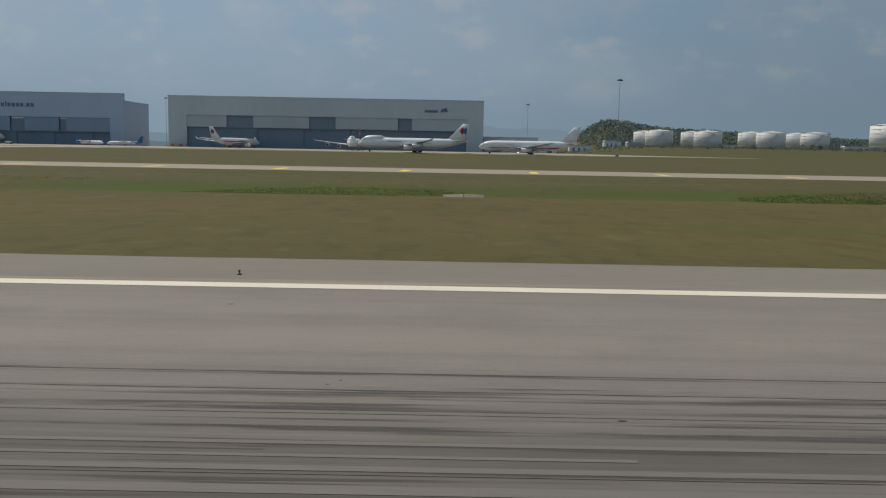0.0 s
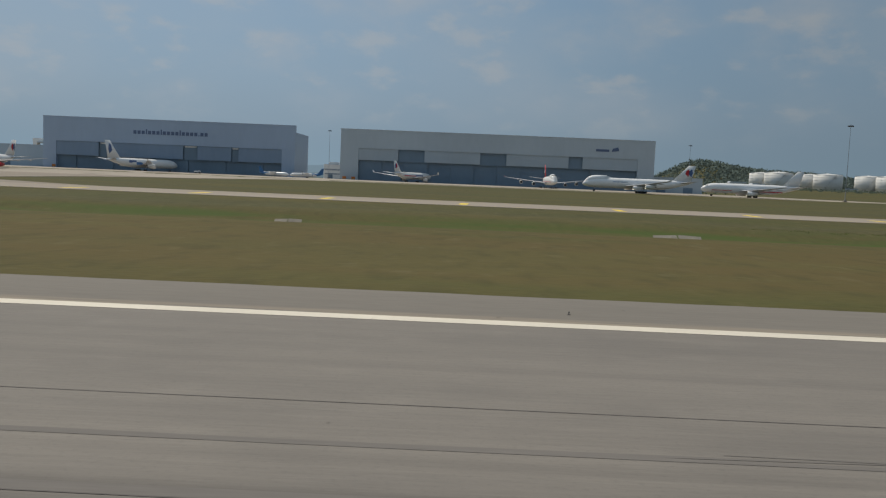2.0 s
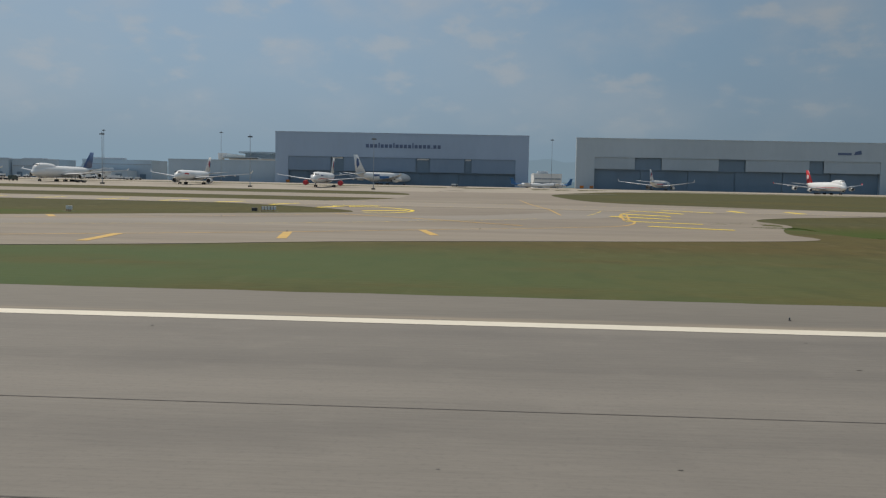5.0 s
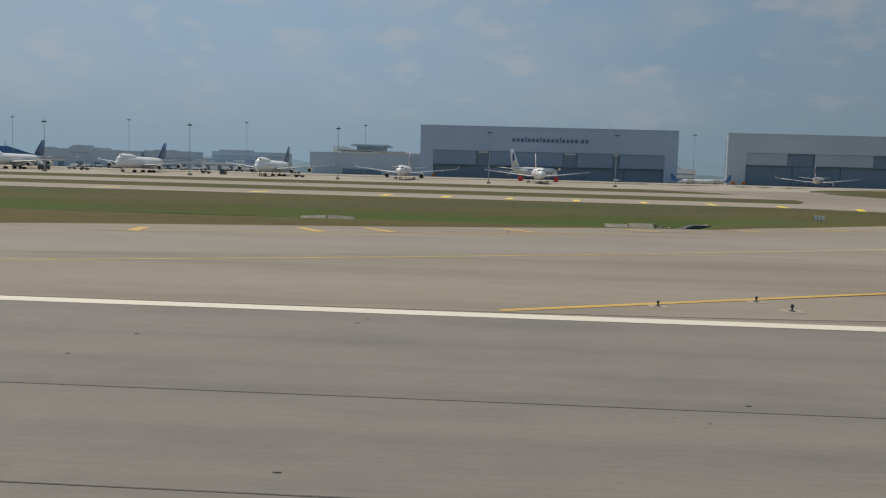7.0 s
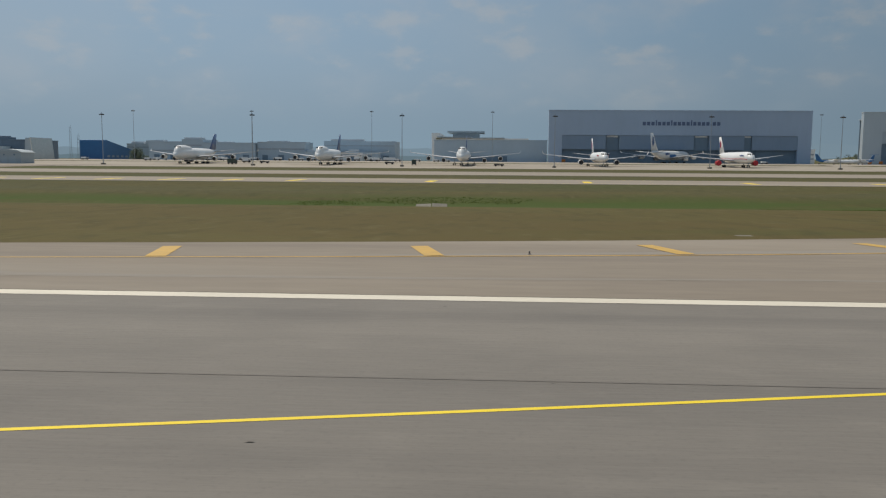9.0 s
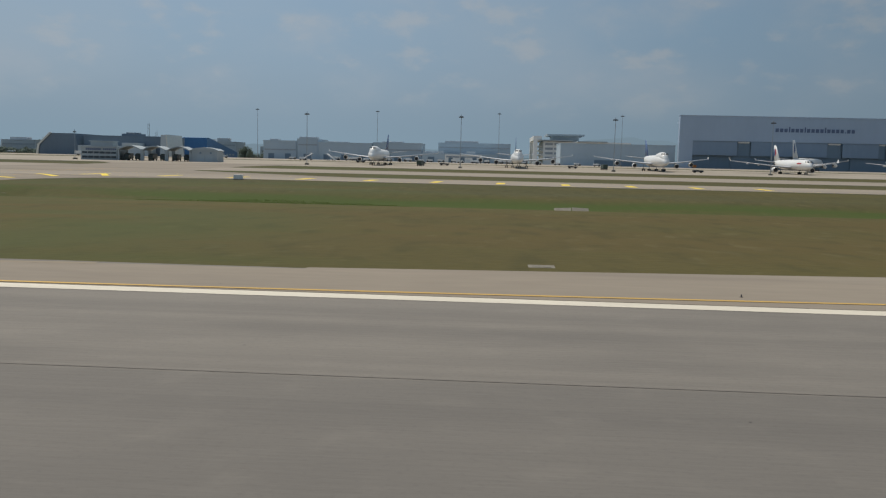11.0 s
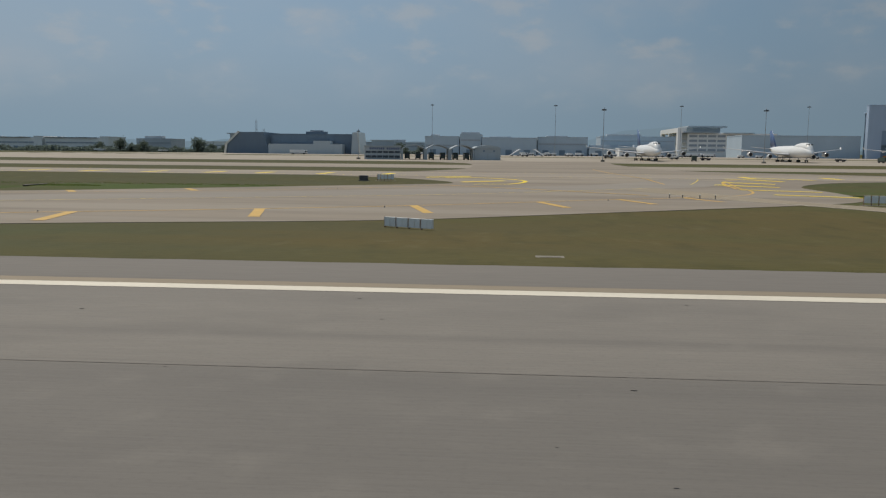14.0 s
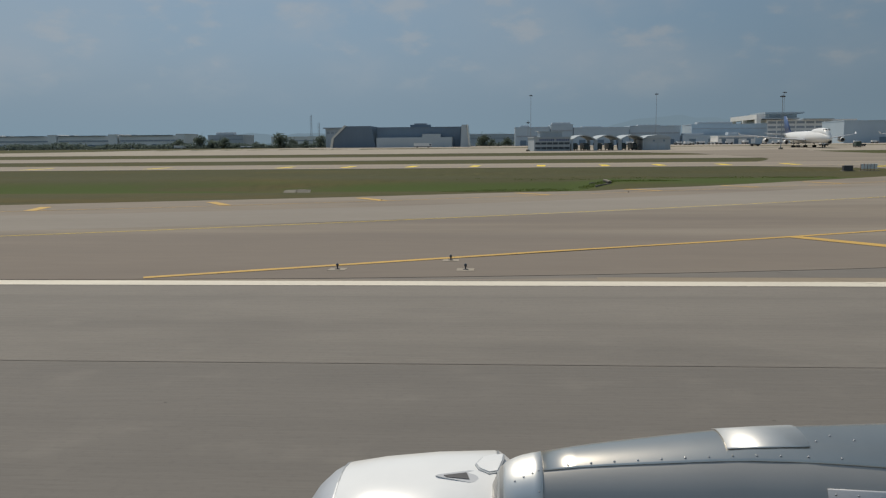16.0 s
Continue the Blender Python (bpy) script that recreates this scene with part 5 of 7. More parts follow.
for a, b in BAYS:
    m, r = (a + b) / 2, (b - a) / 2
    arc = [(a + 0.5 + (b - a - 1) * i / 12, 7.0 + 2.0 * math.sin(math.pi * i / 12)) for i in range(13)]
    part("arched_roof", prism(arc + [(p[0], p[1] + 0.55) for p in arc[::-1]], FY - 1.5, FY + 16), STATION_WALL, fs, "shallow arched bay roof")
    for x in (a, b - 0.9):
        part("pillar", box(x + 0.05, x + 0.85, FY - 0.8, FY + 0.4, FZ, 7.0), STATION_WALL, fs)
        part("pillar", box(x + 0.05, x + 0.85, FY + 14, FY + 15, FZ, 7.0), STATION_WALL, fs)
part("store_wall", box(-374.2, -360.6, FY - 0.5, FY + 17, FZ, 7.6), STATION_WALL, fs)
part("store_roof", prism([(-374.8, 7.604), (-360, 7.604), (-362, 8.7), (-367.4, 9.4), (-372.8, 8.7)], FY - 1.0, FY + 17.5), STATION_WALL, fs, "curved gable roof")
for x in (-371.2, -366.9):
    part("door", box(x, x + 3.4, FY - 0.6, FY - 0.44, FZ + 0.3, 5.2), CLAD_PANEL, fs, "grey vehicle door")
for x in (-369.8, -364.4):
    part("vent", box(x, x + 0.9, FY - 0.6, FY - 0.45, 5.9, 6.8), CLAD_DARK, fs)
fs.matrix_world = FS_TURN


def truck(at, label, mat, length=8.0, height=3.4, cab=2.2, cargo=True, name="fire_truck", category="truck", group="fire engines in the bays"):
    """A vehicle facing +x: chassis, cab with glazing, body, four wheels."""
    root = thing(name, label, category, group)
    part("chassis", box(-length / 2, length / 2, -1.1, 1.1, 0.55, 0.9), DARK_METAL, root)
    cabp = part("cab", box(length / 2 - cab, length / 2, -1.25, 1.25, 0.9, height * 0.86, 0.18), mat, root)
    part("windscreen", box(length / 2 - 0.02, length / 2 + 0.05, -1.05, 1.05, height * 0.5, height * 0.78), GLASS_DARK, cabp)
    for s in (-1, 1):
        part("side_window", box(length / 2 - cab * 0.8, length / 2 - 0.3, s * 1.25 - 0.03, s * 1.25 + 0.03, height * 0.5, height * 0.76), GLASS_DARK, cabp)
    if cargo:
        part("body", box(-length / 2, length / 2 - cab - 0.1, -1.28, 1.28, 0.95, height, 0.12), mat, root)
    for x in (-length * 0.32, length * 0.3):
        for s in (-1, 1):
            part("wheel", lathe([(s * 1.1 - 0.18, 0.5), (s * 1.1 + 0.18, 0.5)], 14, "Y", (x, 0, 0.5)), RUBBER, root)
    root.matrix_world = at
    return root


fire = truck(FS_TURN @ pose(-409, FY + 8, ground_z(-409, FY + 8) + 0.05, 0, 0, -90), "dark green airport fire engine inside an open bay", VEHICLE_DARK, 9, 3.7)
for x in (-403.3, -396.3, -390.3, -383.6, -377.8):
    copy_thing(fire, FS_TURN @ pose(x, FY + 8, ground_z(x, FY + 8) + 0.05, 0, 0, -90))

# dark training or repair hall with sloping ends
hall = thing("repair_hall", "long dark blue hall with sloping silver end walls", "building")
HY = 640.0
hz = ground_z(-530, HY) - 0.3
part("end_block", prism([(-579, hz), (-577.8, 11), (-568, 20.4), (-548, 20.4), (-544, hz)], HY, HY + 50), BLUE_WALL, hall)
part("end_trim", prism([(-579.9, hz), (-578.7, 11.2), (-568.4, 21.2), (-566.8, 20.6), (-576.9, 11), (-578.2, hz)], HY - 1.0, HY - 0.05), METAL, hall, "bright metal edge trim")
part("main_block", box(-544, -478, HY + 6, HY + 50, hz, 18.9), BLUE_WALL, hall)
for k in range(9):
    part("wall_rib", box(-543 + k * 7.2, -542.6 + k * 7.2, HY + 5.85, HY + 6.0, 11.2, 18.7), BLUE_WALL, hall)
part("roof_edge", box(-544.2, -477.8, HY + 5.6, HY + 50.4, 18.904, 19.4), BLUE_WALL, hall)
part("roof_ridge", box(-519, -503, HY + 20, HY + 30, 19.41, 21.6, 0.3), BLUE_WALL, hall)
part("roof_ridge", box(-516, -506, HY + 22, HY + 28, 21.61, 22.6, 0.2), BLUE_WALL, hall)
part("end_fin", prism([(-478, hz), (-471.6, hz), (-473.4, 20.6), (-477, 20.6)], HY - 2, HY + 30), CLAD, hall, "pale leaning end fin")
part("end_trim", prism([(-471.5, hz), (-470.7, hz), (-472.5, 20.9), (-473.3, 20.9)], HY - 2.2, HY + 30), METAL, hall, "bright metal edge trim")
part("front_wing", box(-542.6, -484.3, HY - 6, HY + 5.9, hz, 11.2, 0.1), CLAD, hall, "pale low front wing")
part("front_step", box(-507, -493.5, HY - 5.8, HY + 5.5, 11.204, 13.8), CLAD, hall)
for i in range(9):
    part("front_door", box(-540.5 + i * 6.1, -535.8 + i * 6.1, HY - 6.08, HY - 5.9, hz + 0.3, 8.4), CLAD, hall)
annex = thing("annex_building", "grey flat-roofed annex behind the dark hall", "building")
part("wall", box(-597, -581, 705, 730, hz, 20.2), GREY_WALL, annex)
part("roof", box(-599, -579, 703, 732, 20.204, 21.0), CLAD_PANEL, annex, "thin overhanging flat roof")
for k in range(4):
    part("window", box(-596 + k * 3.8, -593.4 + k * 3.8, 704.85, 705.1, 15.5, 17.4), GLASS_PALE, annex)

wedge = thing("wedge_roof_building", "bright blue building with a long sloping roof", "building")
part("wall", prism([(860, 3.6), (860, 24.0), (866, 24.4), (963, 10.0), (963, 3.6)], -545, -519, "YZ"), AIR_SKYBLUE, wedge)
for i in range(8):
    part("window", box(-519.1, -518.9, 868 + i * 11, 874 + i * 11, 6.0, 8.0), GLASS_PALE, wedge)


def mast(x, y, h, label, lattice=False):
    z = ground_z(x, y)
    root = thing("radio_mast", label, "mast")
    w = 1.6
    for sx, sy in ((-1, -1), (1, -1), (0, 1)):
        part("leg", tube((x + sx * w, y + sy * w, z), (x + sx * w * 0.7, y + sy * w * 0.7, z + h), 0.22, 0.16, 6), STEEL, root)
    for k in range(int(h / 5)):
        zz = z + 2.5 + k * 5
        for (ax, ay), (bx, by) in (((-1, -1), (1, -1)), ((1, -1), (0, 1)), ((0, 1), (-1, -1))):
            part("brace", tube((x + ax * w * 0.9, y + ay * w * 0.9, zz), (x + bx * w * 0.9, y + by * w * 0.9, zz + 2.5), 0.1, 0.1, 5), STEEL, root)
    part("antenna", tube((x, y, z + h - 2), (x, y, z + h + 3), 0.12, 0.05, 6), STEEL, root)


mast(-714.5, 1170, 46, "steel lattice radio mast behind the hall")
mast(-704, 1172, 34, "shorter steel lattice radio mast")


def floodlight(h, label, arms=6, spread=1.4, r=0.26):
    """A tapered steel pole with a ring of floodlights at its head; its foot at the origin."""
    root = thing("floodlight_mast", label, "lamp post", "floodlight masts along the apron")
    part("plinth", box(-0.9, 0.9, -0.9, 0.9, -0.3, 0.9, 0.08), SLAB, root)
    part("pole", tube((0, 0, 0.9), (0, 0, h), r, r * 0.5, 12), STEEL, root)
    ringp = part("head_frame", lathe([(h - 0.45, spread), (h - 0.25, spread), (h - 0.25, spread * 0.35), (h - 0.45, spread * 0.35)], 16, "Z"), STEEL, root)
    for k in range(arms):
        a = 2 * math.pi * k / arms
        c, s = math.cos(a) * spread, math.sin(a) * spread
        part("floodlight", box(c - 0.4, c + 0.4, s - 0.35, s + 0.35, h - 0.95, h - 0.46, 0.06), DARK_METAL, ringp)
    part("cap", lathe([(h, 0.3), (h + 0.6, 0.05)], 8, "Z"), STEEL, root)
    return root


near_mast = floodlight(26.4, "slim grey floodlight mast on the grass before the apron", 6, 0.85, 0.22)
near_mast.matrix_world = pose(-309.7, 419, ground_z(0, 419))
for x in (-230.8, -153.7, -76.5, 0.8, 64.5):
    copy_thing(near_mast, pose(x, 419, ground_z(0, 419)))
far_mast = floodlight(43, "tall far floodlight mast behind the parked jets", 8, 1.2, 0.24)
far_mast.matrix_world = pose(-421, 712, 3.9)
for x in (-315.7, -210.6, -106.4):
    copy_thing(far_mast, pose(x, 712, 3.9))
mid_mast = floodlight(44, "tall floodlight mast beside the hangars", 8, 1.3, 0.2)
mid_mast.matrix_world = pose(184.6, 752, 3.9)
for x, y, k in ((512, 752, 1.0), (545, 517, 1.08)):
    copy_thing(mid_mast, pose(x, y, ground_z(x, y)) @ Matrix.Scale(k, 4))
low_mast = floodlight(15, "thin lamp post beside the fire station", 2, 0.4, 0.13)
low_mast.matrix_world = pose(-434, 422, ground_z(-434, 422))


def tank(x, y, r, h, label="white steel fuel storage tank with a conical roof"):
    z = ground_z(x, y) - 0.3
    root = thing("fuel_tank", label, "storage tank", "fuel farm tanks")
    shell = part("shell", lathe([(z, r), (z + h, r)], 40, "Z", (x, y, 0)), TANK_PAINT, root, "", True)
    roof = part("roof", lathe([(z + h, r * 1.01), (z + h + r * 0.11, r * 0.12), (z + h + r * 0.13, 0.05)], 40, "Z", (x, y, 0)), TANK_PAINT, root, "shallow conical roof")
    for k in range(1, 6):
        part("weld_ring", lathe([(z + h * k / 6 - 0.12, r + 0.02), (z + h * k / 6 - 0.12, r + 0.14), (z + h * k / 6 + 0.12, r + 0.14), (z + h * k / 6 + 0.12, r + 0.02)], 40, "Z", (x, y, 0), False), TANK_PAINT, shell)
    part("roof_rail", lathe([(z + h + 0.9, r), (z + h + 0.9, r + 0.15), (z + h + 1.1, r + 0.15), (z + h + 1.1, r)], 40, "Z", (x, y, 0), False), STEEL, roof)
    for i in range(20):
        a0, a1 = -2.4 + 0.05 * i, -2.35 + 0.05 * i
        part("stair_tread", box(x + math.cos(a0) * (r + 0.5) - 0.5, x + math.cos(a0) * (r + 0.5) + 0.5, y + math.sin(a0) * (r + 0.5) - 0.5, y + math.sin(a0) * (r + 0.5) + 0.5, z + h * i / 20, z + h * i / 20 + 0.25), STEEL, shell)


for x, y, r, h in ((713, 1066, 17.5, 21.5), (704, 1100, 15.8, 20.6), (776, 1066, 17.5, 21.5), (767, 1100, 15.8, 20.4), (857, 1066, 18, 21.8), (844, 1100, 16.5, 21), (914, 1066, 17.5, 21.8), (905, 1100, 16, 20.8), (930, 905, 26, 28)):
    tank(x, y, r, h)
for x, y, w, h, m in ((598, 980, 26, 6, WHITE_WALL), (640, 1000, 20, 7, WHITE_WALL), (668, 1010, 16, 5, GREY_WALL), (802, 1050, 12, 4, WHITE_WALL), (960, 1040, 40, 5, WHITE_WALL)):
    hut = thing("depot_shed", "low pale shed beside the fuel tanks", "shed", "sheds at the fuel farm")
    z = ground_z(x, y) - 0.2
    part("wall", box(x - w / 2, x + w / 2, y, y + 10, z, z + h), m, hut)
    part("roof", prism([(x - w / 2 - 0.5, z + h), (x + w / 2 + 0.5, z + h), (x + w / 2 - 1, z + h + 1.4), (x - w / 2 + 1, z + h + 1.4)], y - 0.5, y + 10.5), GREY_WALL, hut)
    for i in range(3):
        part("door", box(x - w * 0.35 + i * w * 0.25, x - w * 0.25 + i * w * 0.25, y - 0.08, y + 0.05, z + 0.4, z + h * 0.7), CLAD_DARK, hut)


# ---------------------------------------------------------------- plants
def leaf_clumps(points, size, seed, flat=0.75, mat=None):
    """Many small crossed leaf blades gathered round the given points."""
    rng = np.random.RandomState(seed)
    verts, faces = [], []
    for p in points:
        for _ in range(7):
            o = np.array(p) + rng.normal(0, size * 0.55, 3) * (1, 1, flat)
            a, b = rng.normal(0, 1, 3), rng.normal(0, 1, 3)
            a, b = a / np.linalg.norm(a) * size * rng.uniform(0.4, 0.9), b / np.linalg.norm(b) * size * rng.uniform(0.3, 0.7)
            k = len(verts)
            verts += [tuple(o - a), tuple(o + b), tuple(o + a), tuple(o - b * 0.8)]
            faces.append((k, k + 1, k + 2, k + 3))
    me = bpy.data.meshes.new("leaves")
    me.from_pydata(verts, [], faces)
    me.materials.append(mat or HAZED_LEAF)
    return me


def tree(at, h, seed, label="broad dark green tree behind the airfield"):
    rng = random.Random(seed)
    root = thing("tree", label, "tree", "trees along the airfield edge")
    bm = bmesh.new()
    add_tube(bm, (0, 0, -0.3), (0.2, 0, h * 0.35), h * 0.03, h * 0.018, 8)
    tips = []
    for k in range(7):
        a = 2 * math.pi * k / 7 + rng.uniform(-0.3, 0.3)
        tip = (math.cos(a) * h * rng.uniform(0.2, 0.42), math.sin(a) * h * rng.uniform(0.2, 0.42), h * rng.uniform(0.28, 0.8))
        add_tube(bm, (0.2, 0, h * rng.uniform(0.2, 0.34)), tip, h * 0.012, h * 0.004, 5)
        tips.append(tip)
    part("trunk", bm, BARK, root)
    pts = []
    for t in tips + [(0, 0, h * 0.85), (0, 0, h * 0.65), (0, 0, h * 0.45)]:
        for _ in range(44):
            pts.append((t[0] + rng.gauss(0, h * 0.13), t[1] + rng.gauss(0, h * 0.13), max(h * 0.08, t[2] + rng.gauss(0, h * 0.13))))
    me = leaf_clumps(pts, h * 0.055, seed)
    crown = new("crown", me)
    crown.parent = root
    root.matrix_world = at
    return root


trees = [tree(pose(-748, 815, 3.9), 13, 3), tree(pose(-722, 808, 3.9), 10, 5), tree(pose(-664, 806, 3.9), 14, 8)]
rng = random.Random(21)
for x, y in ((-735, 812), (-690, 815), (-640, 812), (-625, 818), (-610, 820), (-600, 812), (-655, 822), (-768, 812), (-455, 800), (-440, 806), (-425, 800), (-463, 812), (-408, 806), (-258, 810), (-246, 806), (-236, 812), (-224, 808), (-268, 812)):
    copy_thing(rng.choice(trees), pose(x, y, ground_z(x, y), 0, 0, rng.uniform(0, 360)) @ Matrix.Scale(rng.uniform(0.5, 0.9), 4))
rng = random.Random(5)
pts = []
for _ in range(30000):                # wooded hill
    x, y = rng.uniform(540, 1750), rng.uniform(1120, 1850)
    w = ease(x, 640, 720)
    if rng.random() < w:
        pts.append((x, y, ground_z(x, y) + rng.uniform(0, 7)))
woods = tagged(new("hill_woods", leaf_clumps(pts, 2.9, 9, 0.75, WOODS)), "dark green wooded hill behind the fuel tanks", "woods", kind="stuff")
pts = []
for a, b, k in ((-1250, -595, 5200), (-470, -400, 420), (-290, -210, 300)):   # low hedge line before the far buildings
    for _ in range(k):
        x, y = rng.uniform(a, b), rng.gauss(815, 5)
        top = 2.5 + 4.5 * max(0.0, noise.noise((x * 0.06, 4.2, 0)) + 0.4)
        pts.append((x, y, ground_z(x, y) + rng.uniform(0, top)))
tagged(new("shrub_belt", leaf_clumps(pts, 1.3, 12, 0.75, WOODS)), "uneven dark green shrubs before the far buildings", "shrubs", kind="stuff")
pts = []
for _ in range(900):                 # scrub on the bank before the tanks
    x, y = rng.uniform(560, 1300), rng.uniform(820, 1030)
    pts.append((x, y, ground_z(x, y) + rng.uniform(0, 1.2)))
for _ in range(60):
    pts.append((rng.gauss(876, 7), rng.gauss(985, 3), ground_z(876, 985) + rng.uniform(0, 6)))
scrub = tagged(new("bank_scrub", leaf_clumps(pts, 1.7, 10)), "low scrub on the bank before the tanks", "scrub", kind="stuff")


def tufts(spots, seed, h0, h1):
    """Grass blades: thin triangles leaning every way."""
    rng = np.random.RandomState(seed)
    verts, faces = [], []
    for x, y in spots:
        z = ground_z(x, y) - 0.06
        for _ in range(5):
            a, h = rng.uniform(0, 6.28), rng.uniform(h0, h1)
            px, py = x + rng.normal(0, 0.25), y + rng.normal(0, 0.25)
            w = h * 0.3 + 0.03
            lean = rng.normal(0, 0.3, 2) * h
            k = len(verts)
            verts += [(px - math.cos(a) * w, py - math.sin(a) * w, z), (px + math.cos(a) * w, py + math.sin(a) * w, z), (px + lean[0], py + lean[1], z + h)]
            faces.append((k, k + 1, k + 2))
    me = bpy.data.meshes.new("tufts")
    me.from_pydata(verts, [], faces)
    return me


def paved(x, y):
    """True where a point between runway and taxiway lies on an exit or the service road."""
    for ox in (0.0, -463.0):
        u = x - ox
        if u < 38:
            lo, hi = 34.0, float(np.interp(u, [b[0] for a, b in RET[:13]], [b[1] for a, b in RET[:13]]))
            if u > -221 and lo < y < hi + 0.6:
                return True
        elif u < 160:
            lo = float(np.interp(u, [a[0] for a, b in RET[8:16]], [a[1] for a, b in RET[8:16]]))
            hi = float(np.interp(u, [b[0] for a, b in RET[8:13]], [b[1] for a, b in RET[8:13]])) if u < 93 else 200
            if lo - 0.6 < y < hi + 0.6:
                return True
    if -342 < x < -262 and abs(x - float(np.interp(y, [p[1] for p in ROAD_L], [(a[0] + b[0]) / 2 for a, b in zip(ROAD_L, ROAD_R)]))) < (5.5 if y > 45 else 14):
        return True
    return False


rng = random.Random(31)
edge, weeds = [], []
NEAR_EDGE = spline([a for a, b in RET[8:15]], 0.5)
while len(edge) < 15000:
    x, y = rng.uniform(-700, 700), 34.6 + abs(rng.gauss(0, 0.25))
    if len(edge) % 5 == 0:
        q = rng.choice(NEAR_EDGE)
        s = abs(rng.gauss(0, 0.3)) + 0.1
        edge.append((q.x + s * 0.5 + rng.choice((0.0, -463.0)), q.y - s * 0.8))
        continue
    if not paved(x, y):
        edge.append((x, y))
while len(weeds) < 16000:
    x, y = rng.uniform(-800, 800), rng.gauss(127, 4.5)
    if not paved(x, y) and noise.noise((x * 0.018, y * 0.11, 1.7)) > 0.33 + 0.1 * noise.noise((x * 0.2, y * 0.5, 4.0)):
        weeds.append((x, y))
for spots, seed, h0, h1, mat, label in ((edge, 1, 0.02, 0.06, EDGE_GRASS, "ragged grass fringe along the asphalt"), (weeds, 2, 0.05, 0.2, WEED, "green weeds in the drainage ditch")):
    me = tufts(spots, seed, h0, h1)
    me.materials.append(mat)
    tagged(new("grass_tufts", me), label, "grass", kind="stuff")


# ---------------------------------------------------------------- signs, lights and drains
def letters_on(text, size, mat, parent, m, name="lettering"):
    cu = bpy.data.curves.new(name, "FONT")
    cu.body, cu.size, cu.extrude, cu.align_x, cu.align_y = text, size, 0.012, "CENTER", "CENTER"
    tmp = bpy.data.objects.new(name, cu)
    scene.collection.objects.link(tmp)
    dg = bpy.context.evaluated_depsgraph_get()
    me = bpy.data.meshes.new_from_object(tmp.evaluated_get(dg))
    bpy.data.objects.remove(tmp)
    me.transform(m)
    me.materials.append(mat)
    ob = new(name, me)
    ob.parent = parent
    return ob


def guidance_sign(x, y, heading, w, h, text, arrow, label, drop=0.2):
    """A lit yellow taxiway sign; its face looks to local -y."""
    root = thing("taxiway_sign", label, "sign")
    part("panel", box(-w / 2, w / 2, -0.06, 0.06, 0.35, 0.35 + h, 0.02), SIGN_YELLOW, root)
    part("top_rail", box(-w / 2 - 0.04, w / 2 + 0.04, -0.08, 0.08, 0.355 + h, 0.42 + h), SIGN_WHITE, root, "white top rail")
    part("end_rail", box(-w / 2 - 0.03, -w / 2 - 0.004, -0.065, 0.065, 0.33, 0.35 + h), SIGN_YELLOW, root)
    end_rail = part("end_rail", box(w / 2 + 0.004, w / 2 + 0.06, -0.07, 0.07, 0.33, 0.35 + h), SIGN_WHITE, root, "white end rail")
    for k in (0.3, 0.62, 0.94):
        part("clamp", box(w / 2 - 0.01, w / 2 + 0.075, -0.09, -0.072, 0.33 + h * k - 0.035, 0.33 + h * k + 0.035), DARK_METAL, end_rail)
    for k in (-0.46, 0.03, 0.47):
        part("bracket", box(k * w - 0.03, k * w + 0.03, -0.1, -0.082, 0.35 + h, 0.43 + h), DARK_METAL, root)
    # Legs are coloured dark to read as the shade under the panel.
    for s in (-0.35, 0.35):
        part("leg", tube((s * w, 0, drop - 0.05), (s * w, 0, 0.36), 0.05, 0.05, 8), DARK_METAL, root)
    part("base", box(-w / 2 - 0.1, w / 2 + 0.1, -0.25, 0.25, drop - 0.1, drop + 0.04, 0.02), SLAB, root, "concrete base slab")
    upright = Matrix.Rotation(radians(90), 4, "X")
    tx = {"left": 0.16, "right": -0.2, "upleft": 0.16}[arrow] * w
    letters_on(text, h * 0.66, SIGN_INK, root, Matrix.Translation((tx, -0.072, 0.35 + h * 0.5)) @ upright)
    bm = bmesh.new()
    add_box(bm, -0.28, 0.24, -0.01, 0.01, -0.034, 0.034)
    for s in (-1, 1):
        add_tube(bm, (-0.28, 0, 0), (-0.1, 0, s * 0.18), 0.034, 0.034, 6)
    turn = {"left": 0, "right": 180, "upleft": 42}[arrow]
    bmesh.ops.transform(bm, matrix=Matrix.Translation((-0.27 * w if arrow != "right" else 0.25 * w, -0.075, 0.35 + h * 0.5)) @ Matrix.Rotation(radians(turn), 4, "Y") @ Matrix.Scale(h * 0.95, 4), verts=bm.verts)
    part("arrow", bm, SIGN_INK, root, "black painted arrow")
    root.matrix_world = pose(x, y, ground_z(x, y) - 0.03 - drop, 0, 0, heading)
    return root


guidance_sign(222.1, 45, 61, 1.8, 0.72, "C9", "right", "yellow taxiway sign reading C9 with an arrow")
guidance_sign(69.0, 43, -22, 1.62, 0.84, "C9", "left", "yellow taxiway sign reading C9 with an arrow towards the exit", 0.36)
guidance_sign(-310.5, 46.2, -24, 1.32, 0.84, "C8", "upleft", "yellow taxiway sign reading C8 with a slanting arrow", 0.04)


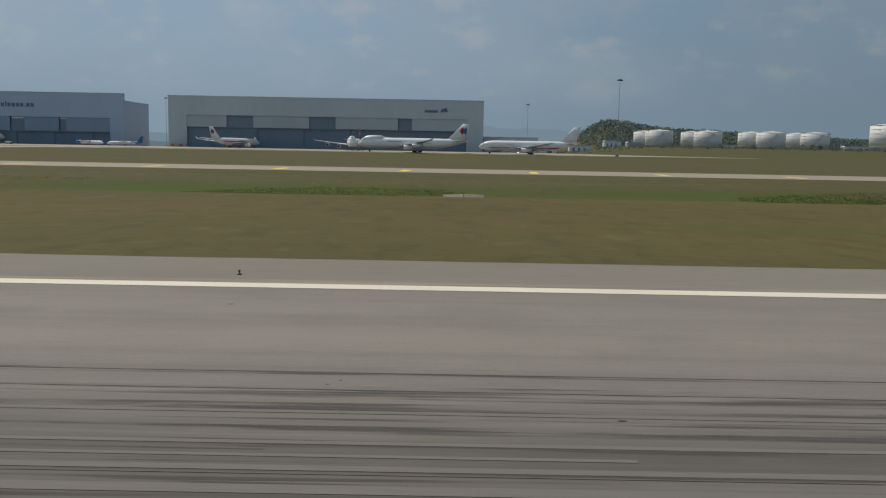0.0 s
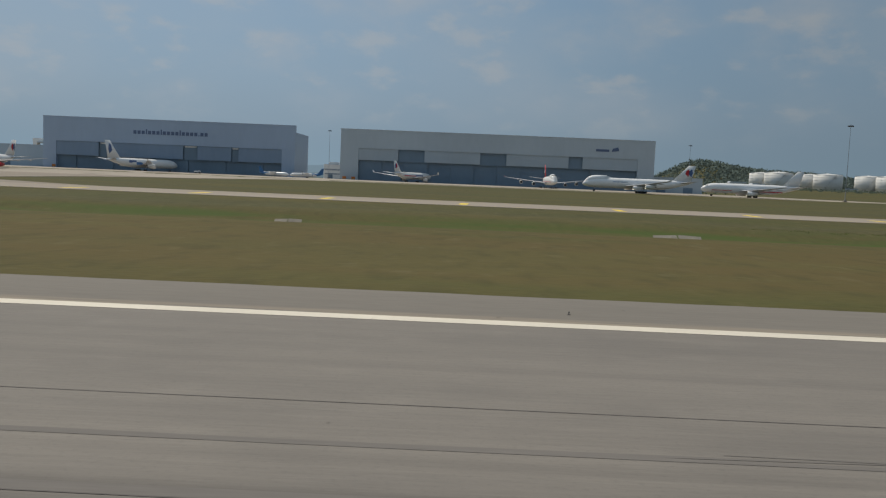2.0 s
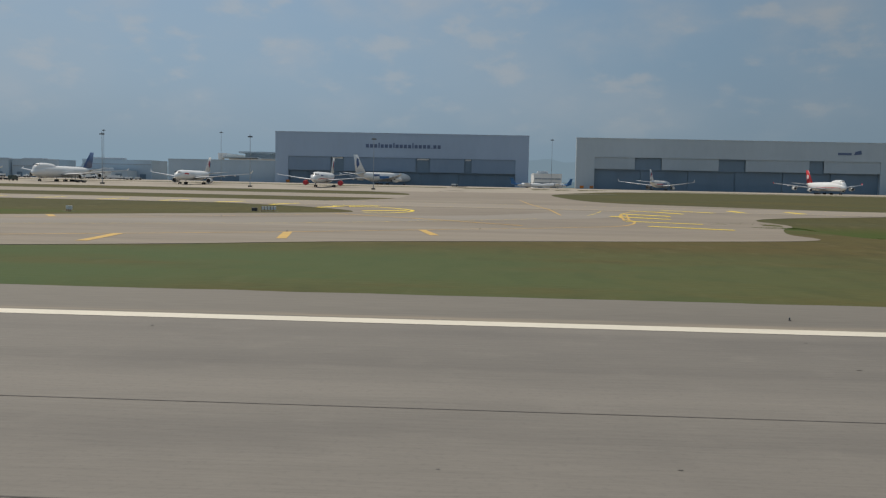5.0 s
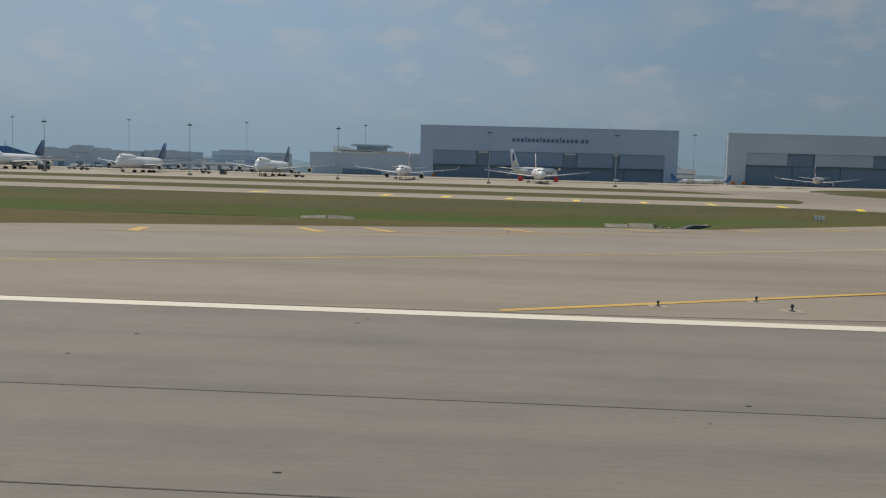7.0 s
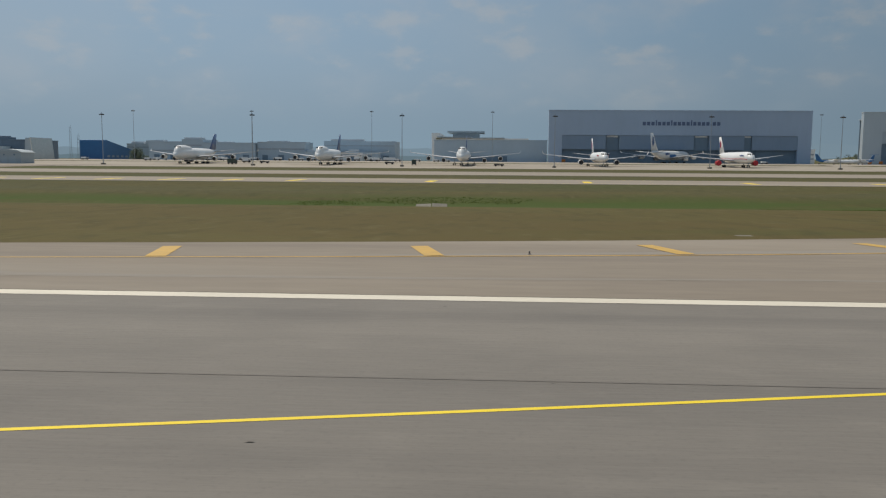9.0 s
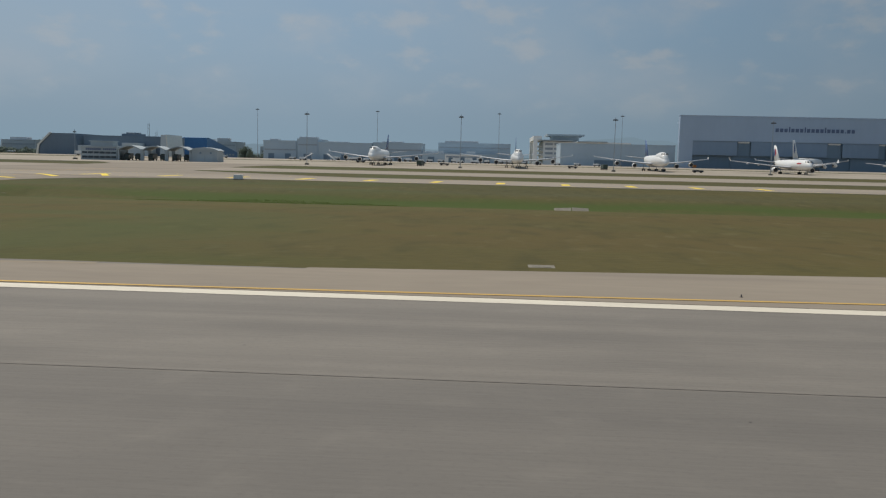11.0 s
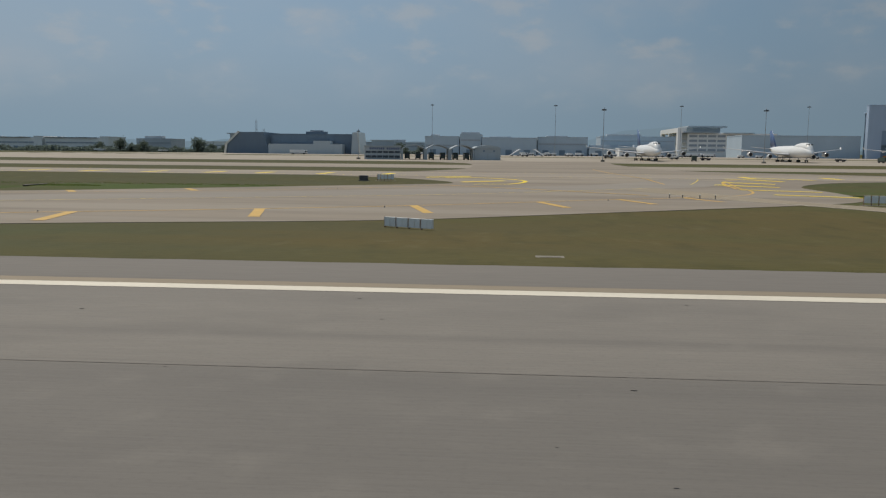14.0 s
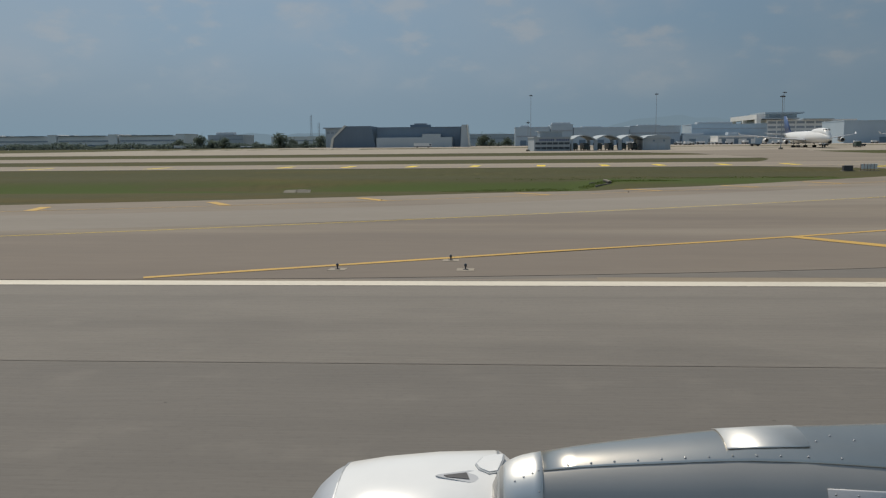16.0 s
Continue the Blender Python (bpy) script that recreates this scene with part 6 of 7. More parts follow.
def back_panels(a, b, h, n, label, sink=0.0):
    """A row of sign boxes seen from their white backs, from point a to point b."""
    a, b = Vector((*a, 0)), Vector((*b, 0))
    d = b - a
    root = thing("sign_row", label, "sign")
    w = d.length / n
    for i in range(n):
        p = part("panel", box(i * w + 0.06, (i + 1) * w - 0.06, -0.1, 0.1, 0.3, 0.3 + h, 0.02), SIGN_WHITE, root)
        part("rib", box(i * w + w / 2 - 0.03, i * w + w / 2 + 0.03, -0.13, -0.1, 0.32, 0.28 + h), SIGN_WHITE, p)
        part("leg", box(i * w + 0.0, i * w + 0.1, -0.05, 0.05, -0.05, 0.3 + h), BROWN, root, "brown steel leg")
    part("base", box(-0.3, d.length + 0.3, -0.5, 0.5, -0.15, 0.04, 0.02), SLAB, root, "concrete base slab")
    m = (a + b) / 2
    root.matrix_world = pose(a.x, a.y, ground_z(m.x, m.y) - 0.02 - sink, 0, 0, math.degrees(math.atan2(d.y, d.x)))
    return root


back_panels((-367.7, 58.2), (-364.0, 56.2), 0.66, 4, "row of white-backed taxiway sign boxes on brown legs", 0.2)
back_panels((-317.6, 98.4), (-313.7, 97.6), 0.85, 5, "row of white-backed taxiway sign boxes on grass")
back_panels((-383.2, 155.5), (-380.0, 156.0), 0.95, 5, "short row of white-backed taxiway sign boxes")
back_panels((166.6, 84.6), (170.6, 84.0), 0.62, 4, "row of white-backed taxiway sign boxes on grass")
back_panels((167.4, 101.0), (171.2, 100.2), 0.66, 5, "row of white-backed taxiway sign boxes on grass")
back_panels((51.0, 130.6), (52.4, 129.8), 0.62, 3, "short row of white-backed taxiway sign boxes")
back_panels((78.9, 146.0), (81.5, 146.5), 0.62, 5, "short row of white-backed taxiway sign boxes")
cab_box = thing("equipment_box", "small white equipment box beside the taxiway", "cabinet")
part("body", box(-0.9, 0.9, -0.5, 0.5, 0.1, 1.0, 0.05), SIGN_WHITE, cab_box)
part("door", box(-0.8, 0.8, -0.53, -0.5, 0.2, 0.9), SIGN_WHITE, cab_box)
part("base", box(-1.2, 1.2, -0.8, 0.8, -0.1, 0.096), SLAB, cab_box)
cab_box.matrix_world = pose(-267, 170.5, ground_z(-267, 170.5))
dark_box = thing("equipment_box", "small dark equipment cabinet on the grass island", "cabinet")
part("body", box(-0.8, 0.8, -0.45, 0.45, 0.1, 1.0, 0.05), DARK_METAL, dark_box)
part("door", box(-0.7, 0.7, -0.48, -0.45, 0.2, 0.9), DARK_METAL, dark_box)
part("base", box(-1.0, 1.0, -0.7, 0.7, -0.1, 0.096), SLAB, dark_box)
dark_box.matrix_world = pose(-385.7, 155.0, ground_z(-385.7, 155.0))
copy_thing(dark_box, pose(77.4, 147.0, ground_z(77.4, 147.0)) @ Matrix.Scale(0.6, 4))


def edge_light(at, label, tall=0.36, mat=None):
    root = thing("edge_light", label, "airfield light", "airfield edge lights")
    part("base_plate", lathe([(0, 0.15), (0.03, 0.15), (0.045, 0.06)], 12, "Z"), DARK_METAL, root)
    part("stem", tube((0, 0, 0.05), (0, 0, tall * 0.6), 0.04, 0.04, 8), DARK_METAL, root)
    part("lamp_body", lathe([(tall * 0.55, 0.06), (tall * 0.62, 0.075), (tall * 0.85, 0.075)], 12, "Z"), DARK_METAL, root)
    part("lens", lathe([(tall * 0.85, 0.07), (tall, 0.055), (tall * 1.08, 0.02)], 12, "Z"), mat or GLASS_DARK, root, "small glass lens")
    root.matrix_world = at
    return root


def lay(x, y):
    return pose(x, y, ground_z(x, y) + 0.02)


light = edge_light(lay(429.5, 29.9) @ Matrix.Scale(0.62, 4), "short black elevated light beside the paved edge", 0.24)
for x in (369.5, 309.5, 249.7, 189, 129, 67.8, -204, -234.9, -293.5, -383.7, -417.2, 489, 549):
    copy_thing(light, lay(x, 30.1) @ Matrix.Scale(0.62, 4))
pad_light = edge_light(lay(11.55, 30.8) @ Matrix.Scale(0.85, 4), "short black light on a square concrete pad beside the exit", 0.3)
part("pad", box(-0.46, 0.46, -0.46, 0.46, -0.06, 0.012, 0.01), CONCRETE, pad_light, "square concrete pad")
for x, y in ((10.95, 33.0), (6.65, 30.9), (12.3 - 463, 30.65), (11.6 - 463, 33.2), (7.4 - 463, 30.7)):
    copy_thing(pad_light, lay(x, y) @ Matrix.Scale(0.85, 4))
for x, y in ((32, 44.3), (52.6, 56.9), (74.1, 71.5), (97.3, 87.0), (118, 104), (38.7 - 463, 48.9), (65.6 - 463, 64.8), (92.1 - 463, 80.2), (116.5 - 463, 101)):
    copy_thing(light, lay(x, y))
for ox in (0.0, -463.0):
    for x, y in ( (78.5, 124.2), (28.3, 94.2), (2.3, 79.0), (-57.7, 54.6), (-84.4, 47.2), (-107.8, 42.0), (-135, 37.2)):
        copy_thing(light, lay(x + ox, y))
post = edge_light(lay(-337, 112), "taller white-topped marker light at the road junction", 0.5, SIGN_WHITE)
for x, y in ((-335.4, 111.4), (-333.2, 111.2), (-331.5, 109.9)):
    copy_thing(post, lay(x, y))


def drain_slab(x, y, lx, ly, label):
    root = thing("drain_slab", label, "drain cover", "concrete drain covers in the grass")
    n = max(2, int(lx / 1.4))
    part("kerb", box(-lx / 2 - 0.15, lx / 2 + 0.15, -ly / 2 - 0.15, ly / 2 + 0.15, -0.3, 0.012, 0.01), SLAB, root)
    for i in range(n):
        part("cover", box(-lx / 2 + lx * i / n + 0.03, -lx / 2 + lx * (i + 1) / n - 0.03, -ly / 2, ly / 2, 0.014, 0.03, 0.006), SLAB, root)
    root.matrix_world = pose(x, y, ground_z(x, y) - 0.02)


for x, y, lx, ly in ((399.3, 37.6, 1.1, 0.8), (191, 38.5, 1.6, 1.0), (219.2, 42.6, 1.8, 1.1), (-210.8, 37.8, 1.5, 1.2), (55, 35.6, 1.5, 0.7), (58.6, 44.3, 0.9, 0.8), (68.6, 38.0, 0.9, 0.6), (-92.3, 57.4, 1.3, 0.8), (-311.2, 48.2, 0.9, 0.6), (-308.4, 46.0, 0.8, 0.6), (-357, 38.9, 1.7, 0.9), (-337, 36.6, 1.3, 0.7), (-407, 38.2, 2.4, 1.2), (-425.5, 36.2, 2.0, 0.9), (204, 146, 4.5, 2.0), (205, 153, 4, 2.5)):
    drain_slab(x, y, lx * (0.62 if y < 100 else 1), ly * (0.62 if y < 100 else 1), "weathered concrete drain cover flush in the grass")


def ditch_lining(x, y, w, label):
    """Tilted concrete slabs that line the ditch."""
    root = thing("ditch_lining", label, "concrete slab", "concrete ditch linings")
    for i, s in enumerate((-0.5, 0.5)):
        bm = box(-w * 0.25, w * 0.25, -0.6, 0.6, -0.08, 0.05, 0.03)
        bmesh.ops.transform(bm, matrix=pose(s * w * 0.53, 0, 0.16, 22 + 7 * i, 5 * s, 6 * s), verts=bm.verts)
        part("slab", bm, SLAB, root)
    part("lip", box(-w * 0.5, w * 0.5, -0.75, -0.6, -0.1, 0.03, 0.02), SLAB, root)
    root.matrix_world = pose(x, y, ground_z(x, y) + 0.06)


for x, w in ((440, 6.0), (338.2, 7.0), (279.5, 4.0), (211.5, 3.6), (-24, 8.0), (-118.4, 4.6), (-201.5, 5.0), (-545, 5), (-480, 4)):
    ditch_lining(x, 123.5, w, "cracked concrete slabs lining the drainage ditch")


def culvert(x, heading, label, sink=0.5):
    root = thing("culvert", label, "culvert", "culvert mouths")
    part("headwall", box(-0.25, 0.25, -3.2, 3.2, 0.6, 0.74, 0.04), SLAB, root)
    # Solid block, coloured black for the darkness inside the mouth.
    part("mouth", box(-0.1, 0.35, -2.8, 2.8, -0.8, 0.596), CULVERT_SHADE, root, "black block for the shade in the culvert mouth")
    for s in (-1, 1):
        bm = box(-0.2, 2.4, -0.1, 0.1, -0.8, 0.45, 0.03)
        bmesh.ops.transform(bm, matrix=pose(0, s * 3.1, 0, 0, 6, s * 22), verts=bm.verts)
        part("wing_wall", bm, SLAB, root)
    root.matrix_world = pose(x, 125, ground_z(x, 125) - sink, 0, 0, heading)


culvert(170, 0, "concrete culvert mouth at the end of the ditch")
culvert(-294.6, 0, "concrete culvert mouth at the end of the ditch")


def broken_culvert():
    """The collapsed end of the ditch: flat slabs, rubble, a dark leaning apron slab and its pale kerb."""
    rnd = random.Random(12)
    root = thing("broken_culvert", "broken culvert with a dark leaning slab and rubble in the ditch", "culvert")
    for x0, x1, z0, z1, tip in ((18.2, 21.6, -2.2, -2.12, 14), (21.8, 25.4, -2.14, -1.98, 20)):
        bm = box(x0, x1, -1.1, 1.1, z0 - 0.1, z0 + 0.08, 0.03)
        bmesh.ops.transform(bm, matrix=Matrix.Translation((0, 125.5, z0)) @ Matrix.Rotation(radians(tip), 4, "X") @ Matrix.Translation((0, 0, -z0)), verts=bm.verts)
        part("slab", bm, SLAB, root)
    part("apron_slab", prism([(29.0, -3.2), (29.0, -2.35), (31.1, -1.66), (33.2, -1.64), (35.8, -2.3), (35.8, -3.2)], 124.2, 126.4), SLATE, root, "dark blue-grey leaning slab")
    part("kerb", prism([(32.9, -1.63), (33.3, -1.56), (36.2, -2.24), (36.2, -2.36)], 123.9, 126.6), SLAB, root, "pale concrete kerb")
    for i in range(26):
        bm = bmesh.new()
        bmesh.ops.create_icosphere(bm, subdivisions=1, radius=rnd.uniform(0.14, 0.34))
        for v in bm.verts:
            v.co += Vector((rnd.uniform(-1, 1), rnd.uniform(-1, 1), rnd.uniform(-1, 1))) * 0.09
            v.co.z *= 0.5
        rx, ry = rnd.uniform(25.6, 30.4), rnd.uniform(123.4, 127)
        bmesh.ops.translate(bm, verts=bm.verts, vec=(rx, ry, ground_z(rx, ry) + rnd.uniform(0.02, 0.5) + 0.12))
        part("stone", bm, SLAB, root)


broken_culvert()
culvert(-433, 180, "concrete culvert mouth at the end of the ditch")


# ---------------------------------------------------------------- ground vehicles
def stairs(at):
    root = thing("passenger_stairs", "white mobile passenger stairs on the apron", "stairs", "mobile stairs")
    part("chassis", box(-4, 4, -1.1, 1.1, 0.5, 0.9), VEHICLE_WHITE, root)
    part("ramp", prism([(-4, 0.9), (-3.2, 0.9), (3.6, 4.6), (4.4, 4.6), (4.4, 5.0), (3.2, 5.0)], -0.9, 0.9), VEHICLE_WHITE, root)
    for k in range(14):
        t = k / 13
        part("tread", box(-3.6 + 6.8 * t, -3.2 + 6.8 * t, -0.85, 0.85, 1.2 + 3.7 * t, 1.3 + 3.7 * t), STEEL, root)
    for s in (-1, 1):
        part("handrail", tube((-3.8, s * 0.95, 2.1), (3.4, s * 0.95, 6.0), 0.06, 0.06, 6), STEEL, root)
        part("prop", tube((2.8, s * 0.8, 0.9), (3.4, s * 0.8, 4.5), 0.12, 0.12, 6), STEEL, root)
        for x in (-2.8, 2.6):
            part("wheel", lathe([(s * 1.0 - 0.15, 0.45), (s * 1.0 + 0.15, 0.45)], 12, "Y", (x, 0, 0.45)), RUBBER, root)
    root.matrix_world = at


stairs(stand(-351, 600, 30))
stairs(stand(-334, 602, 150))
bus = truck(stand(-500, 560, 5), "white airside bus beside the apron", VEHICLE_WHITE, 12, 3.1, 2.0, True, "bus", "bus", "airside buses")
copy_thing(bus, stand(-205, 690, 3))
copy_thing(bus, stand(-192, 692, 3))
copy_thing(bus, stand(-765, 806, 5))
van = truck(stand(-258, 500, 10), "small white service van on the apron", VEHICLE_WHITE, 5.0, 2.1, 1.6, True, "van", "van", "service vans")
for x, y, a in ((-310, 620, 20), (-300, 650, 0), (-328, 640, 5), (-372, 640, 0), (-150, 640, 10), (-165, 645, 0), (-140, 600, 0), (-700, 802, 0), (-690, 790, 5), (-420, 620, 0), (-240, 640, 0), (-226, 636, 0), (-180, 640, 3), (100, 640, 0), (-345, 560, 15)):
    copy_thing(van, stand(x, y, a))
rng = random.Random(77)
for i in range(16):
    x, y = -345 + i * 9.5 + rng.uniform(-3, 3), rng.uniform(655, 700)
    copy_thing(van, stand(x, y, rng.choice((0, 90, 180)) + rng.uniform(-8, 8)) @ Matrix.Scale(rng.uniform(0.95, 1.4), 4))
tug = truck(stand(-243, 486, 10), "low dark aircraft tug parked beside a jet", DARK_METAL, 5.5, 1.5, 2.4, True, "aircraft_tug", "tug", "aircraft tugs")
for x, y, a in ((-296, 505, 0), (-168, 485, 0), (-104, 452, 0)):
    copy_thing(tug, stand(x, y, a))
loader = truck(stand(-255, 462, 80), "dark high loader beside the stored jet", VEHICLE_DARK, 7.5, 3.2, 2.0, True, "cargo_loader", "loader", "cargo loaders")
copy_thing(loader, stand(-152, 468, 95))
for x, y in ((206, 702), (-46, 705), (214, 700)):
    cone = thing("orange_barrier", "orange safety barrier at the hangar corner", "barrier", "orange barriers")
    part("board", box(-1.6, 1.6, -0.1, 0.1, 0.5, 2.6, 0.05), ORANGE, cone)
    part("foot", box(-1.5, 1.5, -0.5, 0.5, 0, 0.2), RUBBER, cone)
    cone.matrix_world = stand(x, y, 0)


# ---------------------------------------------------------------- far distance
# Self-lit flat sheets; daylight and haze are set into the glow colour.
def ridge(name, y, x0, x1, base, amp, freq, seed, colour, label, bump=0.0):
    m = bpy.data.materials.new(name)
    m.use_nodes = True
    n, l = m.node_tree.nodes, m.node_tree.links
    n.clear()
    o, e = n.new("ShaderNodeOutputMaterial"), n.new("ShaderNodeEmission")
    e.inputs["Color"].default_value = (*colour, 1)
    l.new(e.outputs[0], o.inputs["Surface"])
    verts, faces = [], []
    k = 240
    for i in range(k + 1):
        x = x0 + (x1 - x0) * i / k
        h = base + amp * (noise.fractal((x * freq, seed, 0), 0.7, 2.1, 5) * 0.5 + 0.5)
        h += bump * (math.exp(-((x - 420) / 420.0) ** 2) + 0.6 * math.exp(-((x - 1050) / 500.0) ** 2))
        verts += [(x, y, -20), (x, y, max(4.0, h))]
    faces = [(2 * i, 2 * i + 2, 2 * i + 3, 2 * i + 1) for i in range(k)]
    me = bpy.data.meshes.new(name)
    me.from_pydata(verts, [], faces)
    me.materials.append(m)
    return tagged(new(name, me), label, "distance", kind="structure")


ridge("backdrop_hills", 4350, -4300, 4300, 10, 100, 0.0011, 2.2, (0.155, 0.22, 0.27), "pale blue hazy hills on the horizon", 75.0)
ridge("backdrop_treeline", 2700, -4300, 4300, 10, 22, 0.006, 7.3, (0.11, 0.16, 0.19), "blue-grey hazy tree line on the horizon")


# ---------------------------------------------------------------- engine under the aircraft's own wing, as it stands at the end of the roll
def turned(profile, yc, zc, n=48, a0=0.0, a1=360.0):
    """A body turned about a line along x, over part of a circle; (x, radius) pairs."""
    bm = bmesh.new()
    rows = []
    for x, r in profile:
        rows.append([bm.verts.new((x, yc + math.cos(radians(a0 + (a1 - a0) * i / n)) * r, zc + math.sin(radians(a0 + (a1 - a0) * i / n)) * r)) for i in range(n + 1)])
    for p, q in zip(rows, rows[1:]):
        for i in range(n):
            bm.faces.new((p[i], p[i + 1], q[i + 1], q[i]))
    bmesh.ops.remove_doubles(bm, verts=bm.verts, dist=1e-5)
    bmesh.ops.recalc_face_normals(bm, faces=bm.faces)
    return bm


EX, EYC, EZC = PATH[-1][1], 5.0, 1.59
engine = thing("jet_engine", "white jet engine nacelle with a bare metal pylon fairing", "jet engine")
part("inlet_lip", turned([(EX - 1.24, 0.62), (EX - 1.25, 0.68), (EX - 1.225, 0.78), (EX - 1.165, 0.87), (EX - 1.085, 0.945), (EX - 1.004, 0.99)], EYC, EZC), METAL_DULL, engine, "dull metal inlet lip", True)
part("inlet_duct", turned([(EX - 1.24, 0.62), (EX - 1.1, 0.6), (EX - 0.7, 0.66)], EYC, EZC), AIR_GREY, engine, "", True)
part("fan", lathe([(EX - 0.7, 0.66), (EX - 0.75, 0.2), (EX - 1.0, 0.02)], 32, "X", (0, EYC, EZC)), DARK_METAL, engine)
cowl = part("fan_cowl", turned([(EX - 1.0, 0.992), (EX - 0.985, 1.0), (EX - 0.75, 1.04), (EX - 0.4, 1.075), (EX - 0.02, 1.09), (EX - 0.005, 1.085)], EYC, EZC), AIR_GLOSS, engine, "glossy white fan cowl", True)
part("cowl_seam", turned([(EX - 1.006, 0.985), (EX - 1.004, 0.998), (EX - 0.994, 0.998), (EX - 0.992, 0.985)], EYC, EZC), STEEL, cowl)
part("cowl_seam", turned([(EX - 0.003, 1.06), (EX + 0.0, 1.088), (EX + 0.008, 1.088), (EX + 0.01, 1.06)], EYC, EZC), STEEL, cowl)
rear = part("rear_cowl", turned([(EX + 0.012, 1.085), (EX + 0.05, 1.06), (EX + 0.12, 1.0), (EX + 0.5, 0.96), (EX + 1.5, 0.9), (EX + 2.6, 0.76), (EX + 3.2, 0.62)], EYC, EZC), AIR_GLOSS, engine, "glossy white rear cowl", True)


def on_cowl(x, a, r):
    return (EX + x, EYC + math.cos(radians(a)) * r, EZC + math.sin(radians(a)) * r)


def cowl_patch(name, outline, r0, r1, mat, label=""):
    """A thin plate that follows the cowl; outline in (x, degrees)."""
    bm = bmesh.new()
    lo = [bm.verts.new(on_cowl(x, a, r0)) for x, a in outline]
    hi = [bm.verts.new(on_cowl(x, a, r1)) for x, a in outline]
    k = len(lo)
    for i in range(k):
        bm.faces.new((lo[i], lo[(i + 1) % k], hi[(i + 1) % k], hi[i]))
    mid = bm.verts.new(on_cowl(sum(x for x, a in outline) / k, sum(a for x, a in outline) / k, r1))
    for i in range(k):
        bm.faces.new((hi[i], hi[(i + 1) % k], mid))
    bmesh.ops.recalc_face_normals(bm, faces=bm.faces)
    return part(name, bm, mat, cowl, label)


drop = [(-0.38, 99.6), (-0.36, 98.9)] + [(-0.17 + 0.06 * math.sin(radians(t)), 99.6 + 3.6 * math.cos(radians(t))) for t in range(180, -1, -20)] + [(-0.36, 100.3)]
cowl_patch("inlet_scoop", drop, 1.03, 1.084, AIR_GREY, "grey tear-drop air scoop")
# Dark plate laid over the scoop in place of its shaded hollow.
cowl_patch("scoop_opening", [(-0.33, 99.6), (-0.19, 97.8), (-0.17, 101.6), (-0.31, 100.6)], 1.04, 1.088, DARK_METAL, "dark plate for the shade inside the scoop")
flap = [(-0.13, 92.5), (-0.09, 86.5), (-0.02, 83.5), (0.035, 83.0), (0.03, 89.0), (0.0, 97.0), (-0.05, 98.0), (-0.11, 95.5)]
cowl_patch("panel_gap", [(-0.045 + (x + 0.045) * 1.13, 90.6 + (a - 90.6) * 1.13) for x, a in flap], 1.03, 1.094, STEEL, "dark gap round the access panel")
cowl_patch("access_panel", flap, 1.03, 1.099, AIR_GLOSS, "rounded white access panel")
# bare metal fairing that rises from the cowl into the wing's leading edge
FAIRING = ((-0.03, 4.68, 2.66, 2.4, 0.12), (0.02, 4.68, 2.76, 2.36, 0.2), (0.085, 4.675, 2.803, 2.36, 0.225), (0.165, 4.67, 2.833, 2.34, 0.24), (0.27, 4.66, 2.858, 2.32, 0.25), (0.47, 4.66, 2.894, 2.28, 0.28), (0.72, 4.67, 2.924, 2.23, 0.32), (1.05, 4.68, 2.96, 2.17, 0.36), (1.34, 4.7, 2.988, 2.11, 0.39), (1.7, 4.72, 3.0, 2.05, 0.42), (2.25, 4.78, 2.998, 1.94, 0.48), (3.4, 4.9, 2.99, 1.76, 0.58))


def soft_square(a, e=0.9):
    c, s = math.cos(a), math.sin(a)
    return math.copysign(abs(c) ** e, c), math.copysign(abs(s) ** e, s)


secs = []
for x, yc, top, bot, w in FAIRING:
    c, hh = (top + bot) / 2, (top - bot) / 2
    ring_points = [soft_square(2 * math.pi * i / 48) for i in range(48)]
    secs.append([(EX + x, yc + p[0] * w, c + p[1] * hh) for p in ring_points])
fairing = part("pylon_fairing", loft(secs), PYLON_GREY, engine, "metal pylon fairing with the reflected ground put into its grey", True)


def fairing_point(x, a, out=0.0):
    """A place on the fairing's skin at x, at an angle round it, a little way out."""
    yc, top, bot, w = (float(np.interp(x, [f[0] for f in FAIRING], [f[k] for f in FAIRING])) for k in (1, 2, 3, 4))
    c, s = soft_square(radians(a))
    return (EX + x, yc + c * (w + out), (top + bot) / 2 + s * ((top - bot) / 2 + out))


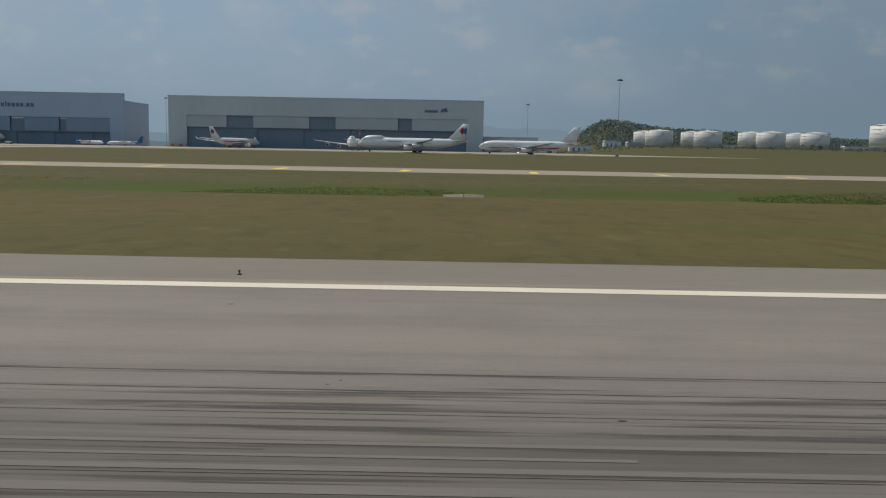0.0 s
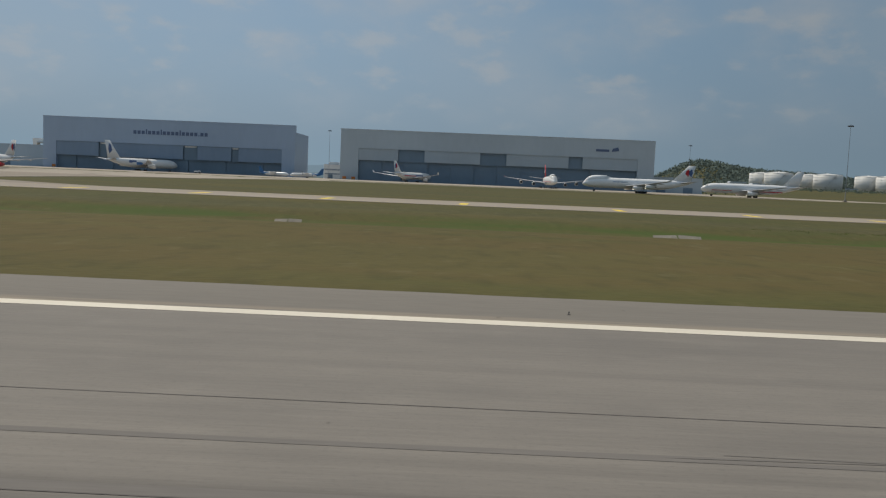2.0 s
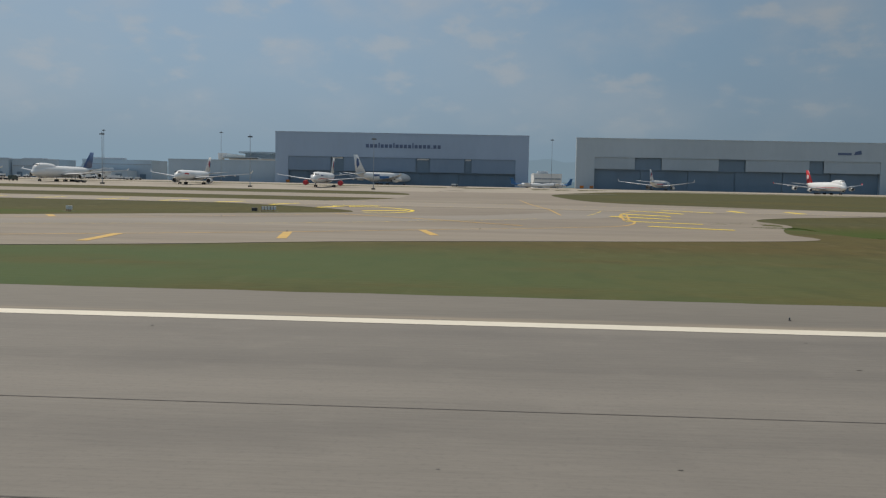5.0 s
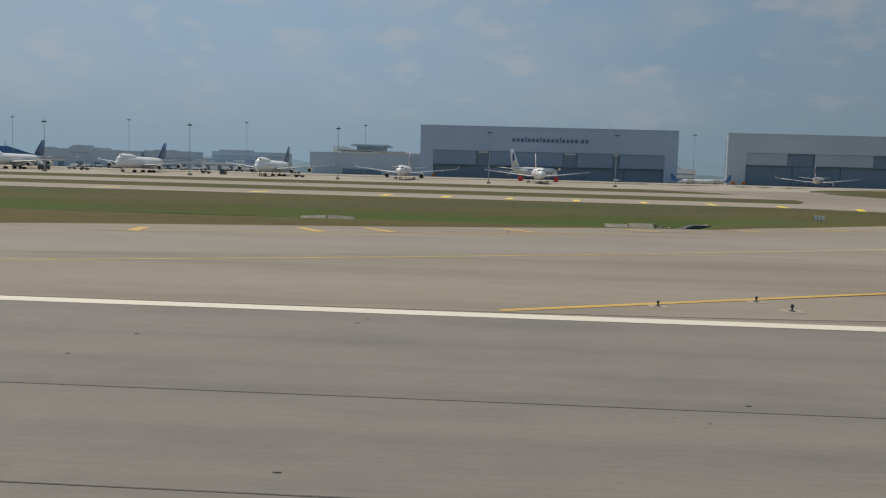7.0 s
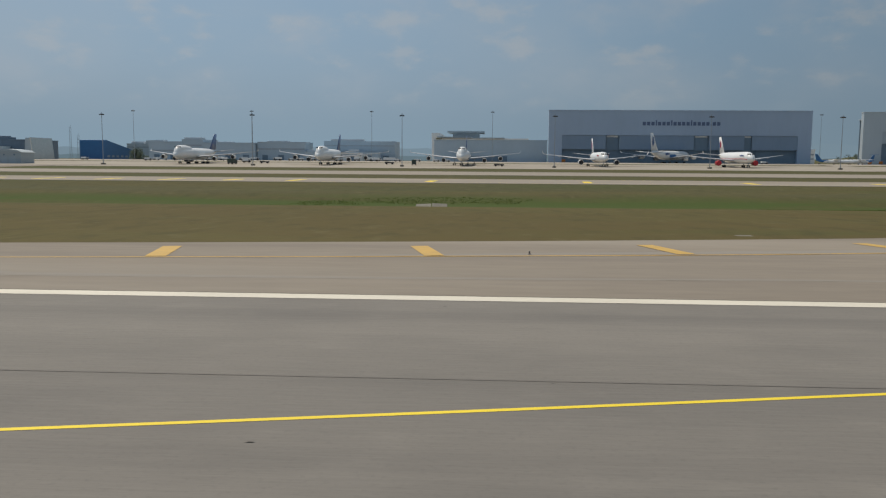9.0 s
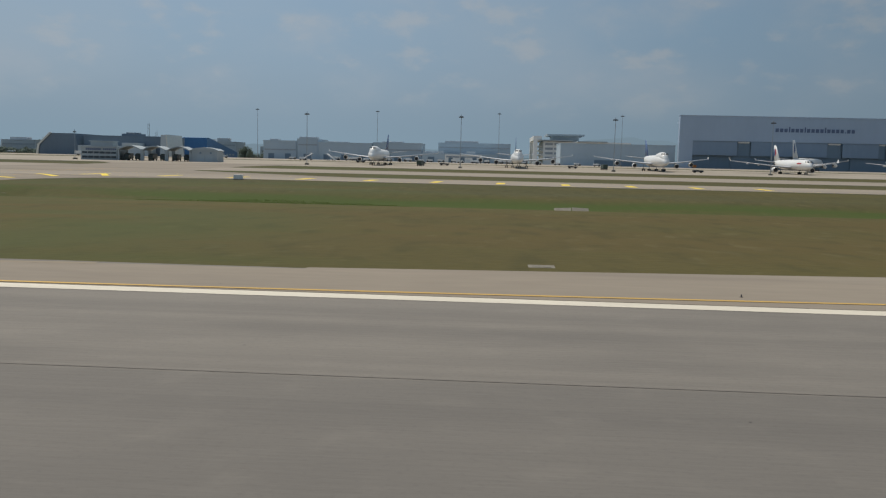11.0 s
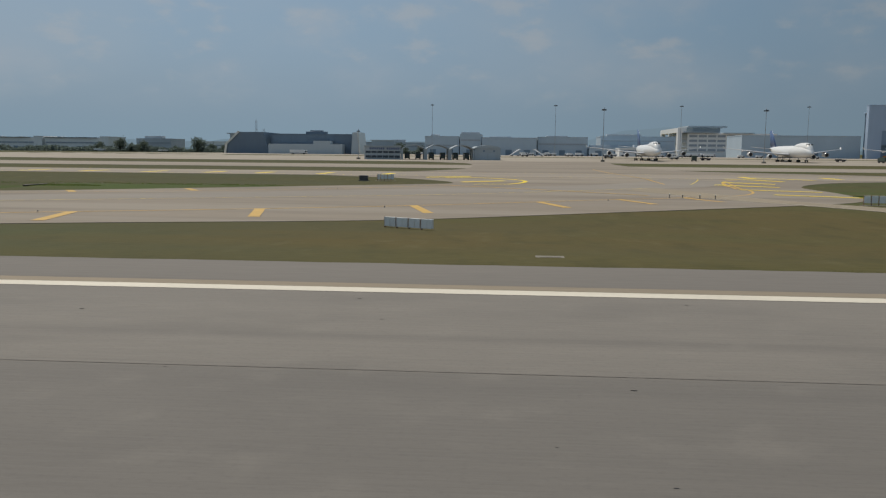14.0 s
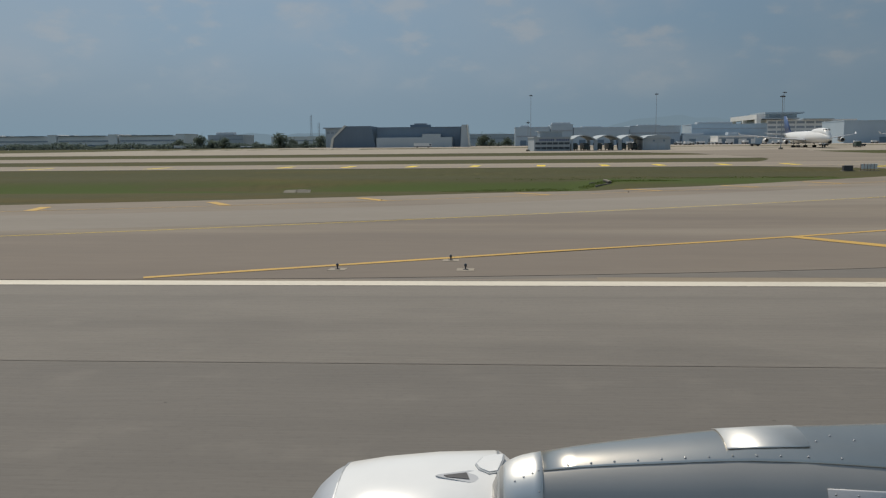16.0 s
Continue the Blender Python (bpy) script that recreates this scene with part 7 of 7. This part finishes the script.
def fairing_plate(name, x0, x1, a0, a1, out, mat, label, a1_end=None, k=2):
    """A thin sheet laid on the fairing's skin; its lower edge may slope from a1 to a1_end."""
    bm = bmesh.new()
    m = 30
    g = []
    for i in range(k + 1):
        low = a1 + ((a1_end if a1_end is not None else a1) - a1) * (i / k) ** 2
        g.append([bm.verts.new(fairing_point(x0 + (x1 - x0) * i / k, a0 + (low - a0) * j / m, out)) for j in range(m + 1)])
    for i in range(k):
        for j in range(m):
            bm.faces.new((g[i][j], g[i + 1][j], g[i + 1][j + 1], g[i][j + 1]))
    bmesh.ops.recalc_face_normals(bm, faces=bm.faces)
    bmesh.ops.solidify(bm, geom=bm.faces[:], thickness=-0.003)
    return part(name, bm, mat, fairing, label, True)


# Real seam; the metal above it is kept brighter to carry the highlight.
fairing_plate("leading_edge_cap", 0.262, 3.3, 40, 122, 0.002, METAL, "polished bare metal leading edge", 140, 16)
fairing_plate("nose_plate", 0.0, 0.258, 50, 172, 0.004, METAL_PALE, "bright riveted nose plate", None, 5)
fairing_plate("lower_plate", 0.09, 0.45, 180, 200, 0.004, AIR_GREY, "grey lower cover plate")
fairing_plate("joint_plate", 1.29, 1.75, 66, 112, 0.009, METAL_PALE, "bright overlapping joint plate")
fairing_plate("riveted_plate", 1.78, 2.7, 145, 178, 0.005, AIR_GREY, "grey riveted cover plate")
seam_angles = [(x, 122 + 18 * ((x - 0.262) / 3.04) ** 2 - 5) for x in (0.4, 0.53, 0.66, 0.79, 0.92, 1.05, 1.18, 1.31, 1.44, 1.57, 1.72, 1.9)]
rivets = [(0.1, 132), (0.15, 128), (0.2, 124), (0.235, 121), (0.1, 160), (0.235, 150), (0.235, 170)] + seam_angles + [(1.82 + 0.12 * i, 149) for i in range(7)] + [(1.82 + 0.12 * i, 174) for i in range(7)] + [(1.8, 105), (1.9, 98), (2.02, 104), (1.52, 90)] + [(0.34, 186), (0.42, 187)]
for x, a in rivets:
    bm = bmesh.new()
    bmesh.ops.create_icosphere(bm, subdivisions=1, radius=0.0075, matrix=Matrix.Translation(fairing_point(x, a, 0.005)))
    part("rivet", bm, STEEL, fairing)
bm = lathe([(4.3, 0.02), (4.303, 0.045), (4.306, 0.045)], 20, "Y", (EX + 1.46, 0, 2.72))
bmesh.ops.translate(bm, verts=bm.verts, vec=(0, fairing_point(1.46, 170, 0.006)[1] - 4.306, fairing_point(1.46, 170)[2] - 2.72))
part("round_cover", bm, AIR_GREY, fairing, "small round pale cover")

# ---------------------------------------------------------------- size of the whole place
for ob in list(scene.objects):
    if ob.parent is None and ob.type in {"MESH", "EMPTY", "FONT", "CURVE"}:
        ob.matrix_world = Matrix.Scale(SIZE, 4) @ ob.matrix_basis
